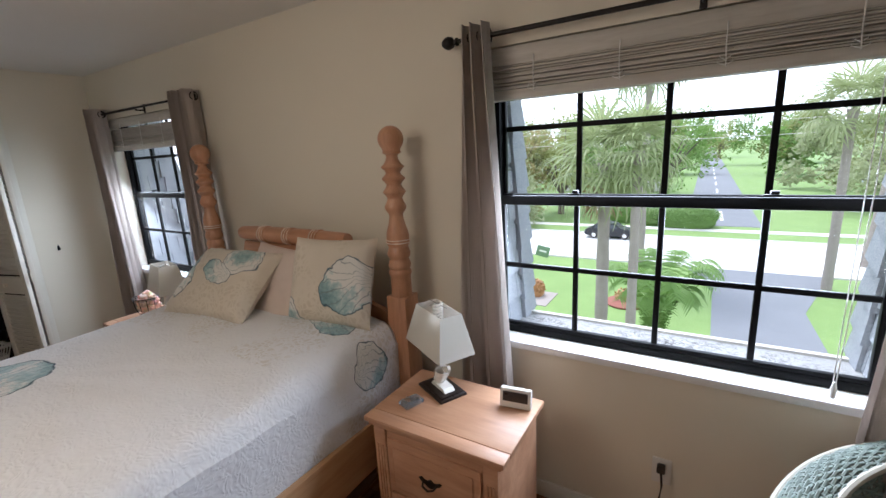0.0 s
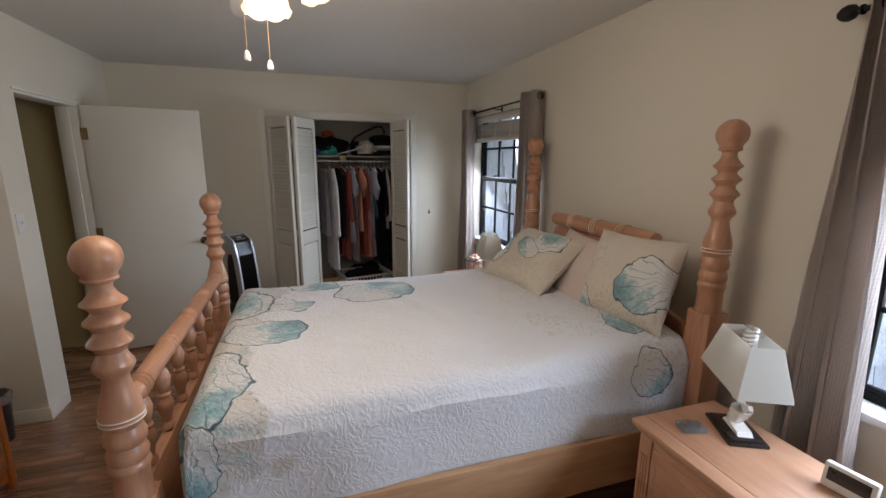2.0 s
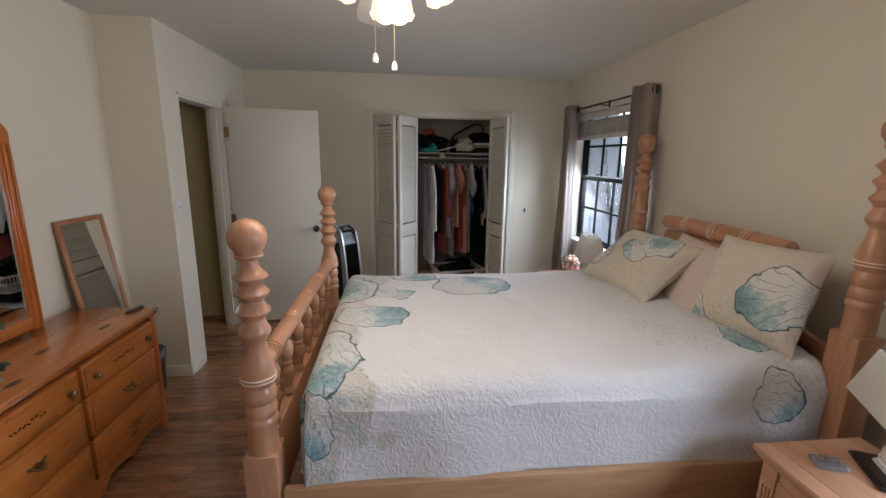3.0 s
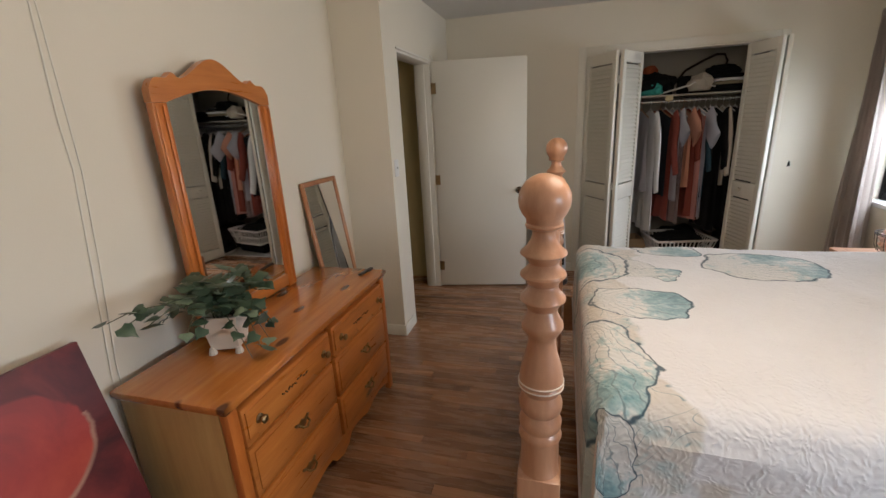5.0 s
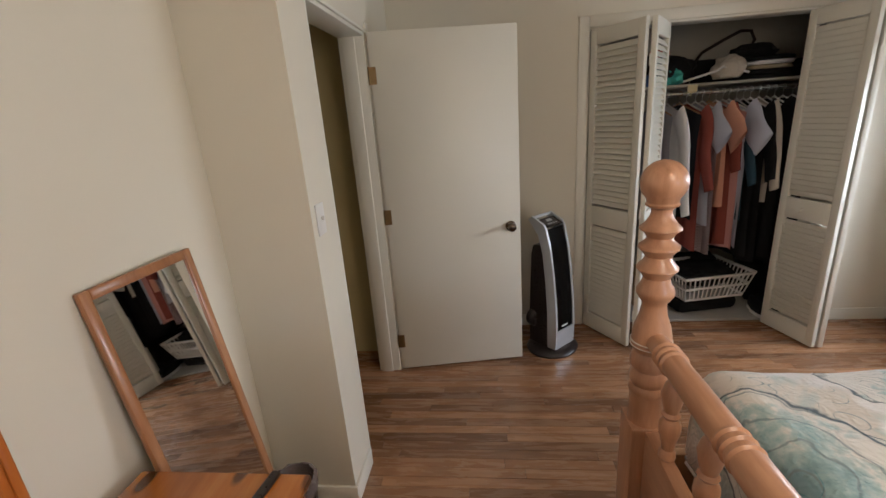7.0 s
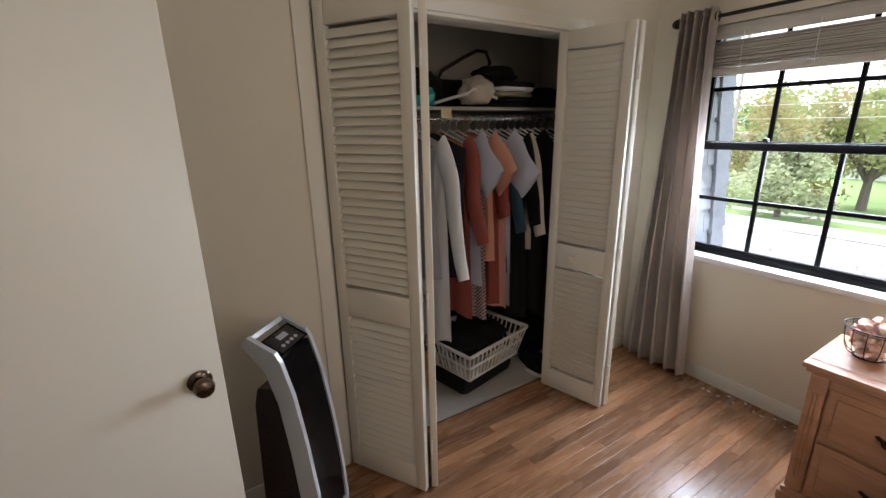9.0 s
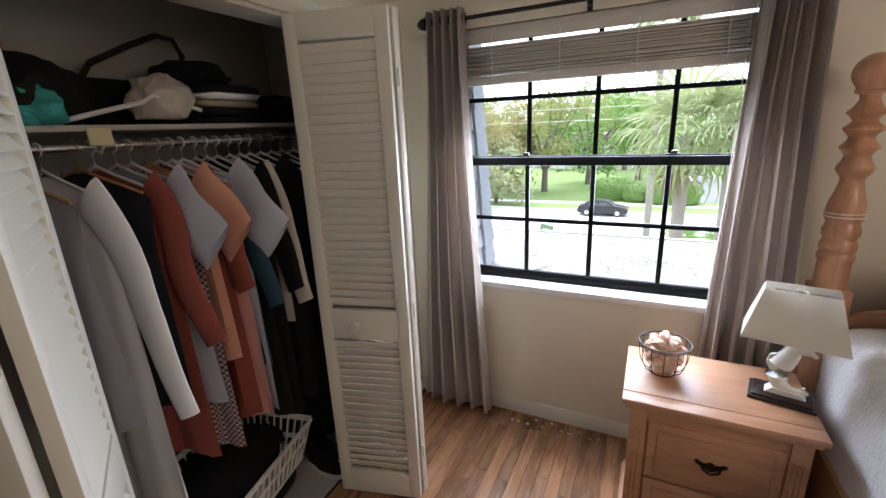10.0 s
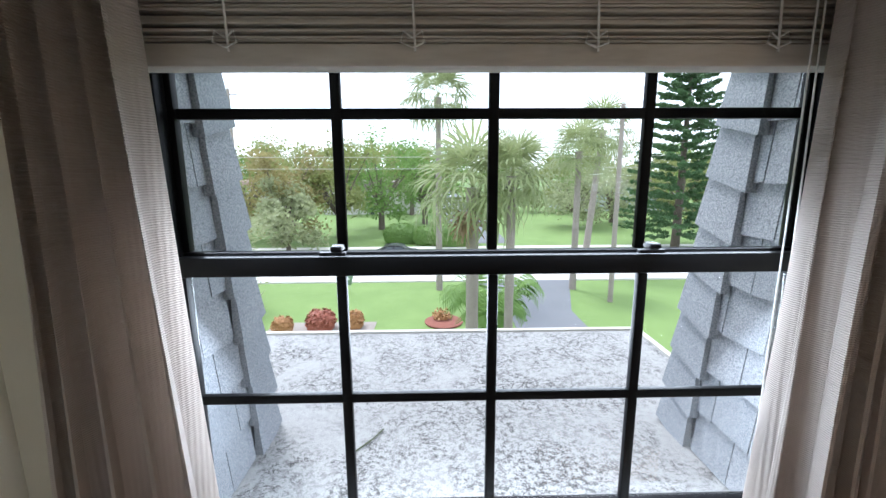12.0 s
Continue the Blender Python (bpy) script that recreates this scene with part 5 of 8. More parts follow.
LM = []
for k, (sz, mt) in enumerate(((0.052, M_LEAF), (0.068, M_LEAF), (0.058, M_LEAF), (0.062, M_LEAF2))):
    me = leaf_mesh(sz)
    me.materials.append(mt)
    LM.append(me)
rr = random.Random(21)
stems = bmesh.new()
ends = [(random.Random(k).uniform(-0.17, 0.17), random.Random(k + 90).uniform(-0.15, 0.15), random.Random(k + 50).uniform(0.14, 0.30)) for k in range(30)]
ends += [(0.36, -0.12, 0.27), (0.32, -0.08, 0.25), (0.20, -0.04, 0.16), (0.14, 0.13, 0.02), (0.12, 0.16, 0.05), (-0.15, 0.10, 0.02), (-0.12, 0.13, 0.03), (0.06, 0.17, 0.05), (-0.17, 0.02, 0.1), (0.38, -0.14, 0.30), (0.30, -0.08, 0.28), (0.24, 0.02, 0.24)]
for ex, ey, ez in ends:
    p0 = Vector((rr.uniform(-0.03, 0.03), rr.uniform(-0.03, 0.03), 0.104))
    p3 = Vector((ex, ey, max(ez, 0.012)))
    p1 = p0 + Vector((ex * 0.2, ey * 0.2, 0.13 + rr.uniform(0, 0.05)))
    p2 = p0.lerp(p3, 0.65) + Vector((0, 0, 0.09))
    pts = []
    for k in range(9):
        t = k / 8
        pts.append((1 - t) ** 3 * p0 + 3 * (1 - t) ** 2 * t * p1 + 3 * (1 - t) * t * t * p2 + t ** 3 * p3)
    tube(stems, pts, 0.0016, 5)
    for k in (2, 3, 4, 5, 6, 7, 8):
        if rr.random() < 0.12:
            continue
        o = new("leaf", rr.choice(LM if abs(ex) > 0.18 or rr.random() < 0.25 else LM[:3]))
        o.parent = ivy
        yaw = rr.uniform(0, 360)
        o.matrix_local = Matrix.Translation(pts[k] + Vector((0, 0, 0.006))) @ pose(0, 0, 0, rr.uniform(-35, 25), rr.uniform(-30, 30), yaw) @ Matrix.Diagonal((s_ := rr.uniform(0.7, 1.15), s_, s_, 1))
part("stem", stems, M_STEM, ivy)

# red canvas leaning on the wall
def canvas_paint():
    m, n, l, b = shader("red_painting", 0.5)
    v = coords(n, l)
    wv = noise_tex(n, l, v, 5.0, 5, 0.6, 0.8)
    s = n.new("ShaderNodeSeparateXYZ")
    l.new(v, s.inputs[0])
    px, pz = calc(n, l, "ADD", s.outputs[0], calc(n, l, "MULTIPLY", wv, 0.06)), calc(n, l, "ADD", s.outputs[2], calc(n, l, "MULTIPLY", wv, 0.06))
    col = ramp(n, l, wv, [(0.32, (0.05, 0.015, 0.02)), (0.5, (0.12, 0.022, 0.026)), (0.68, (0.20, 0.035, 0.034))])
    for cx, cz, rx, rz in ((-0.20, 0.76, 0.21, 0.19), (0.19, 0.78, 0.17, 0.17), (0.0, 0.28, 0.24, 0.2)):
        a, c = calc(n, l, "DIVIDE", calc(n, l, "SUBTRACT", px, cx), rx), calc(n, l, "DIVIDE", calc(n, l, "SUBTRACT", pz, cz), rz)
        d = calc(n, l, "SQRT", calc(n, l, "ADD", calc(n, l, "MULTIPLY", a, a), calc(n, l, "MULTIPLY", c, c)))
        red = ramp(n, l, calc(n, l, "ADD", calc(n, l, "MULTIPLY", c, 0.3), wv), [(0.2, (0.45, 0.075, 0.05)), (0.5, (0.36, 0.045, 0.038)), (0.85, (0.20, 0.03, 0.035))])
        col = mix(n, l, ramp(n, l, d, [(0.95, (1, 1, 1)), (1.02, (0, 0, 0))]), col, red)
        rim_ = calc(n, l, "MULTIPLY", ramp(n, l, calc(n, l, "ABSOLUTE", calc(n, l, "SUBTRACT", d, 1.0)), [(0.01, (1, 1, 1)), (0.06, (0, 0, 0))]), calc(n, l, "LESS_THAN", c, 0.2))
        col = mix(n, l, calc(n, l, "MULTIPLY", rim_, calc(n, l, "ADD", wv, 0.1)), col, (0.55, 0.33, 0.24))
    l.new(col, b.inputs["Base Color"])
    bump(n, l, b, noise_tex(n, l, v, 260, 2), 0.3, 0.001)
    return m


cv = thing("canvas_painting", "large unframed canvas painted in reds leaning against the wall", "painting", (-1.22, -1.70, 0.005))
cv.matrix_world = Matrix.Translation((-1.205, -1.715, 0.003)) @ pose(0, 0, 0, 0, 0, 180) @ pose(0, 0, 0, -11, 0, 0)
part("canvas", boxes((-0.39, 0.39, -0.018, 0.006, 0, 0.985), bevel=0.003), canvas_paint(), cv)
part("stretcher", boxes((-0.385, -0.345, 0.0065, 0.018, 0.005, 0.98), (0.345, 0.385, 0.0065, 0.018, 0.005, 0.98), (-0.344, 0.344, 0.0065, 0.018, 0.005, 0.045), (-0.344, 0.344, 0.0065, 0.018, 0.94, 0.98), bevel=0.002), M_MIRWOOD, cv, "bare wood stretcher bars")

wc = thing("wall_cable", "painted-over cable running down the wall behind the dresser", "cable", (-1.75, SY, 0))
bm = bmesh.new()
tube(bm, [(-0.037, 0.002, 2.44), (-0.037, 0.002, 1.92), (-0.022, 0.003, 1.61), (-0.024, 0.002, 1.46), (0.003, 0.003, 1.20), (0.02, 0.003, 1.03), (0.05, 0.006, 0.77), (0.06, 0.006, 0.05)], 0.0028, 6)
tube(bm, [(-0.060, 0.002, 2.44), (-0.055, 0.002, 1.9), (-0.048, 0.002, 1.45), (-0.018, 0.003, 1.15), (0.025, 0.005, 0.80), (0.04, 0.006, 0.05)], 0.0024, 6)
part("cable", bm, M_TRIM, wc)

# ---- tower fan ----
fan = thing("tower_fan", "silver and black tower fan on the floor by the closet", "fan", (-4.80, -0.590, 0), 134)
M_SILVER = mottled("silver_plastic", (0.46, 0.48, 0.50), (0.56, 0.58, 0.60), 0.32, 12, 90, 0.05, 0.001, 0.4)
bm = bmesh.new()
lathe(bm, [(0.0, 0), (0.135, 0), (0.138, 0.012), (0.125, 0.03), (0.085, 0.045), (0, 0.046)], 32)
part("base", bm, M_DARK, fan, "black round base")
FRONT = [(-0.085, 0.047), (-0.090, 0.18), (-0.084, 0.35), (-0.068, 0.55), (-0.045, 0.74), (-0.018, 0.86), (-0.004, 0.89)]
M_GLOSS = mottled("gloss_black", (0.0016, 0.0016, 0.0018), (0.003, 0.003, 0.0034), 0.14, 10, 90, 0.0, 0.0005, spec=0.15)


def fan_shell(name, outline, x0, x1, mat_, label="", parent=None):
    """A piece of the tower with one side outline (depth, height), from x0 to x1."""
    bm = bmesh.new()
    slab(bm, outline, x1 - x0, Matrix.Translation((x1, 0, 0)) @ pose(0, 0, 0, 0, 0, 90))
    return part(name, bm, mat_, parent or fan, label, smooth=False)


BACK = [(0.075, 0.935), (0.098, 0.910), (0.034, 0.82), (0.004, 0.70), (-0.016, 0.50), (-0.028, 0.30), (-0.030, 0.047)]
for xa, xb in ((-0.075, -0.062), (0.062, 0.075)):
    fan_shell("side_shell", FRONT + BACK, xa, xb, M_SILVER, "silver side shell")
fan_shell("lower_front", [(-0.086, 0.047), (-0.091, 0.175), (-0.055, 0.175), (-0.050, 0.047)], -0.0615, 0.0615, M_SILVER, "silver lower front")
fan_shell("front_panel", [(-0.084, 0.177), (-0.078, 0.35), (-0.062, 0.55), (-0.039, 0.74), (-0.012, 0.858), (0.02, 0.85), (-0.005, 0.74), (-0.028, 0.55), (-0.045, 0.35), (-0.050, 0.177)], -0.0615, 0.0615, M_GLOSS, "glossy black front panel")
fan_shell("rear_housing", [(-0.029, 0.047), (0.100, 0.047), (0.100, 0.30), (0.085, 0.68), (0.070, 0.745), (0.020, 0.755), (0.003, 0.70), (-0.015, 0.50), (-0.027, 0.30)], -0.070, 0.070, M_DARK, "black rear housing")
fan_shell("control_top", [(-0.014, 0.872), (0.052, 0.910), (0.054, 0.895), (0.0, 0.862)], -0.0615, 0.0615, M_GLOSS)
fan_shell("handle", [(0.072, 0.934), (0.096, 0.910), (0.082, 0.905), (0.066, 0.920)], -0.0615, 0.0615, M_SILVER, "silver carrying handle")
ct = fan_shell("control_panel", [(-0.010, 0.8755), (0.046, 0.9075), (0.045, 0.910), (-0.011, 0.878)], -0.050, 0.050, M_DARK, "black control panel")
for k in range(4):
    bm = bmesh.new()
    lathe(bm, [(0.006, 0), (0.006, 0.003), (0, 0.004)], 10, Matrix.Translation((-0.027 + 0.018 * k, 0.004, 0.8845)) @ pose(0, 0, 0, 30, 0, 0))
    part("button", bm, M_SILVER, ct, "grey button")
bm = bmesh.new()
box(bm, -0.018, 0.018, -0.009, 0.009, 0.0, 0.0012, 0, Matrix.Translation((0, 0.026, 0.9005)) @ pose(0, 0, 0, 30, 0, 0))
part("display", bm, M_SILVER, ct, "small grey display")
bm = bmesh.new()
lathe(bm, [(0.0, 0), (0.06, 0.0), (0.075, 0.02), (0.07, 0.05), (0.03, 0.06), (0, 0.06)], 20, Matrix.Translation((-0.03, 0.05, 0.22)) @ pose(0, 0, 0, -90, 0, 0))
part("motor_cover", bm, M_DARK, fan)
bm = boxes((-0.022, 0.022, -0.0865, -0.0825, 0.196, 0.204))
part("badge", bm, M_PLASTIC, fan, smooth=False)

fan.scale = (1.32, 1.2, 1.0)

# ---- ceiling fan with three shades ----
cf = thing("ceiling_fan", "white ceiling fan with three lit frosted glass shades and pull chains", "ceiling fan", (-1.97, -0.085, CH))
M_FANW = mottled("fan_white", (0.66, 0.64, 0.60), (0.72, 0.70, 0.66), 0.5, 6, 80, 0.1, 0.001)
bm = bmesh.new()
lathe(bm, [(0.0, 0), (0.075, 0.0), (0.078, -0.03), (0.04, -0.05), (0.10, -0.055), (0.115, -0.08), (0.115, -0.15), (0.085, -0.175), (0.06, -0.18), (0.06, -0.215), (0.045, -0.235), (0, -0.238)], 32)
part("motor_housing", bm, M_FANW, cf)
for k in range(4):
    a = 8 + 90 * k
    bm = bmesh.new()
    o = [(0.17, -0.052), (0.70, -0.078), (0.80, -0.070), (0.83, -0.045), (0.83, 0.045), (0.80, 0.070), (0.70, 0.078), (0.17, 0.052)]
    vs = [[bm.verts.new((x, y, z)) for x, y in o] for z in (0, 0.006)]
    bm.faces.new(vs[0][::-1])
    bm.faces.new(vs[1])
    for i in range(len(o)):
        j = (i + 1) % len(o)
        bm.faces.new((vs[0][i], vs[0][j], vs[1][j], vs[1][i]))
    bl_ = part("blade", bm, M_FANW, cf)
    bl_.matrix_local = Matrix.Translation((0, 0, -0.185)) @ pose(0, 0, 0, 0, 0, a) @ pose(0, 0, 0, 11, 0, 0)
    bm = bmesh.new()
    box(bm, 0.05, 0.22, -0.02, 0.02, -0.006, -0.001, 0.002)
    ir = part("blade_iron", bm, M_BRASS, cf)
    ir.matrix_local = bl_.matrix_local.copy()


def glow_glass(name):
    m, n, l, b = shader(name, 0.4, 0.0, (0.9, 0.82, 0.66))
    b.inputs["Transmission Weight"].default_value = 0.3
    b.inputs["Emission Color"].default_value = (1.0, 0.66, 0.30, 1)
    v = coords(n, l)
    s = noise_tex(n, l, v, 60, 2)
    l.new(calc(n, l, "ADD", calc(n, l, "MULTIPLY", s, 0.5), 0.16), b.inputs["Emission Strength"])
    return m


M_GLOW = glow_glass("lit_frosted_glass")
M_BULB = shader("lit_bulb", 0.4, 0, (1, 0.9, 0.7))[0]
M_BULB.node_tree.nodes["Principled BSDF"].inputs["Emission Color"].default_value = (1.0, 0.85, 0.6, 1)
M_BULB.node_tree.nodes["Principled BSDF"].inputs["Emission Strength"].default_value = 5
for k in range(3):
    a = 180 + 120 * k
    m = pose(0, 0, 0, 0, 0, a) @ Matrix.Translation((0.12, 0, -0.215)) @ pose(0, 0, 0, 0, -38, 0) @ Matrix.Diagonal((1.22, 1.22, 1.15, 1))
    bm = bmesh.new()
    tube(bm, [(0, 0, -0.2), (0.07, 0, -0.205), (0.12, 0, -0.215)], 0.009, 8)
    arm = part("arm", bm, M_BRASS, cf)
    arm.matrix_local = pose(0, 0, 0, 0, 0, a)
    bm = bmesh.new()
    prof = [(0.022, 0.0), (0.030, -0.012), (0.045, -0.04), (0.055, -0.075), (0.060, -0.10), (0.066, -0.115)]
    segs, rings = 24, []
    for sgn in (0, 1):
        for r, z in (prof if sgn == 0 else prof[::-1]):
            r2 = r - 0.003 * sgn
            rings.append([bm.verts.new(((r2 + 0.003 * math.cos(8 * t)) * math.cos(t), (r2 + 0.003 * math.cos(8 * t)) * math.sin(t), z + (0.006 * math.cos(8 * t) if z < -0.11 else 0))) for t in [2 * math.pi * i / segs for i in range(segs)]])
    for p, q in zip(rings, rings[1:]):
        for i in range(segs):
            bm.faces.new((p[i], p[(i + 1) % segs], q[(i + 1) % segs], q[i]))
    bmesh.ops.recalc_face_normals(bm, faces=bm.faces)
    sh = part("shade", bm, M_GLOW, cf, "scalloped frosted glass shade glowing warm")
    sh.matrix_local = m
    bm = bmesh.new()
    lathe(bm, [(0, -0.025), (0.012, -0.03), (0.024, -0.055), (0.022, -0.075), (0.012, -0.088), (0, -0.09)], 14)
    bu = part("bulb", bm, M_BULB, cf)
    bu.matrix_local = m
for x, y, z in ((0.02, -0.055, -0.50), (-0.02, 0.008, -0.515)):
    bm = bmesh.new()
    tube(bm, [(x, y * 0.4, -0.236), (x, y, -0.25), (x, y, z)], 0.0016, 6)
    ch = part("pull_chain", bm, M_BRASS, cf)
    bm = bmesh.new()
    lathe(bm, [(0, 0), (0.006, -0.004), (0.010, -0.02), (0.009, -0.03), (0, -0.036)], 12, Matrix.Translation((x, y, z)))
    part("chain_pull", bm, M_WHITE, ch, "small ivory pull")
lamp = new("fan_lamp", bpy.data.lights.new("fan_lamp", "POINT"))
lamp.data.energy, lamp.data.color, lamp.data.shadow_soft_size = 15.0, (1.0, 0.81, 0.60), 0.35
lamp.location = (-1.97, -0.085, CH - 0.40)


# chips of white paint on the floor along the skirting
bm = bmesh.new()
rr = random.Random(17)
for k in range(11):
    cx_, cy_, r_ = -4.50 + 0.045 * k + rr.uniform(-0.02, 0.02), 1.755 - rr.uniform(0.0, 0.06), rr.uniform(0.006, 0.014)
    ring_ = [(cx_ + r_ * rr.uniform(0.5, 1.2) * math.cos(a), cy_ + r_ * rr.uniform(0.4, 0.9) * math.sin(a)) for a in [q * 1.2566 for q in range(5)]]
    lo, hi = [bm.verts.new((x, y, 0.0005)) for x, y in ring_], [bm.verts.new((x, y, 0.004 + 0.003 * (q % 2))) for q, (x, y) in enumerate(ring_)]
    bm.faces.new(lo[::-1])
    bm.faces.new(hi)
    for q in range(5):
        bm.faces.new((lo[q], lo[(q + 1) % 5], hi[(q + 1) % 5], hi[q]))
tagged(part("paint_chips", bm, M_PLASTIC, None, smooth=False), "small white paint chips scattered on the floor by the skirting", "debris", kind="stuff")

# ---- closet ----
# pale vinyl, its colour lowered to carry the shadow inside the closet
part("closet_floor", boxes((-5.84, WX - 0.02, -0.6, 1.55, -0.011, 0.006)), mottled("pale_vinyl_shaded", (0.36, 0.34, 0.31), (0.43, 0.41, 0.37), 0.5, 5, 80, 0.1, 0.001), smooth=False)
tagged(bpy.data.objects["closet_floor"], kind="structure")
shelf = thing("closet_shelf", "white painted closet shelf with a metal hanging rod beneath it", "shelf", (-5.40, 0.45, 1.66))
# white board, given the closet colour with the shade in it
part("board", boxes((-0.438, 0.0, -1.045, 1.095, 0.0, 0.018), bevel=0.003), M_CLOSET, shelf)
bm = bmesh.new()
tube(bm, [(-0.03, -1.045, -0.045), (-0.03, 1.095, -0.045)], 0.012, 12)
part("hanging_rod", bm, M_CHROME, shelf, "steel hanging rod")
bm = boxes((-0.004, 0.006, -0.045, 0.02, -0.042, 0.010), bevel=0.003)
tube(bm, [(0.0, -0.01, -0.04), (-0.02, -0.01, -0.065), (-0.045, -0.01, -0.055)], 0.004, 8)
part("bracket", bm, mottled("cream_bracket", (0.55, 0.47, 0.26), (0.62, 0.54, 0.32), 0.5), shelf, "cream rod bracket")


def cloth(name, c, var=0.12):
    c2 = tuple(min(1, q * (1 + var) + 0.01) for q in c)
    return mottled(name, c, c2, 0.9, 9, 180, 0.4, 0.0015, spec=0.2)


def plaid(name):
    m, n, l, b = shader(name, 0.9)
    ck_ = n.new("ShaderNodeTexChecker")
    ck_.inputs["Scale"].default_value = 90
    ck_.inputs["Color1"].default_value, ck_.inputs["Color2"].default_value = (0.5, 0.42, 0.4, 1), (0.10, 0.04, 0.05, 1)
    l.new(coords(n, l), ck_.inputs["Vector"])
    l.new(ck_.outputs["Color"], b.inputs["Base Color"])
    return m


M_HANGER = mottled("white_hanger", (0.62, 0.60, 0.58), (0.7, 0.68, 0.66), 0.4, 20, 100)
M_HANGERW = mottled("wood_hanger", (0.30, 0.15, 0.06), (0.42, 0.22, 0.09), 0.4, 20, 100)


def garment(y, mat_, label, zb, sleeve, seed, half=0.205, tilt=0.0, hanger=None, sl_mat=None):
    """A shirt on a hanger, hung across the rod with one sleeve towards the room."""
    rnd = random.Random(seed)
    g = thing("shirt", label, "shirt", (-5.43, y, 1.615), rnd.uniform(-5, 5) + tilt, group="clothes on the closet rod")
    bm = bmesh.new()
    hook = [(0.0, 0, -0.055)] + [(0.018 * math.sin(a), 0, 0.0 + 0.018 * math.cos(a) + 0.0) for a in [math.pi * (1.05 - k / 8) for k in range(0, 13)]]
    tube(bm, hook, 0.0022, 6)
    tube(bm, [(-half + 0.02, 0, -0.135), (-0.06, 0, -0.085), (0, 0, -0.058), (0.06, 0, -0.085), (half - 0.02, 0, -0.135)], 0.005, 6)
    part("hanger", bm, hanger or M_HANGER, g, "plastic hanger")
    zb_l = zb - 1.615
    nu, nv = 18, 26
    bm = bmesh.new()
    top = []
    for sgn in (-1, 1):
        rows = []
        for j in range(nv + 1):
            v = j / nv
            row = []
            for i in range(nu + 1):
                u = -1 + 2 * i / nu
                sh = -0.072 - 0.075 * abs(u) ** 1.2
                z = sh + (zb_l - sh) * v + 0.012 * math.sin(u * 4 + seed) * v
                hw = half * (1 - 0.12 * min(1, v * 4) * (1 - v)) * (1 + 0.05 * v)
                th = 0.020 * (1 - u * u) ** 0.5 * (0.5 + 0.5 * min(1, v * 5))
                fold = 0.012 * v * math.sin(u * 9 + seed * 1.7) + 0.007 * math.sin(u * 15 + v * 3 + seed)
                row.append(bm.verts.new((u * hw, sgn * th + fold * (0.3 + 0.7 * v), z)))
            rows.append(row)
        top.append(rows)
        for j in range(nv):
            for i in range(nu):
                q = (rows[j][i], rows[j][i + 1], rows[j + 1][i + 1], rows[j + 1][i])
                bm.faces.new(q if sgn < 0 else q[::-1])
    bmesh.ops.remove_doubles(bm, verts=bm.verts, dist=0.0012)
    part("body", bm, mat_, g)
    if sleeve > 0:
        for s in (-1, 1):
            bm = bmesh.new()
            n_, segs = 14, 12
            prev = None
            for k in range(n_ + 1):
                t = k / n_
                L = sleeve
                ang = radians(38 + 30 * min(1, t * 2.2)) if L > 0.35 else radians(40)
                x = half - 0.03 + math.cos(ang) * L * t * 0.62 + 0.004 * math.sin(t * 9 + seed)
                z = -0.135 - math.sin(ang) * L * t
                wd = (0.075 - 0.030 * t) if L > 0.35 else 0.10
                td = 0.022 - 0.006 * t
                ring = []
                for q in range(segs):
                    a = 2 * math.pi * q / segs
                    dx, dz = math.sin(ang), math.cos(ang)
                    ring.append(bm.verts.new((s * (x + dx * wd * math.cos(a) * 0.9 - 0.02), td * math.sin(a) + 0.006 * math.sin(6 * t + seed + s), z + dz * wd * math.cos(a))))
                if prev:
                    for q in range(segs):
                        bm.faces.new((prev[q], prev[(q + 1) % segs], ring[(q + 1) % segs], ring[q]))
                prev = ring
            bmesh.ops.recalc_face_normals(bm, faces=bm.faces)
            part("sleeve", bm, sl_mat or mat_, g)
    return g


C_WHITE, C_GREY, C_RUST, C_SALMON = cloth("white_cotton", (0.74, 0.74, 0.74)), cloth("grey_jersey", (0.38, 0.38, 0.43)), cloth("rust_cotton", (0.21, 0.050, 0.036)), cloth("salmon_cotton", (0.55, 0.27, 0.18))
C_BLUE, C_TEAL, C_BLACK, C_CREAM = cloth("pale_blue_cotton", (0.42, 0.44, 0.52)), cloth("slate_blue_cotton", (0.025, 0.06, 0.085)), cloth("black_cotton", (0.0035, 0.0035, 0.004), 0.3), cloth("cream_cotton", (0.50, 0.45, 0.38))
C_PINK, C_STRIPE, C_CHAR = cloth("pink_cotton", (0.50, 0.25, 0.22)), plaid("plaid_cotton"), cloth("charcoal_cotton", (0.009, 0.009, 0.011))
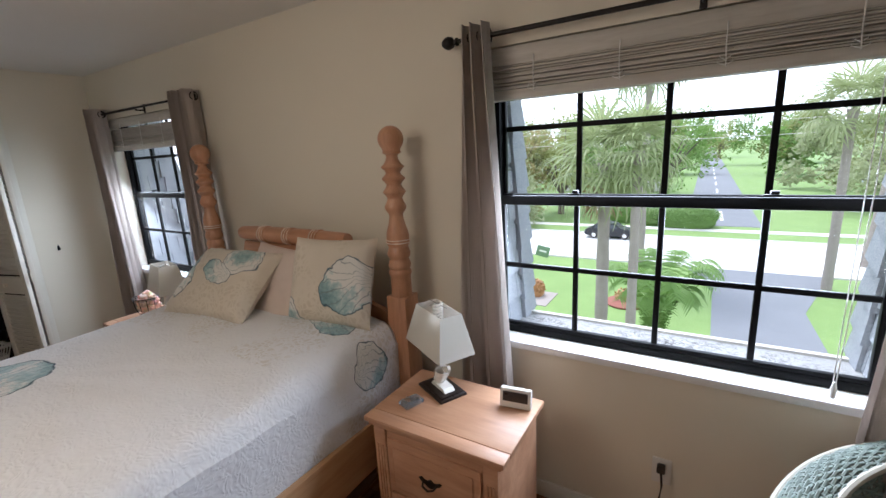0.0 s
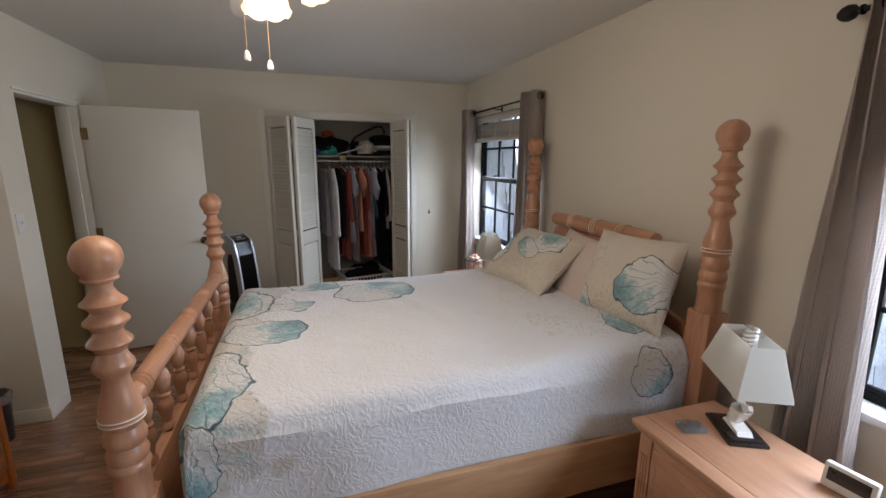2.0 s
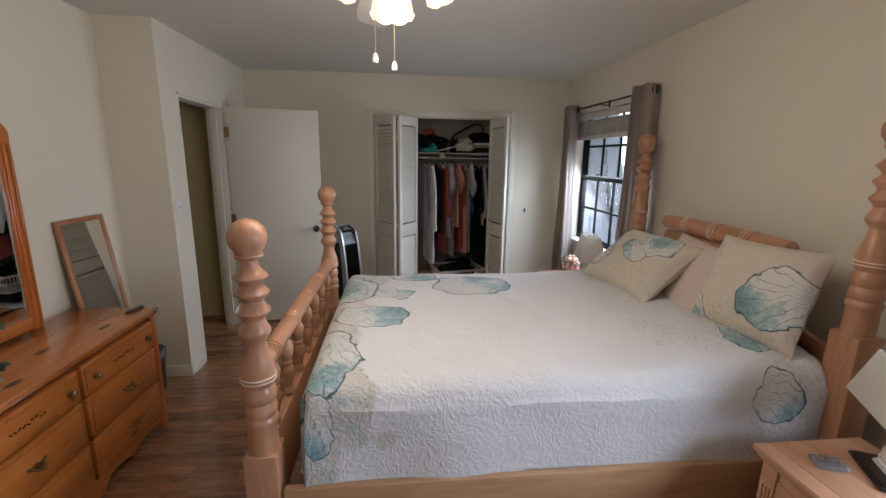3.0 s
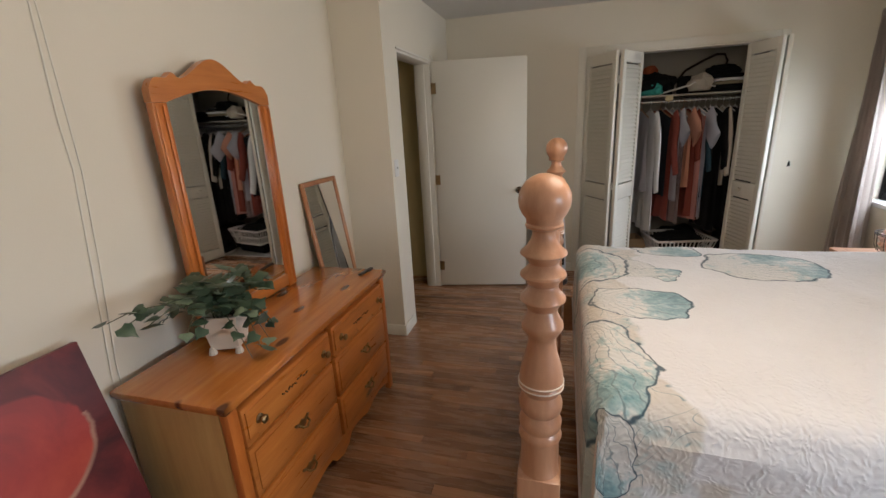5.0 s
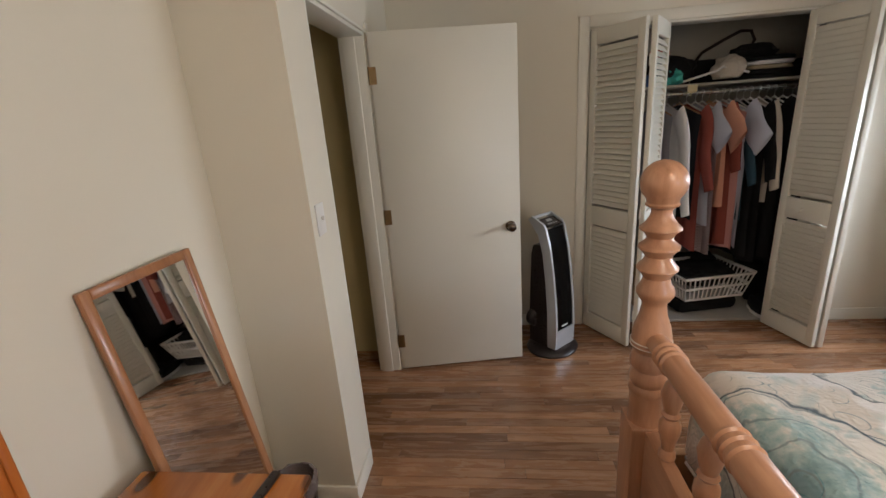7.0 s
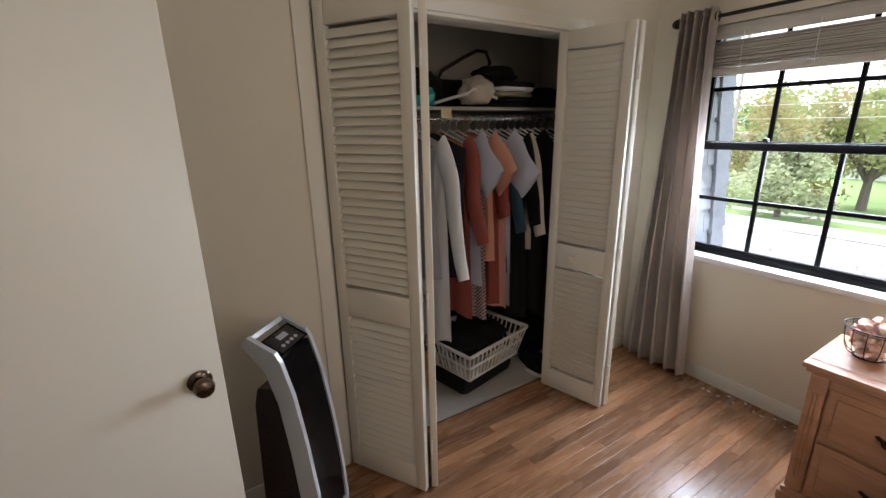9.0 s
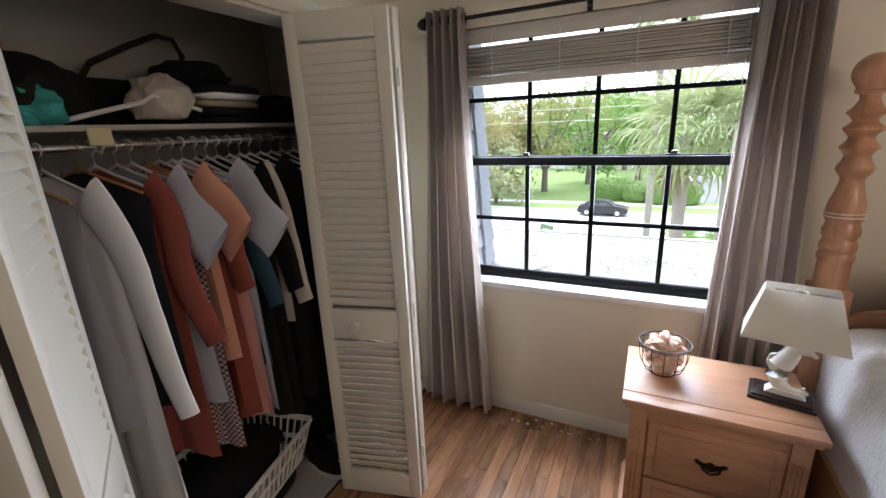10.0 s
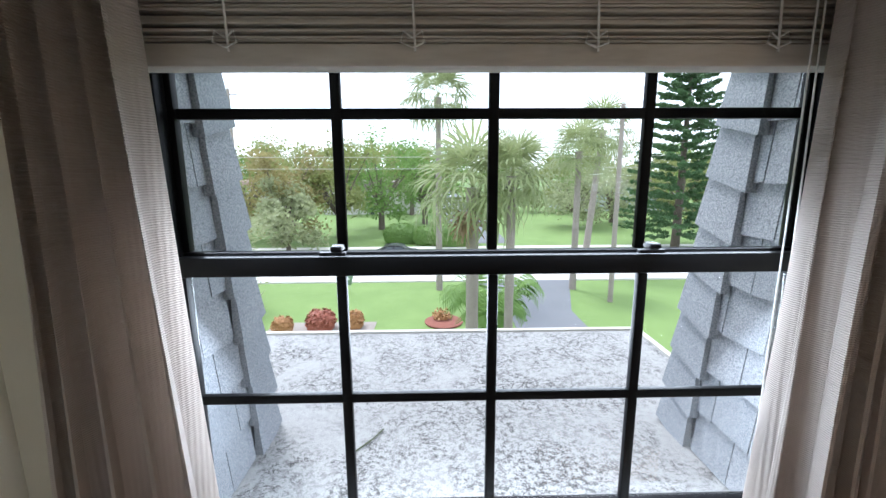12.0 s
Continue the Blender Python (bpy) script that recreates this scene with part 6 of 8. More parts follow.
WARDROBE = [
    (0.16, C_GREY, "grey shirt hanging at the end of the closet rod", 0.80, 0.0, M_HANGERW), (0.24, C_WHITE, "white long-sleeved shirt on a hanger", 0.40, 0.72, None), (0.325, C_CHAR, "dark patterned shirt on a hanger", 0.75, 0.0, M_HANGERW), (0.37, C_RUST, "rust red long shirt on a hanger", 0.52, 0.55, None), (0.43, C_GREY, "grey shirt with wide short sleeves", 0.72, 0.30, None), (0.475, C_STRIPE, "plaid shirt among the hanging clothes", 0.50, 0.0, None), (0.52, C_SALMON, "salmon shirt with short sleeves", 0.84, 0.30, M_HANGERW), (0.565, C_RUST, "rust coloured shirt on a hanger", 0.55, 0.42, None), (0.61, C_PINK, "pink shirt among the hanging clothes", 0.52, 0.0, None), (0.65, C_BLUE, "pale blue shirt on a white hanger", 0.54, 0.34, None), (0.70, C_TEAL, "slate blue shirt on a hanger", 0.75, 0.52, None), (0.745, C_BLACK, "black top on a white hanger", 0.48, 0.0, None), (0.79, C_BLACK, "black long-sleeved top on a hanger", 0.42, 0.5, None), (0.845, C_CREAM, "cream long-sleeved cardigan on a white hanger", 0.85, 0.56, None), (0.895, C_BLACK, "black top on a hanger", 0.44, 0.3, None), (0.945, C_CHAR, "charcoal shirt on a hanger", 0.6, 0.5, None), (1.0, C_BLACK, "black dress on a hanger", 0.36, 0.0, None), (1.06, C_BLACK, "black top with grey sleeves on a hanger", 0.7, 0.56, None), (1.12, C_BLACK, "black coat on a hanger", 0.38, 0.5, None), (1.19, C_BLACK, "black trousers on a hanger", 0.40, 0.0, None), (1.27, C_CHAR, "charcoal coat hanging deep in the closet", 0.4, 0.5, None), (1.36, C_BLACK, "black dress deep in the closet", 0.3, 0.0, None)]
for k, (y, mt, lb, zb, slv, hg) in enumerate(WARDROBE):
    garment(y + 0.05, mt, lb, zb, slv, k + 3, 0.225 if slv < 0.4 else 0.210, 13 if y < 0.68 else 5, hg, C_GREY if "grey sleeves" in lb else None)


def lump(name, label, cat, mat_, loc, size, seed, rz=0, amp=0.28):
    """A soft heap of cloth with folds."""
    t = thing(name, label, cat, loc, rz)
    bm = bmesh.new()
    r = bmesh.ops.create_icosphere(bm, subdivisions=4, radius=1)
    for v in r["verts"]:
        k = 1 + amp * noise.noise(v.co * 1.7 + Vector((seed, 0, 0))) + 0.12 * noise.noise(v.co * 4.5 + Vector((seed, 5, 0)))
        c = v.co * k
        v.co = Vector((c.x * size[0] / 2, c.y * size[1] / 2, max(c.z, -0.62) * size[2] / 1.62 + size[2] * 0.62 / 1.62))
    part("cloth", bm, mat_, t)
    return t


def folded(label, mat_, loc, size, n_, seed, rz=0):
    """A small stack of folded garments with rounded folds."""
    t = thing("folded_clothes", label, "clothes", loc, rz)
    rnd = random.Random(seed)
    h = size[2] / n_
    for k in range(n_):
        bm = bmesh.new()
        ox, oy, sd = rnd.uniform(-0.015, 0.015), rnd.uniform(-0.02, 0.02), rnd.uniform(0, 40)
        r = bmesh.ops.create_icosphere(bm, subdivisions=4, radius=1)
        for v in r["verts"]:
            c = v.co
            sx, sy, sz = (math.copysign(abs(q) ** 0.45, q) for q in c)
            w = 1 + 0.10 * noise.noise(c * 1.6 + Vector((sd, 0, 0)))
            sag = 0.10 * h * noise.noise((c.x * 3 + sd, c.y * 3, k)) - 0.25 * h * (c.x * c.x + c.y * c.y) * (k == n_ - 1)
            v.co = Vector((sx * size[0] / 2 * w + ox, sy * size[1] / 2 * w + oy, (k + 0.5) * h + sz * h * 0.56 + sag))
        part("garment", bm, mat_[k % len(mat_)], t)
    return t


C_TEALB, C_ORANGE, C_BEIGE, C_BLUEB = cloth("turquoise_cotton", (0.05, 0.30, 0.26)), cloth("orange_cotton", (0.40, 0.10, 0.04)), cloth("beige_cotton", (0.30, 0.25, 0.17)), cloth("blue_cotton", (0.03, 0.07, 0.18))
SZ = 1.678
lump("clothes_heap", "heap of black clothes on the closet shelf", "clothes", C_BLACK, (-5.60, 0.30, SZ), (0.38, 0.44, 0.22), 2)
lump("clothes_heap", "crumpled turquoise top on the closet shelf", "clothes", C_TEALB, (-5.475, 0.30, SZ), (0.20, 0.20, 0.12), 5)
lump("clothes_heap", "orange crumpled cloth at the back of the closet shelf", "clothes", C_ORANGE, (-5.66, 0.30, SZ + 0.195), (0.14, 0.13, 0.09), 9)
lump("clothes_heap", "blue cloth under the heap on the closet shelf", "clothes", C_BLUEB, (-5.47, 0.15, SZ), (0.12, 0.12, 0.08), 12)
folded("beige and white folded clothes stacked on the closet shelf", [C_BLACK, C_BLACK, C_BEIGE, C_WHITE], (-5.54, 0.95, SZ), (0.26, 0.30, 0.15), 5, 3, 8)
lump("clothes_heap", "white bundled top on the closet shelf", "clothes", C_CREAM, (-5.50, 0.70, SZ + 0.02), (0.18, 0.20, 0.15), 15)
lump("clothes_heap", "black sweater heaped on the folded clothes", "clothes", C_BLACK, (-5.58, 0.90, SZ + 0.152), (0.22, 0.28, 0.09), 18)
lump("clothes_heap", "dark clothes piled at the shelf end", "clothes", C_BLACK, (-5.58, 1.28, SZ), (0.34, 0.36, 0.12), 22)
bag = thing("handbag", "black handbag with a tall looped strap on the closet shelf", "bag", (-5.72, 0.72, SZ))
bm = bmesh.new()
box(bm, -0.05, 0.05, -0.16, 0.16, 0, 0.17, 0.03)
part("body", bm, C_BLACK, bag)
bm = bmesh.new()
tube(bm, [(0.0, -0.15, 0.15), (0.0, -0.10, 0.22), (0.01, 0.05, 0.30), (0.01, 0.15, 0.345), (0.01, 0.22, 0.34), (0.01, 0.25, 0.28), (0, 0.22, 0.20), (0, 0.155, 0.14)], 0.011, 8)
part("strap", bm, cloth("dark_leather", (0.02, 0.012, 0.01)), bag, "dark leather strap")
hg = thing("loose_hanger", "white plastic hanger lying on the closet shelf edge", "hanger", (-5.43, 0.58, SZ + 0.02))
bm = bmesh.new()
tube(bm, [(-0.03, -0.22, -0.012), (-0.02, -0.10, 0.02), (0.0, 0.02, 0.05), (0.0, 0.06, 0.075), (0.0, 0.12, 0.06), (-0.02, 0.24, 0.03)], 0.008, 8)
part("bar", bm, M_HANGER, hg)


def laundry_basket():
    b = thing("laundry_basket", "cream plastic laundry basket with slotted sides, full of dark clothes", "basket", (-5.415, 0.635, 0.125), 12)
    lw, ld, bw, bd, h = 0.215, 0.275, 0.170, 0.228, 0.205

    def at(u, f, side):
        w, d = bw + (lw - bw) * f, bd + (ld - bd) * f
        return {0: (-w + 2 * w * u, -d), 1: (w, -d + 2 * d * u), 2: (w - 2 * w * u, d), 3: (-w, d - 2 * d * u)}[side]

    part("base", boxes((-bw, bw, -bd, bd, 0, 0.006), bevel=0.002), M_PLASTIC, b)
    for f0, f1 in ((0.0, 0.10), (0.46, 0.56), (0.90, 1.0)):
        bm = bmesh.new()
        for s in range(4):
            vs = []
            for f in (f0, f1):
                for u in (0, 1):
                    x, y = at(u, f, s)
                    vs.append((x, y, f * h))
            nx, ny = {0: (0, -1), 1: (1, 0), 2: (0, 1), 3: (-1, 0)}[s]
            t = 0.004 if f1 < 1 else 0.012
            o = [bm.verts.new(Vector(v)) for v in vs] + [bm.verts.new(Vector(v) + Vector((nx * t, ny * t, 0))) for v in vs]
            for q in ((0, 1, 3, 2), (4, 6, 7, 5), (0, 4, 5, 1), (2, 3, 7, 6), (0, 2, 6, 4), (1, 5, 7, 3)):
                bm.faces.new([o[k] for k in q])
        bmesh.ops.recalc_face_normals(bm, faces=bm.faces)
        part("band" if f1 < 1 else "rim", bm, M_PLASTIC, b)
    for s in range(4):
        n_ = 11 if s in (0, 2) else 14
        for k in range(n_ + 1):
            bm = bmesh.new()
            u = k / n_
            p, q = at(u, 0.0, s), at(u, 1.0, s)
            tube(bm, [(p[0], p[1], 0.004), (q[0], q[1], h - 0.004)], 0.0052, 6)
            part("rib", bm, M_PLASTIC, b)
    return b


laundry_basket()
bg = thing("duffel_bag", "black duffel bag on the closet floor under the basket", "bag", (-5.42, 0.62, 0.006), 12)
bm = bmesh.new()
box(bm, -0.16, 0.16, -0.24, 0.24, 0, 0.118, 0.045)
part("body", bm, C_BLACK, bg)
lump("clothes_heap", "dark laundry heaped inside the basket", "clothes", C_BLACK, (-5.415, 0.635, 0.21), (0.35, 0.45, 0.16), 31, 12, 0.15)
lump("clothes_heap", "black bag and clothes piled on the closet floor under the coats", "clothes", C_BLACK, (-5.55, 1.22, 0.006), (0.40, 0.50, 0.42), 44)
lump("clothes_heap", "dark clothes pushed to the back of the closet floor", "clothes", C_BLACK, (-5.70, 0.72, 0.006), (0.22, 0.60, 0.34), 47)


def shoe(loc, rz, mat_):
    s = thing("shoe", "black canvas shoe with a white rubber sole on the closet floor", "shoe", loc, rz, group="shoes in the closet")
    o = [(0.030 * math.sin(a) * (1.15 if math.cos(a) > 0 else 0.9), 0.13 * math.cos(a)) for a in [2 * math.pi * k / 24 for k in range(24)]]
    bm = bmesh.new()
    vs = [[bm.verts.new((x * f * 1.25, y * f, z)) for x, y in o] for f, z in ((0.98, 0), (1.0, 0.012), (0.97, 0.024))]
    for p, q in zip(vs, vs[1:]):
        for k in range(24):
            bm.faces.new((p[k], p[(k + 1) % 24], q[(k + 1) % 24], q[k]))
    bm.faces.new(vs[0][::-1])
    bm.faces.new(vs[-1])
    part("sole", bm, M_PLASTIC, s, "white rubber sole")
    bm = bmesh.new()
    rings = []
    for f, z, cut in ((0.95, 0.0245, 0), (0.96, 0.04, 0), (0.86, 0.06, 0.02), (0.66, 0.078, 0.05), (0.5, 0.09, 0.07)):
        rings.append([bm.verts.new((x * f * 1.2, min(y * f, 0.12 - cut) - cut * 0.5, z + (0.012 if y < -0.03 and z > 0.05 else 0))) for x, y in o])
    for p, q in zip(rings, rings[1:]):
        for k in range(24):
            bm.faces.new((p[k], p[(k + 1) % 24], q[(k + 1) % 24], q[k]))
    bm.faces.new(rings[-1])
    part("upper", bm, mat_, s)
    return s


shoe((-5.25, 0.985, 0.006), -95, C_BLACK)
shoe((-5.27, 1.065, 0.006), -88, C_BLACK)
cb = thing("cardboard_box", "small open brown cardboard box on the closet floor", "box", (-5.55, 0.22, 0.006), 10)
M_CARD = mottled("cardboard", (0.30, 0.20, 0.11), (0.38, 0.26, 0.15), 0.85, 8, 120)
part("body", boxes((-0.12, 0.12, -0.1, -0.094, 0, 0.26), (-0.12, 0.12, 0.094, 0.1, 0, 0.26), (-0.12, -0.114, -0.094, 0.094, 0, 0.26), (0.114, 0.12, -0.094, 0.094, 0, 0.26), (-0.114, 0.114, -0.094, 0.094, 0, 0.004)), M_CARD, cb, smooth=False)
bm = bmesh.new()
box(bm, 0.0, 0.004, -0.094, 0.094, 0, 0.11, 0, Matrix.Translation((0.12, 0, 0.262)) @ pose(0, 0, 0, 0, 125, 0))
part("flap", bm, M_CARD, cb, smooth=False)

# ---- wicker chair by the large window ----
M_WICKER = mottled("sage_wicker", (0.15, 0.19, 0.165), (0.33, 0.38, 0.34), 0.6, 30, 140, 0.3, 0.001)
M_CANE = mottled("cream_cane", (0.42, 0.38, 0.31), (0.55, 0.51, 0.43), 0.5, 20, 120, 0.3, 0.001)
ch = thing("wicker_chair", "sage green woven wicker tub chair with rolled arms beside the window", "chair", (0.22, 1.25, 0))
CR = 0.40
A0, A1 = -75, 205


def rim(a, r, z):
    return (r * math.cos(radians(a)), r * math.sin(radians(a)), z)


def rim_height(a):
    return 0.56 + 0.24 * max(0.0, math.sin(radians((a - A0) / (A1 - A0) * 180))) ** 1.3


for k in range(4):
    a = 45 + 90 * k
    bm = bmesh.new()
    tube(bm, [rim(a, 0.34, 0.0), rim(a, 0.34, 0.36)], 0.02, 10)
    part("leg", bm, M_CANE, ch)
bm = bmesh.new()
lathe(bm, [(0, 0.33), (0.36, 0.33), (0.39, 0.36), (0.39, 0.39), (0.35, 0.42), (0, 0.43)], 28)
part("seat", bm, M_WICKER, ch)
ANG = [A0 + (A1 - A0) * q / 96 for q in range(97)]
for q, dz in ((0.0, 0.0), (0.125, -0.045)):
    bm = bmesh.new()
    tube(bm, [rim(a, CR + q, rim_height(a) + dz) for a in ANG], 0.011, 8)
    part("edge_cane", bm, M_CANE, ch, "cream cane edge of the rolled arm")
# rolled woven arm between the two canes
bm = bmesh.new()
for i, a in enumerate(ANG):
    tube(bm, [rim(a, CR + 0.125 * f, rim_height(a) - 0.045 * f + 0.030 * math.sin(math.pi * f)) for f in (0.04, 0.25, 0.5, 0.75, 0.96)], 0.0042, 5)
for j in range(11):
    f = (j + 0.7) / 11.6
    tube(bm, [rim(a, CR + 0.125 * f, rim_height(a) - 0.045 * f + 0.030 * math.sin(math.pi * f) + 0.0045 * (1 if (i + j) % 2 else -1)) for i, a in enumerate(ANG)], 0.0048, 5)
tagged(part("woven_arm", bm, M_WICKER, ch), kind="stuff")
bm = bmesh.new()
for a in ANG:
    tube(bm, [rim(a, 0.38, 0.36), rim(a, CR + 0.118, rim_height(a) - 0.05)], 0.004, 5)
for j in range(24):
    f = (j + 0.5) / 24
    tube(bm, [rim(a, 0.38 + (CR + 0.118 - 0.38) * f + 0.006 * (1 if (i + j) % 2 else -1), 0.37 + (rim_height(a) - 0.43) * f) for i, a in enumerate(ANG)], 0.0062, 5)
tagged(part("woven_back", bm, M_WICKER, ch), kind="stuff")


# ---- outside: roof, dormer cheeks, garden, street ----
GZ = -7.0
M_GRASS = mottled("lawn_grass", (0.10, 0.165, 0.04), (0.19, 0.275, 0.08), 0.9, 0.5, 9, 0.6, 0.05)
M_ASPH = mottled("pale_asphalt", (0.12, 0.125, 0.135), (0.17, 0.175, 0.185), 0.9, 0.4, 30, 0.4, 0.01)
M_ROAD = mottled("bleached_road", (0.46, 0.45, 0.42), (0.55, 0.54, 0.51), 0.9, 0.3, 25, 0.3, 0.01)
M_CONC = mottled("concrete", (0.48, 0.46, 0.42), (0.56, 0.54, 0.50), 0.9, 1.0, 30, 0.3, 0.005)
M_STUCCO = mottled("pale_stucco", (0.52, 0.50, 0.46), (0.60, 0.58, 0.54), 0.9, 1.0, 60, 0.4, 0.004)
M_ROOFT = mottled("grey_roof_tiles", (0.22, 0.19, 0.17), (0.30, 0.26, 0.23), 0.9, 2, 30, 0.4, 0.01)
M_DARKWIN = mottled("far_window_glass", (0.04, 0.05, 0.06), (0.08, 0.09, 0.10), 0.15, 2, 20)


def gravel():
    m, n, l, b = shader("white_roof_gravel", 0.95)
    v = coords(n, l)
    a, c, d = noise_tex(n, l, v, 170, 4, 0.8), noise_tex(n, l, v, 3.4, 5, 0.75, 0.8), noise_tex(n, l, v, 30, 4, 0.7)
    e = noise_tex(n, l, v, 58, 5, 0.8)
    patch = ramp(n, l, c, [(0.40, (0.12, 0.12, 0.12)), (0.60, (1.0, 1.0, 1.0))])
    speck = ramp(n, l, calc(n, l, "ADD", calc(n, l, "MULTIPLY", e, 0.6), calc(n, l, "MULTIPLY", a, 0.4)), [(0.475, (1, 1, 1)), (0.505, (0, 0, 0))])
    col = mix(n, l, d, (0.32, 0.32, 0.315), (0.45, 0.445, 0.435))
    l.new(mix(n, l, calc(n, l, "MULTIPLY", calc(n, l, "MULTIPLY", patch, speck), 0.9), col, (0.045, 0.042, 0.04)), b.inputs["Base Color"])
    bump(n, l, b, a, 0.8, 0.01)
    return m


def shingle_mat():
    m, n, l, b = shader("grey_shingle", 0.95)
    oi = n.new("ShaderNodeObjectInfo")
    v = coords(n, l)
    g, big = noise_tex(n, l, v, 210, 2, 0.8), noise_tex(n, l, v, 12, 3)
    col = mix(n, l, ramp(n, l, g, [(0.35, (0, 0, 0)), (0.62, (1, 1, 1))]), (0.13, 0.14, 0.155), (0.44, 0.455, 0.48))
    col = mix(n, l, calc(n, l, "MULTIPLY", oi.outputs["Random"], 0.35), col, (0.22, 0.25, 0.28))
    l.new(mix(n, l, calc(n, l, "MULTIPLY", big, 0.25), col, (0.38, 0.39, 0.41)), b.inputs["Base Color"])
    bump(n, l, b, g, 0.7, 0.003)
    return m


M_GRAVEL, M_SHINGLE = gravel(), shingle_mat()
tagged(part("ground", boxes((-700, 700, 2.5, 1400, GZ - 0.5, GZ)), M_GRASS, None, smooth=False), kind="structure")
tagged(part("road", boxes((-500, 500, 33.4, 43.6, GZ, GZ + 0.02)), M_ROAD, None, smooth=False), kind="structure")
tagged(part("road_cross", boxes((-2.0, 4.6, 50.5, 640, GZ + 0.005, GZ + 0.025)), M_ASPH, None, smooth=False), kind="structure")
bm = bmesh.new()
for k in range(8):
    box(bm, 1.2, 1.5, 54 + k * 14, 61 + k * 14, GZ + 0.0255, GZ + 0.03)
tagged(part("road_line", bm, M_CONC, None, smooth=False), kind="structure")
bm = bmesh.new()
vs = [bm.verts.new((x, y, z)) for z in (GZ + 0.001, GZ + 0.018) for x, y in ((0.0, 8.0), (4.3, 8.0), (4.2, 26.0), (6.4, 33.4), (-1.2, 33.4), (0.3, 28.0))]
bm.faces.new(vs[:6][::-1])
bm.faces.new(vs[6:])
for k in range(6):
    bm.faces.new((vs[k], vs[(k + 1) % 6], vs[6 + (k + 1) % 6], vs[6 + k]))
tagged(part("driveway", bm, M_ASPH, None, smooth=False), kind="structure")
tagged(part("pavement", boxes((-240, 240, 47.2, 48.6, GZ, GZ + 0.04)), M_CONC, None, smooth=False), kind="structure")
tagged(part("kerb", boxes((-500, 500, 43.6, 43.8, GZ, GZ + 0.12), (-500, -1.3, 33.2, 33.4, GZ, GZ + 0.10), (6.5, 500, 33.2, 33.4, GZ, GZ + 0.10)), M_CONC, None, smooth=False), kind="structure")
tagged(part("gravel_roof", boxes((-14, -3.10, NY + TH, 3.36, 0.45, 0.70), (-3.10, 8, NY + TH, 2.38, 0.45, 0.70)), M_GRAVEL, None, smooth=False), kind="structure")
tagged(part("roof_edge", boxes((-14, -3.07, 3.361, 3.39, 0.42, 0.712), (-3.099, -3.07, 2.412, 3.36, 0.42, 0.712), (-3.099, 8, 2.381, 2.41, 0.42, 0.712)), M_CONC, None, smooth=False), kind="structure")
tagged(part("wall_below", boxes((-14, 8, NY + TH, 2.3, GZ, 0.45)), M_STUCCO, None, smooth=False), kind="structure")
bm = bmesh.new()
tube(bm, [(-4.55, 2.30, 0.704), (-4.50, 2.36, 0.708), (-4.47, 2.42, 0.706)], 0.003, 5)
part("twig", bm, M_STEM, tagged(new("fallen_twig"), "thin fallen twig lying on the gravel roof", "twig"))


def wedge(bm, o, low, high):
    """A shingle: outline in (y, z), thick at its lower two corners and thin at the upper two."""
    t = (low, low, high, high)
    a = [bm.verts.new((u, 0, v)) for u, v in o]
    b = [bm.verts.new((u, k, v)) for (u, v), k in zip(o, t)]
    bm.faces.new(a)
    bm.faces.new(b[::-1])
    for k in range(4):
        j = (k + 1) % 4
        bm.faces.new((a[j], a[k], b[k], b[j]))
    bmesh.ops.recalc_face_normals(bm, faces=bm.faces)


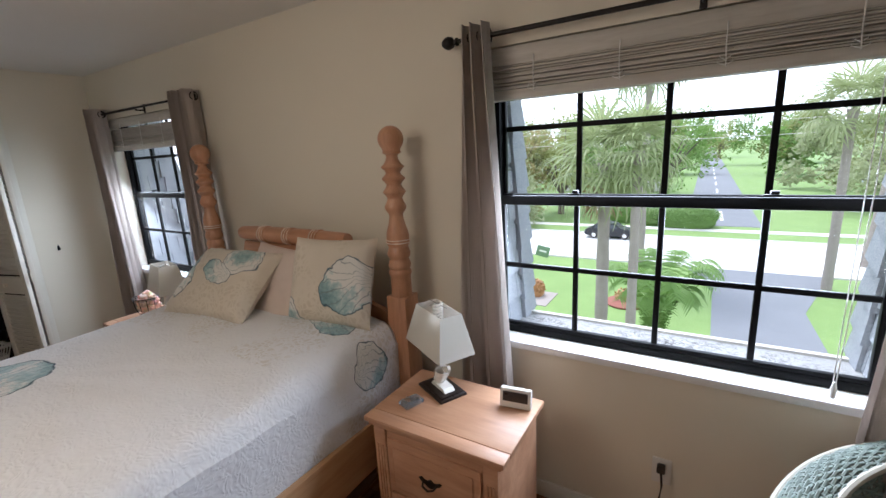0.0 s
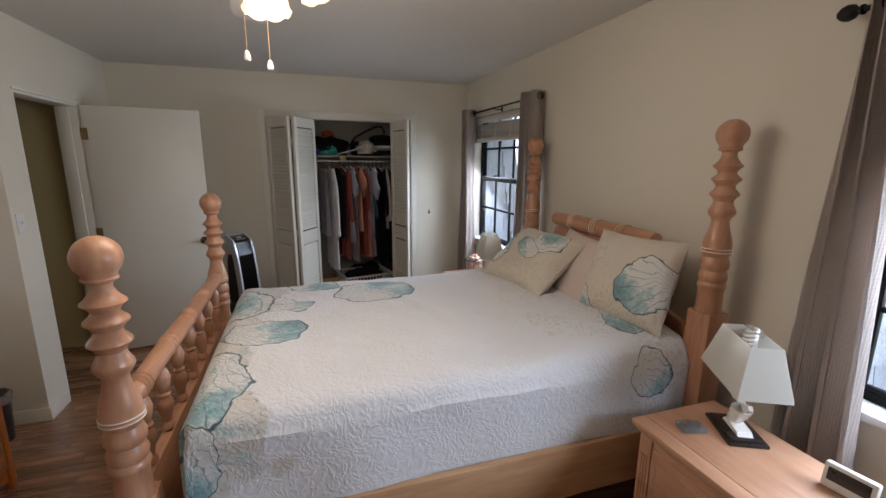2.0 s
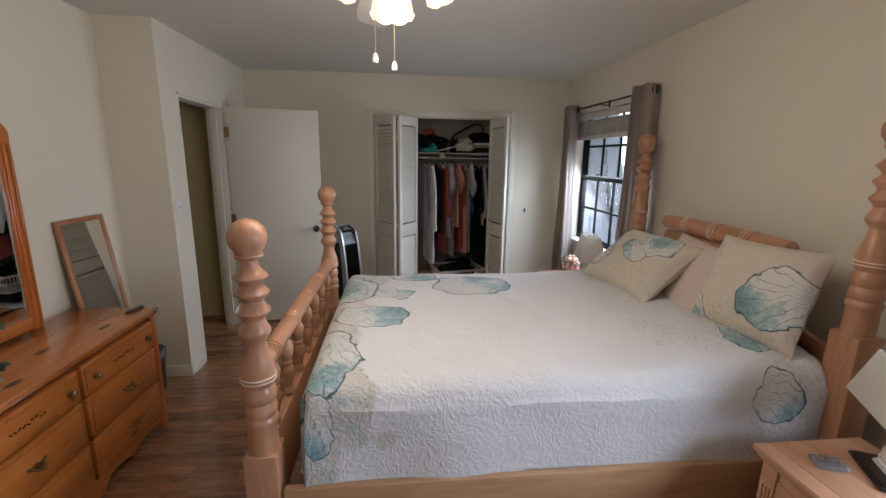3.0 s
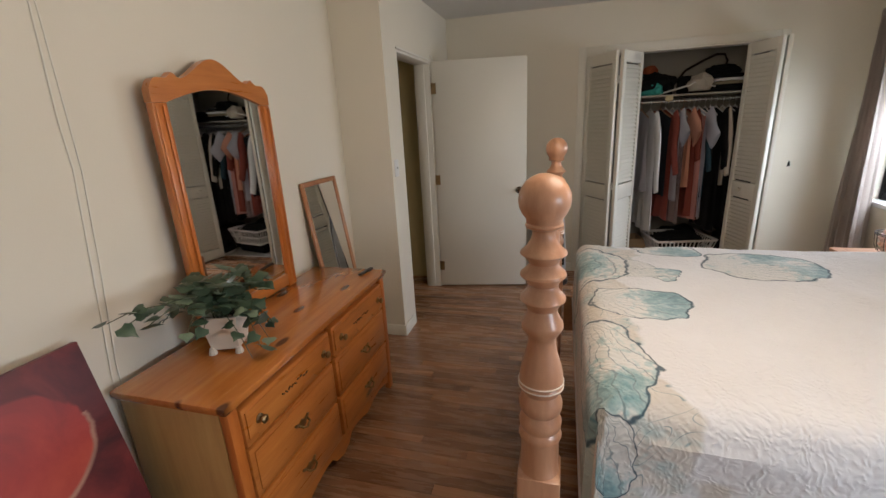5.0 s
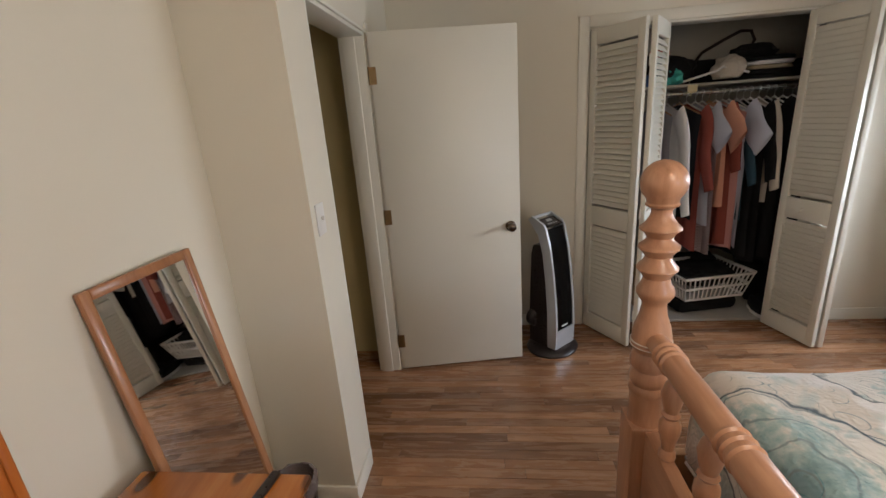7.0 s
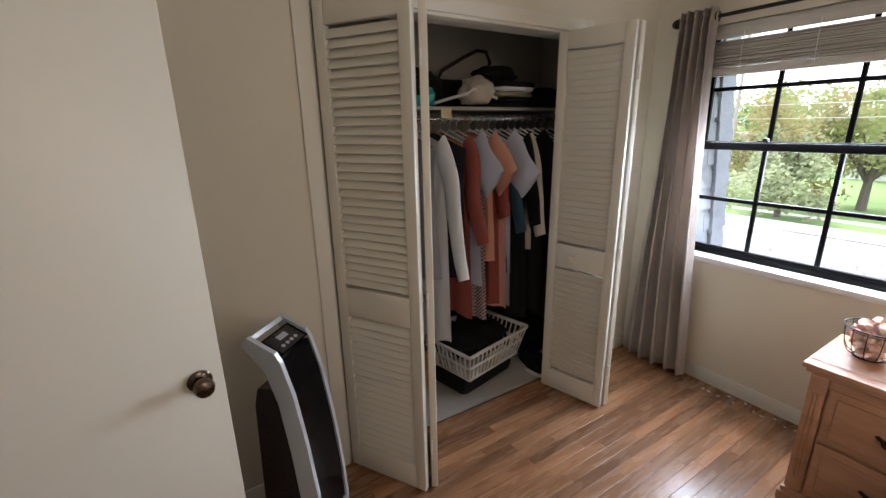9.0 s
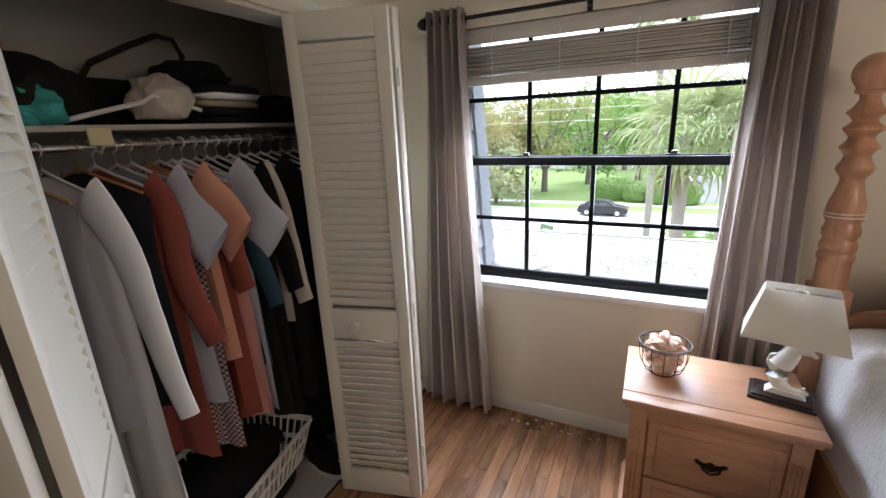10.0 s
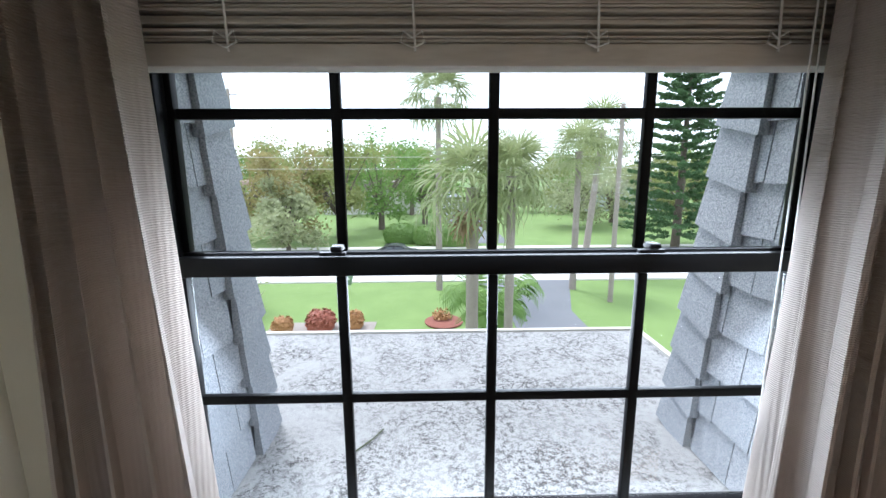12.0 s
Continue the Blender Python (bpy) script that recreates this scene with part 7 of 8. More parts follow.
def cheek(x, s, name):
    """A shingled side wall of the dormer; s is the side that faces the window."""
    c = thing(name, "dormer side clad in grey granular shingles", "dormer", (0, 0, 0), kind="structure")
    x0, x1 = sorted((x - s * 0.004, x - s * 0.10))
    bm = bmesh.new()
    y_at = lambda z: 2.46 - (z - 0.7) * 0.165
    vs = [bm.verts.new((xx, y, z)) for xx in (x0, x1) for y, z in ((NY + TH + 0.001, 0.702), (y_at(0.702), 0.702), (y_at(2.4), 2.4), (NY + TH + 0.001, 2.4))]
    for f in ((0, 1, 2, 3), (7, 6, 5, 4), (0, 4, 5, 1), (1, 5, 6, 2), (2, 6, 7, 3), (3, 7, 4, 0)):
        bm.faces.new([vs[k] for k in f])
    bmesh.ops.recalc_face_normals(bm, faces=bm.faces)
    part("sheathing", bm, M_SHINGLE, c, smooth=False)
    rnd = random.Random(int(x * 100) & 255)
    row = 0.150
    for r in range(11):
        z0 = 0.705 + r * row
        yy = NY + TH + 0.002 - (0.07 if r % 2 else 0.0)
        lim = y_at(z0 + row * 0.5) - 0.15
        while yy < lim:
            w = 0.17 + rnd.uniform(-0.012, 0.012)
            a, b = max(yy, NY + TH + 0.002), min(yy + w - 0.004, lim)
            if b - a > 0.02:
                bm = bmesh.new()
                wedge(bm, [(a, z0 + rnd.uniform(-0.006, 0.006)), (b, z0 + rnd.uniform(-0.006, 0.006)), (b, z0 + row + 0.02), (a, z0 + row + 0.02)], 0.020, 0.004)
                p = part("shingle", bm, M_SHINGLE, c, smooth=False)
                p.matrix_local = Matrix(((0, s, 0, x + s * 0.002), (1, 0, 0, 0), (0, 0, 1, 0), (0, 0, 0, 1)))
            yy += w
        # corner shingle, wrapped over the sloping front edge
        e = y_at(z0)
        bm = bmesh.new()
        lean = 0.165 * row
        wedge(bm, [(e - 0.165, z0 - 0.030), (e + 0.012, z0 + 0.012), (e + 0.012 - lean, z0 + row + 0.03), (e - 0.13 - lean, z0 + row + 0.01)], 0.030, 0.010)
        p = part("shingle", bm, M_SHINGLE, c, smooth=False)
        p.matrix_local = Matrix(((0, s, 0, x + s * (0.012 + 0.003 * (r % 2))), (1, 0, 0, 0), (0, 0, 1, 0), (0, 0, 0, 1)))
    return c


for n_, cx in (("a", WIN_W), ("b", WIN_E)):
    cheek(cx - 0.745, 1, "dormer_cheek")
    cheek(cx + 0.76, -1, "dormer_cheek")
tagged(part("dormer_soffit", boxes((WIN_W - 0.72, WIN_W + 0.74, NY + TH, 2.22, 2.30, 2.36), (WIN_E - 0.72, WIN_E + 0.74, NY + TH, 2.22, 2.30, 2.36)), M_TRIM, None, smooth=False), kind="structure")

# ---- plants outside ----
M_FROND = mottled("palm_frond", (0.19, 0.23, 0.09), (0.37, 0.41, 0.21), 0.5, 3, 30)
M_DEAD = mottled("dry_frond", (0.30, 0.20, 0.12), (0.42, 0.30, 0.19), 0.8, 3, 30)
M_TRUNK = mottled("palm_trunk", (0.20, 0.17, 0.145), (0.33, 0.29, 0.25), 0.9, 4, 25, 0.8, 0.03)
M_BARK = mottled("tree_bark", (0.09, 0.07, 0.055), (0.17, 0.14, 0.11), 0.9, 4, 25, 0.8, 0.03)
LEAVES = [mottled("leaf_olive", (0.19, 0.22, 0.07), (0.33, 0.35, 0.13), 0.6, 2, 20), mottled("leaf_green", (0.12, 0.22, 0.05), (0.24, 0.36, 0.10), 0.6, 2, 20), mottled("leaf_pale", (0.28, 0.31, 0.16), (0.40, 0.43, 0.25), 0.6, 2, 20), mottled("leaf_pine", (0.05, 0.11, 0.045), (0.11, 0.19, 0.075), 0.7, 2, 20), mottled("leaf_autumn", (0.24, 0.20, 0.08), (0.34, 0.30, 0.13), 0.7, 2, 20)]


def let_light_through(m, share):
    """Thin leaves: part of the light passes and comes out on the other side."""
    n, l = m.node_tree.nodes, m.node_tree.links
    b = n["Principled BSDF"]
    tl, mx = n.new("ShaderNodeBsdfTranslucent"), n.new("ShaderNodeMixShader")
    l.new(b.inputs["Base Color"].links[0].from_socket, tl.inputs["Color"])
    mx.inputs[0].default_value = share
    l.new(b.outputs[0], mx.inputs[1])
    l.new(tl.outputs[0], mx.inputs[2])
    l.new(mx.outputs[0], n["Material Output"].inputs["Surface"])


for m in LEAVES + [M_FROND]:
    let_light_through(m, 0.5)


def fan_leaf(bm, base, yaw, pitch, stalk, size, rnd, droop=0.5):
    """One fan palm leaf: a stalk and a hand of drooping blades."""
    m = Matrix.Translation(base) @ pose(0, 0, 0, 0, 0, yaw) @ pose(0, 0, 0, 0, -pitch, 0)
    w = stalk * 0.012 + 0.008
    v = [bm.verts.new(m @ Vector(p)) for p in ((0, -w, 0), (stalk, -w * 0.6, 0), (stalk, w * 0.6, 0), (0, w, 0))]
    bm.faces.new(v)
    n_ = 15
    for k in range(n_):
        a = radians(-115 + 230 * k / (n_ - 1)) + rnd.uniform(-0.05, 0.05)
        L = size * (0.72 + 0.28 * math.cos(a * 0.8)) * rnd.uniform(0.88, 1.08)
        d = Vector((math.cos(a), math.sin(a), 0))
        p = Vector((-d.y, d.x, 0)) * (size * 0.036)
        o = Vector((stalk, 0, 0))
        pts = [(o, 0.25), (o + d * L * 0.5 + Vector((0, 0, -0.06 * L)), 1.0), (o + d * L * 0.82 + Vector((0, 0, -droop * 0.35 * L)), 0.55), (o + d * L * 0.95 + Vector((0, 0, -droop * 0.75 * L)), 0.04)]
        prev = None
        for c, f in pts:
            q = (bm.verts.new(m @ (c - p * f)), bm.verts.new(m @ (c + p * f)))
            if prev:
                bm.faces.new((prev[0], q[0], q[1], prev[1]))
            prev = q


def palm(x, y, zc, size, seed, trunk_r=0.15, n_=38, lean=0.0, dead=0, label="cabbage palm with a rough grey trunk on the lawn"):
    t = thing("palm_tree", label, "palm tree", (x, y, GZ), group="palms outside")
    rnd = random.Random(seed)
    h = zc - GZ
    bm = bmesh.new()
    pts, rad = [], []
    for k in range(15):
        f = k / 14
        pts.append((lean * (1 - f), 0.03 * math.sin(f * 5 + seed), h * f))
        rad.append(trunk_r * (1.15 - 0.25 * f) * (1 + 0.05 * math.sin(k * 2.3)) * (1.35 if f > 0.93 else 1))
    tube(bm, pts, rad, 12)
    part("trunk", bm, M_TRUNK, t)
    bm = bmesh.new()
    for k in range(n_):
        f = k / n_
        fan_leaf(bm, Vector((0, 0, h + 0.05 * rnd.random())), k * 137.5 + rnd.uniform(-12, 12), 78 - 120 * f + rnd.uniform(-8, 8), size * rnd.uniform(0.45, 0.62), size * rnd.uniform(0.5, 0.62), rnd, 0.5 + 0.5 * f)
    part("crown", bm, M_FROND, t, "spiky green fan leaves")
    if dead:
        bm = bmesh.new()
        for k in range(dead):
            fan_leaf(bm, Vector((0, 0, h - 0.1)), 150 + rnd.uniform(-60, 60), -72 + rnd.uniform(-8, 8), size * 0.42, size * 0.5, rnd, 0.2)
        part("dead_leaf", bm, M_DEAD, t, "dry brown hanging leaves")
    return t


palm(-3.1, 13.8, 1.10, 2.0, 1, 0.19, 32, 0.0, 6)
palm(-3.9, 31.0, 6.4, 2.9, 2, 0.20, 34)
palm(5.8, 30.8, 2.8, 2.5, 3, 0.22, 34)
palm(-2.1, 12.9, 1.45, 1.4, 6, 0.13, 32)
palm(9.7, 37.0, 4.7, 3.0, 7, 0.26, 30, -0.9)


def leaf_cloud(bm, c, r, n_, size, rnd, flat=0.8):
    """Many small leaves scattered through an uneven blob."""
    for _ in range(n_):
        d = Vector((rnd.gauss(0, 1), rnd.gauss(0, 1), rnd.gauss(0, 1))).normalized()
        k = rnd.random() ** 0.45 * (0.8 + 0.5 * noise.noise(d * 2.0 + Vector(c)))
        p = Vector(c) + Vector((d.x * r * k, d.y * r * k, d.z * r * flat * k))
        u = Vector((rnd.gauss(0, 1), rnd.gauss(0, 1), rnd.gauss(0, 0.7))).normalized()
        v = u.cross(Vector((rnd.gauss(0, 1), rnd.gauss(0, 1), rnd.gauss(0, 1)))).normalized()
        s = size * rnd.uniform(0.6, 1.3)
        bm.faces.new([bm.verts.new(p + u * s), bm.verts.new(p + v * s * 0.5), bm.verts.new(p - u * s), bm.verts.new(p - v * s * 0.5)])


def tree(x, y, h, r, mat_, seed, clumps=12, n_=170, size=0.16, label="leafy broad tree across the street"):
    t = thing("tree", label, "tree", (x, y, GZ), group="trees outside")
    rnd = random.Random(seed)
    bm = bmesh.new()
    tube(bm, [(0, 0, 0), (0.05, 0.04, h * 0.25), (0, 0, h * 0.5)], [0.034 * h, 0.026 * h, 0.018 * h], 8)
    cs = []
    for k in range(clumps):
        a, f = k * 2.4 + rnd.uniform(-0.3, 0.3), rnd.random()
        c = (r * 0.75 * math.cos(a) * (0.35 + 0.65 * rnd.random()), r * 0.75 * math.sin(a) * (0.35 + 0.65 * rnd.random()), h * (0.15 + 0.73 * f))
        cs.append(c)
        tube(bm, [(0, 0, h * 0.2), (c[0] * 0.5, c[1] * 0.5, (h * 0.25 + c[2]) / 2), c], [0.014 * h, 0.008 * h, 0.003 * h], 5)
    part("trunk", bm, M_BARK, t)
    bm = bmesh.new()
    for c in cs:
        leaf_cloud(bm, c, r * rnd.uniform(0.38, 0.56), n_, size, rnd)
    part("crown", bm, mat_, t, smooth=False)
    return t


rr = random.Random(77)
for x, y, h, r, m, n_ in ((-22.26, 51.7, 12.1, 6.2, 4, 190), (-16.41, 55.6, 12.9, 5.8, 0, 190), (-11.92, 63.4, 14.4, 6.6, 1, 200), (-5.68, 69.25, 14, 6.6, 1, 200), (-29.08, 57.55, 13.3, 6.6, 0, 160), (-19.72, 45.85, 8.2, 4.3, 2, 190), (-8.41, 82.9, 13.7, 6.2, 0, 160), (16.74, 63.4, 10.1, 6.2, 2, 190), (24.54, 69.25, 10.9, 7, 2, 180), (33.32, 65.35, 11.7, 7, 0, 160), (43.07, 77.05, 13.7, 8.2, 1, 160), (14.79, 119.95, 13.7, 6.6, 1, 120), (-7.63, 127.75, 15.6, 8.2, 1, 120), (4.07, 233.05, 17.6, 11.7, 0, 120), (-42.73, 73.15, 15.6, 8.6, 1, 140), (-58.33, 84.85, 17.6, 9.8, 0, 140), (58.67, 88.75, 15.6, 9.8, 0, 140), (23.57, 170.65, 17.6, 9.8, 0, 110), (-23.23, 178.45, 19.5, 11.7, 1, 110), (54.77, 174.55, 21.4, 13.7, 1, 110), (-66.13, 174.55, 21.4, 13.7, 0, 110)):
    tree(x, y, h, r, LEAVES[m], int(x * 7 + y), 17, n_, 0.27 if y < 100 else 0.55)
tree(-17.2, 26.74, 6.0, 2.5, LEAVES[2], 91, 12, 190, 0.14, "pale feathery shrub tree near the house lawn")

def far_woods():
    """A belt of woods that closes the view behind the houses, with a gap for the side street."""
    rnd = random.Random(40)
    bms = [bmesh.new() for _ in range(3)]
    for row, (yy, hh, step) in enumerate(((92, 12.5, 6.0), (122, 16.0, 7.5), (165, 20.0, 9.5))):
        x = -150.0
        while x < 160.0:
            x += step * rnd.uniform(0.7, 1.25)
            if -5.5 < x < 8.0 and row < 2:
                continue
            y, h = yy + rnd.uniform(-8, 8), hh * rnd.uniform(0.72, 1.12)
            bm = bms[rnd.choice((0, 0, 1, 2))]
            for k in range(12):
                a, f = k * 2.4, rnd.random()
                w = step * 0.62 * (1.1 - 0.6 * f)
                leaf_cloud(bm, (x + w * math.cos(a) * rnd.random(), y + w * math.sin(a) * rnd.random(), GZ + h * (0.12 + 0.75 * f)), step * 0.36, 70, 0.5, rnd)
    for bm, m in zip(bms, (LEAVES[0], LEAVES[2], LEAVES[1])):
        tagged(part("far_woods", bm, m, None, "band of leafy olive woods far beyond the street", smooth=False), "band of leafy olive woods far beyond the street", "woods", kind="stuff")


far_woods()
pine = thing("pine_tree", "tall conifer with layered dark green branches across the street", "tree", (22.2, 46.44, GZ))
bm = bmesh.new()
tube(bm, [(0, 0, 0), (0, 0, 24.0)], [0.48, 0.08], 10)
part("trunk", bm, M_BARK, pine)
bm = bmesh.new()
rnd = random.Random(8)
for k in range(22):
    z = 1.6 + k * 1.01
    L = 6.4 * (1 - k / 26)
    for q in range(7):
        a = q * 0.897 + k * 0.6
        for s in range(10):
            f = 0.25 + 0.75 * s / 9
            c = (L * f * math.cos(a), L * f * math.sin(a), z + 0.5 * f * f + 0.2 * math.sin(a * 3))
            leaf_cloud(bm, c, 0.64 * (1.25 - 0.6 * f), 12, 0.26, rnd, 0.45)
part("crown", bm, LEAVES[3], pine, smooth=False)


def bush(x, y, rx, ry, h, mat_, seed, label, n_=1100, size=0.05):
    b = thing("bush", label, "bush", (x, y, GZ), group="bushes outside")
    bm = bmesh.new()
    rnd = random.Random(seed)
    r = bmesh.ops.create_icosphere(bm, subdivisions=3, radius=1)
    for v in r["verts"]:
        d = v.co.copy()
        k = (0.9 if h > 0.8 else 0.55) + 0.12 * noise.noise(d * 2.5 + Vector((seed, 0, 0)))
        p = Vector((math.copysign(abs(d.x) ** 0.75, d.x) * rx * k, math.copysign(abs(d.y) ** 0.75, d.y) * ry * k, max(0, (d.z + 0.55) / 1.55) * h * k))
        v.co = p
    for _ in range(n_):
        d = Vector((rnd.gauss(0, 1), rnd.gauss(0, 1), abs(rnd.gauss(0, 1)))).normalized()
        p = Vector((math.copysign(abs(d.x) ** 0.75, d.x) * rx, math.copysign(abs(d.y) ** 0.75, d.y) * ry, (d.z + 0.55) / 1.55 * h)) * (rnd.uniform(0.86, 1.02) if h > 0.8 else rnd.uniform(0.4, 1.08))
        u = Vector((rnd.gauss(0, 1), rnd.gauss(0, 1), rnd.gauss(0, 1))).normalized()
        w = u.cross(d).normalized()
        s = size * rnd.uniform(0.6, 1.3)
        bm.faces.new([bm.verts.new(p + u * s), bm.verts.new(p + w * s * 0.6), bm.verts.new(p - u * s), bm.verts.new(p - w * s * 0.6)])
    part("foliage", bm, mat_, b, smooth=False)
    return b


M_CROTON = mottled("croton_leaf", (0.20, 0.035, 0.03), (0.34, 0.12, 0.06), 0.6, 8, 60)
M_CROTON2 = mottled("croton_leaf_orange", (0.30, 0.13, 0.05), (0.40, 0.22, 0.08), 0.6, 8, 60)
bush(-8.0, 51.6, 2.4, 1.8, 2.4, LEAVES[1], 3, "clipped round green hedge across the street", 1700, 0.12)
bush(-1.9, 49.5, 3.0, 1.9, 2.5, LEAVES[1], 4, "clipped rounded green hedge beside the side street", 2000, 0.12)
bush(-5.0, 50.5, 1.8, 1.6, 2.1, LEAVES[1], 5, "clipped green hedge by the palm", 1200, 0.12)
bush(-12.4, 22.8, 0.55, 0.5, 0.98, M_CROTON2, 6, "orange croton bush in a garden bed", 500, 0.10)
bush(-10.5, 23.3, 0.82, 0.7, 1.2, M_CROTON, 7, "dark red croton bush in a garden bed", 800, 0.10)
bush(-8.7, 23.6, 0.5, 0.5, 0.98, M_CROTON2, 8, "orange croton bush at the bed edge", 500, 0.10)
bush(-3.85, 24.5, 0.55, 0.5, 0.7, M_CROTON2, 9, "small orange flowering plant at the palm foot", 400, 0.09)
tagged(part("garden_bed", boxes((-13.4, -7.6, 22.0, 24.4, GZ, GZ + 0.04), bevel=0.01), M_ROOFT, None), kind="structure")
bm = bmesh.new()
lathe(bm, [(1.05, 0), (1.1, 0.1), (0.98, 0.16), (0, 0.14)], 28, Matrix.Translation((-3.75, 24.2, GZ)))
tagged(part("planting_ring", bm, mottled("red_mulch", (0.16, 0.05, 0.035), (0.26, 0.10, 0.07), 0.9, 5, 40), None), kind="structure")
ar = thing("areca_clump", "arching green palm shrub beside the driveway", "shrub", (-1.9, 18.7, GZ))
bm = bmesh.new()
rnd = random.Random(5)
for k in range(46):
    a, L = rnd.uniform(0, 6.28), rnd.uniform(2.8, 4.4)
    pts = [Vector((L * f * 0.55 * math.cos(a), L * f * 0.55 * math.sin(a), 0.1 + L * 2.3 * (1.1 * f - 0.75 * f * f))) for f in [q / 22 for q in range(23)]]
    for p, q in zip(pts[2:], pts[3:]):
        d = (q - p).normalized()
        sd = d.cross(Vector((0, 0, 1))).normalized()
        for s in (-1, 1):
            tip = p + sd * s * 0.50 + d * 0.28 + Vector((0, 0, -0.20))
            bm.faces.new([bm.verts.new(p), bm.verts.new(p + d * 0.11), bm.verts.new(tip)])
part("frond", bm, LEAVES[1], ar, smooth=False)


def house(x, y, w, d, h, label, mats):
    b = thing("house", label, "house", (x, y, GZ), group="houses across the street")
    part("wall", boxes((-w, w, 0, d, 0, h)), mats[0], b, smooth=False)
    bm = bmesh.new()
    o = [(-w - 0.4, h), (w + 0.4, h), (w * 0.55, h + 1.5), (-w * 0.55, h + 1.5)]
    slab(bm, o, d + 0.8, Matrix.Translation((0, -0.4, 0)))
    part("roof", bm, mats[1], b, smooth=False)
    for k in range(-1, 2):
        if k:
            wn_ = part("window", boxes((k * w * 0.55 - 0.6, k * w * 0.55 + 0.6, -0.03, -0.001, 0.9, 2.0)), M_DARKWIN, b, smooth=False)
            part("frame", boxes((k * w * 0.55 - 0.68, k * w * 0.55 + 0.68, -0.05, -0.031, 2.0, 2.08), (k * w * 0.55 - 0.68, k * w * 0.55 + 0.68, -0.05, -0.031, 0.82, 0.9), (k * w * 0.55 - 0.03, k * w * 0.55 + 0.03, -0.05, -0.031, 0.9, 2.0)), M_TRIM, wn_, smooth=False)
    part("door", boxes((-0.45, 0.45, -0.03, -0.001, 0.0, 2.05)), M_DARKWIN, b, smooth=False)
    return b


house(-16.41, 84.85, 9.3, 12, 4.8, "low pale stucco house with a grey hipped roof behind trees", (M_STUCCO, M_ROOFT))
house(35.27, 88.75, 12.8, 12, 4.8, "low pale house behind the far lawn trees", (mottled("pale_blue_stucco", (0.40, 0.44, 0.47), (0.47, 0.51, 0.54), 0.9, 1, 40), M_ROOFT))
house(-46.63, 96.55, 11.9, 12, 4.8, "low house with a pinkish tile roof among trees", (M_STUCCO, mottled("pink_roof_tiles", (0.42, 0.30, 0.26), (0.5, 0.37, 0.32), 0.9, 2, 30)))


def car(x, y, rz, paint, label):
    c = thing("car", label, "car", (x, y, GZ + 0.02), rz, group="cars outside")
    prof = [(-2.2, 0.35), (-2.22, 0.62), (-2.1, 0.86), (-1.75, 0.95), (-1.15, 1.38), (-0.3, 1.48), (0.45, 1.40), (1.05, 0.98), (1.85, 0.86), (2.2, 0.68), (2.22, 0.36), (1.8, 0.25), (-1.8, 0.25)]
    bm = bmesh.new()
    slab(bm, prof, 1.76, Matrix.Translation((0, -0.88, 0)))
    bmesh.ops.bevel(bm, geom=[e for e in bm.edges], offset=0.05, segments=2, affect="EDGES")
    part("body", bm, paint, c)
    for a, b in (((-1.1, 1.0), (-0.42, 1.36)), ((-0.36, 1.0), (0.42, 1.34))):
        bm = bmesh.new()
        sl = 0.32
        slab(bm, [(a[0] - (0.25 if a[0] < -1 else 0), a[1]), (b[0] + (0.32 if a[0] > -1 else 0), a[1]), (b[0], b[1]), (a[0] + 0.1, b[1] - 0.02)], 1.775, Matrix.Translation((0, -0.8875, 0)))
        part("window", bm, M_DARKWIN, c)
    for wx in (-1.35, 1.35):
        for s in (-1, 1):
            bm = bmesh.new()
            lathe(bm, [(0.18, 0), (0.31, 0), (0.33, 0.03), (0.33, 0.17), (0.31, 0.2), (0, 0.2)], 20, Matrix.Translation((wx, s * 0.70, 0.33)) @ pose(0, 0, 0, -90 * s, 0, 0))
            wh = part("wheel", bm, M_DARK, c)
            bm = bmesh.new()
            lathe(bm, [(0, 0.19), (0.2, 0.205), (0.19, 0.215), (0.05, 0.21), (0, 0.21)], 16, Matrix.Translation((wx, s * 0.70, 0.33)) @ pose(0, 0, 0, -90 * s, 0, 0))
            part("rim", bm, M_CHROME, wh)
    for s in (-1, 1):
        part("tail_light", boxes((2.17, 2.235, s * 0.62 - 0.16, s * 0.62 + 0.16, 0.66, 0.78), bevel=0.01), mottled("red_lens", (0.35, 0.02, 0.02), (0.45, 0.03, 0.03), 0.2), c)
        part("head_light", boxes((-2.235, -2.15, s * 0.62 - 0.18, s * 0.62 + 0.18, 0.62, 0.76), bevel=0.01), M_CHROME, c)
    return c


car(-7.8, 42.0, 0, mottled("black_car_paint", (0.012, 0.013, 0.016), (0.02, 0.021, 0.025), 0.25, 3, 30), "black saloon car on the street below")
car(-8.2, 101, 90, M_WHITE, "white car parked along the side street")

sg = thing("yard_sign", "tilted green and white yard sign on a wire stand", "sign", (-10.6, 30.6, GZ), 12)
bm = bmesh.new()
for x in (-0.22, 0.22):
    tube(bm, [(x, 0, 0), (x, 0, 0.5)], 0.012, 6)
part("stand", bm, M_CHROME, sg)
bm = bmesh.new()
box(bm, -0.36, 0.36, -0.012, 0.012, -0.3, 0.3, 0.004, Matrix.Translation((0, 0, 0.74)) @ pose(0, 0, 0, 0, 14, 0))
part("board", bm, mottled("green_sign", (0.10, 0.17, 0.09), (0.15, 0.23, 0.13), 0.5), sg, "green sign board")
bm = bmesh.new()
box(bm, -0.2, 0.2, -0.0165, -0.0125, -0.03, 0.06, 0, Matrix.Translation((0, 0, 0.74)) @ pose(0, 0, 0, 0, 14, 0))
part("lettering_bar", bm, M_PLASTIC, sg, smooth=False)
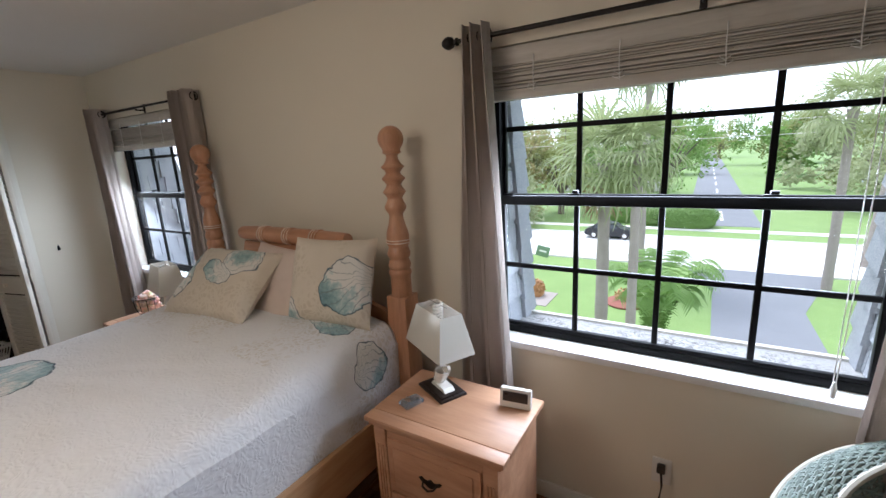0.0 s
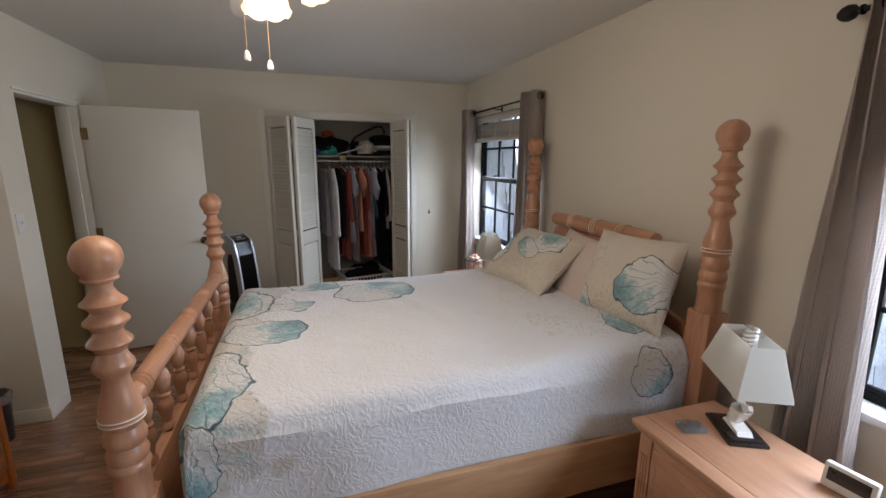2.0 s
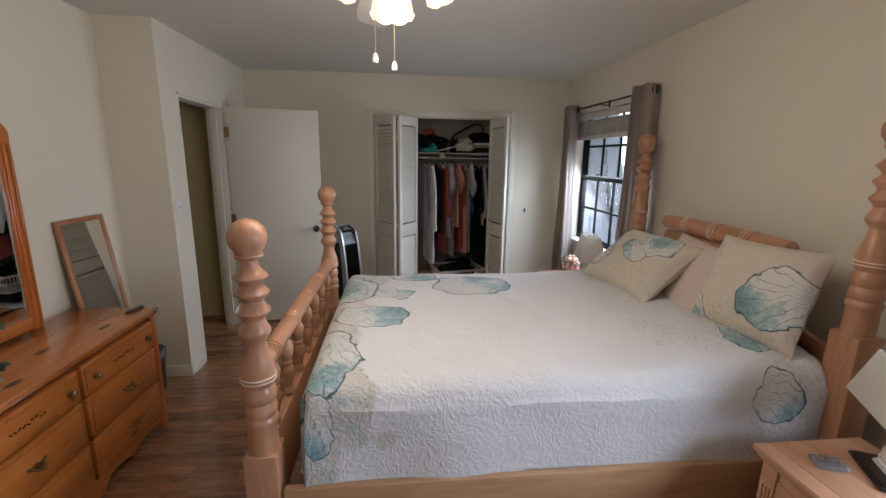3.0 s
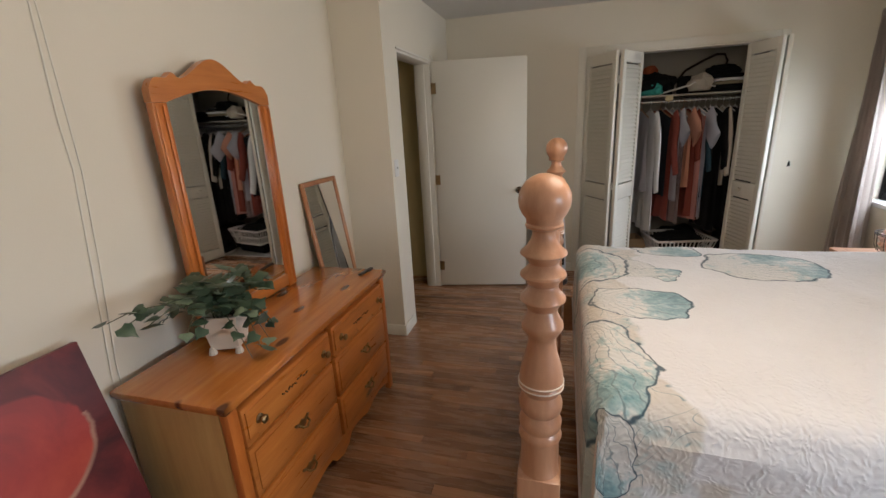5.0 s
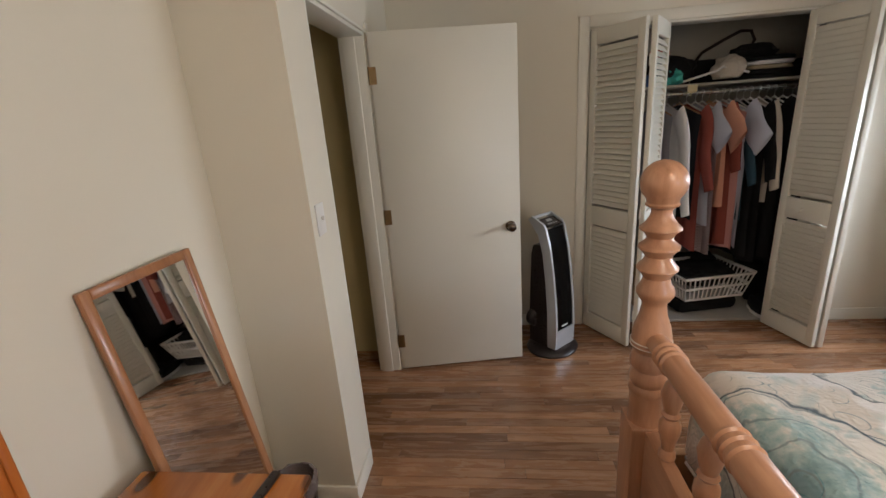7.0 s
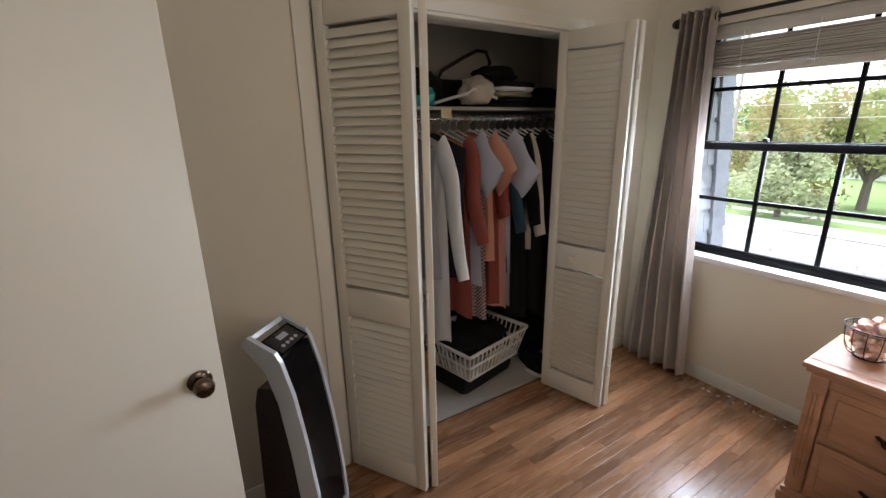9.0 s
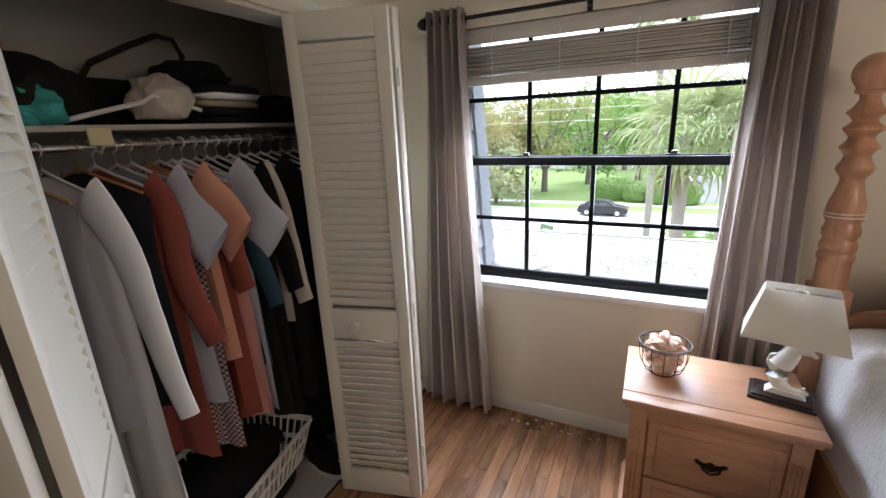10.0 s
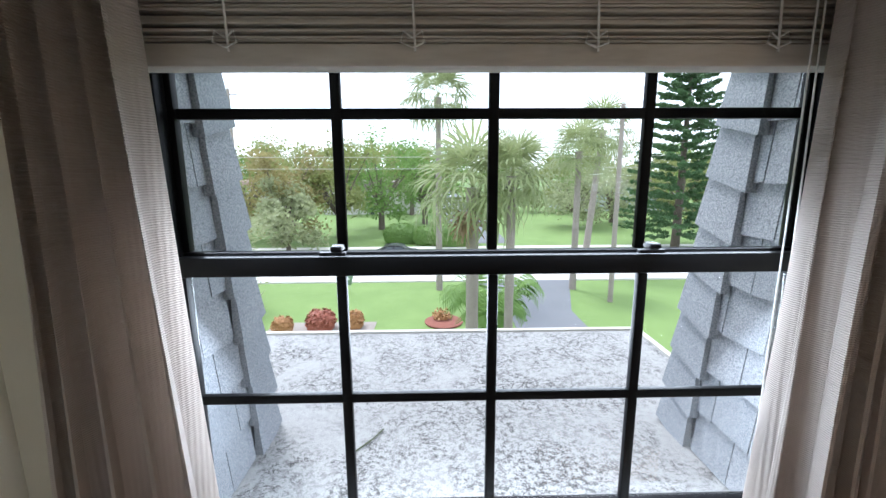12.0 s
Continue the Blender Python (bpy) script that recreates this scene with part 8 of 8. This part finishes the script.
sg.scale = (1.35, 1.35, 1.35)

M_POLE = mottled("weathered_pole", (0.22, 0.19, 0.16), (0.32, 0.28, 0.24), 0.9, 3, 30)
for x, y, h in ((7.3, 27.7, 12.5), (-24.21, 45.07, 16.5)):
    p = thing("utility_pole", "weathered wooden utility pole beside the street", "utility pole", (x, y, GZ), group="utility poles")
    bm = bmesh.new()
    tube(bm, [(0, 0, 0), (0, 0, h)], [0.17, 0.13], 12)
    part("shaft", bm, M_POLE, p)
    part("crossarm", boxes((-0.9, 0.9, -0.05, 0.05, h - 0.6, h - 0.5), bevel=0.01), M_POLE, p)
wr = thing("power_lines", "thin overhead power lines along the street", "power line", (0, 45.2, GZ))
for k, z in enumerate((15.4, 14.1, 12.8, 11.5, 10.3)):
    bm = bmesh.new()
    tube(bm, [(-120 + 12 * q, 0.4 * k, z - 1.6 + 1.6 * ((q - 10) / 10) ** 2) for q in range(21)], 0.024, 5)
    part("wire", bm, M_CONC, wr)

# ---- oak floor, board by board ----
def plank_mesh(w, L):
    bm = bmesh.new()
    box(bm, -w / 2 + 0.0006, w / 2 - 0.0006, 0.0006, L - 0.0006, -0.0115, 0.0, 0.0012)
    me = bpy.data.meshes.new("plank")
    bm.to_mesh(me)
    bm.free()
    me.materials.append(M_PLANK)
    return me


PW = 0.057
LENGTHS = [0.35, 0.5, 0.65, 0.8, 0.95, 1.1, 1.3]
PM = {L: plank_mesh(PW, L) for L in LENGTHS}
floor_ob = bpy.data.objects["floor"]
rnd = random.Random(13)
rest = bmesh.new()
count = 0
x = WX + PW / 2
while x < EX:
    start = (SY if x > JX + 0.05 else -3.05) - 0.02
    y = start - rnd.uniform(0, 0.6)
    while y < NY - 0.005:
        L = rnd.choice(LENGTHS)
        near = x < -2.9 and y + L > -1.7 and count < 300
        whole = y >= start and y + L < NY - 0.005
        if near and whole:
            o = new("plank", PM[L])
            o.parent = floor_ob
            o.location = (x, y, rnd.uniform(-0.0006, 0.0))
            count += 1
        else:
            a, b = x - PW / 2 + 0.0006, x + PW / 2 - 0.0006
            y1, y0 = min(y + L, NY - 0.005), max(y, start)
            if y1 - y0 < 0.01:
                y += L
                continue
            vs = [rest.verts.new(q) for q in ((a, y0 + 0.0006, -0.0004), (b, y0 + 0.0006, -0.0004), (b, y1 - 0.0006, -0.0004), (a, y1 - 0.0006, -0.0004), (a, y0 + 0.0006, -0.011), (b, y0 + 0.0006, -0.011), (b, y1 - 0.0006, -0.011), (a, y1 - 0.0006, -0.011))]
            for f in ((0, 1, 2, 3), (0, 4, 5, 1), (1, 5, 6, 2), (2, 6, 7, 3), (3, 7, 4, 0)):
                rest.faces.new([vs[k] for k in f])
        y += L
    x += PW
M_PLANK2 = wood("oak_plank_far", (0.165, 0.080, 0.040), (0.275, 0.140, 0.070), (0.375, 0.205, 0.110), 0.26, "Y", 0.6, coat=0.4)
n2, l2 = M_PLANK2.node_tree.nodes, M_PLANK2.node_tree.links
b2 = n2["Principled BSDF"]
src = b2.inputs["Base Color"].links[0].from_socket
geo = n2.new("ShaderNodeNewGeometry")
l2.new(mix(n2, l2, 1.0, src, ramp(n2, l2, geo.outputs["Random Per Island"], [(0.0, (0.64, 0.62, 0.60)), (0.5, (1.0, 1.0, 1.0)), (1.0, (1.30, 1.26, 1.2))]), "MULTIPLY"), b2.inputs["Base Color"])
tagged(part("plank_rest", rest, M_PLANK2, floor_ob, smooth=False), kind="stuff")
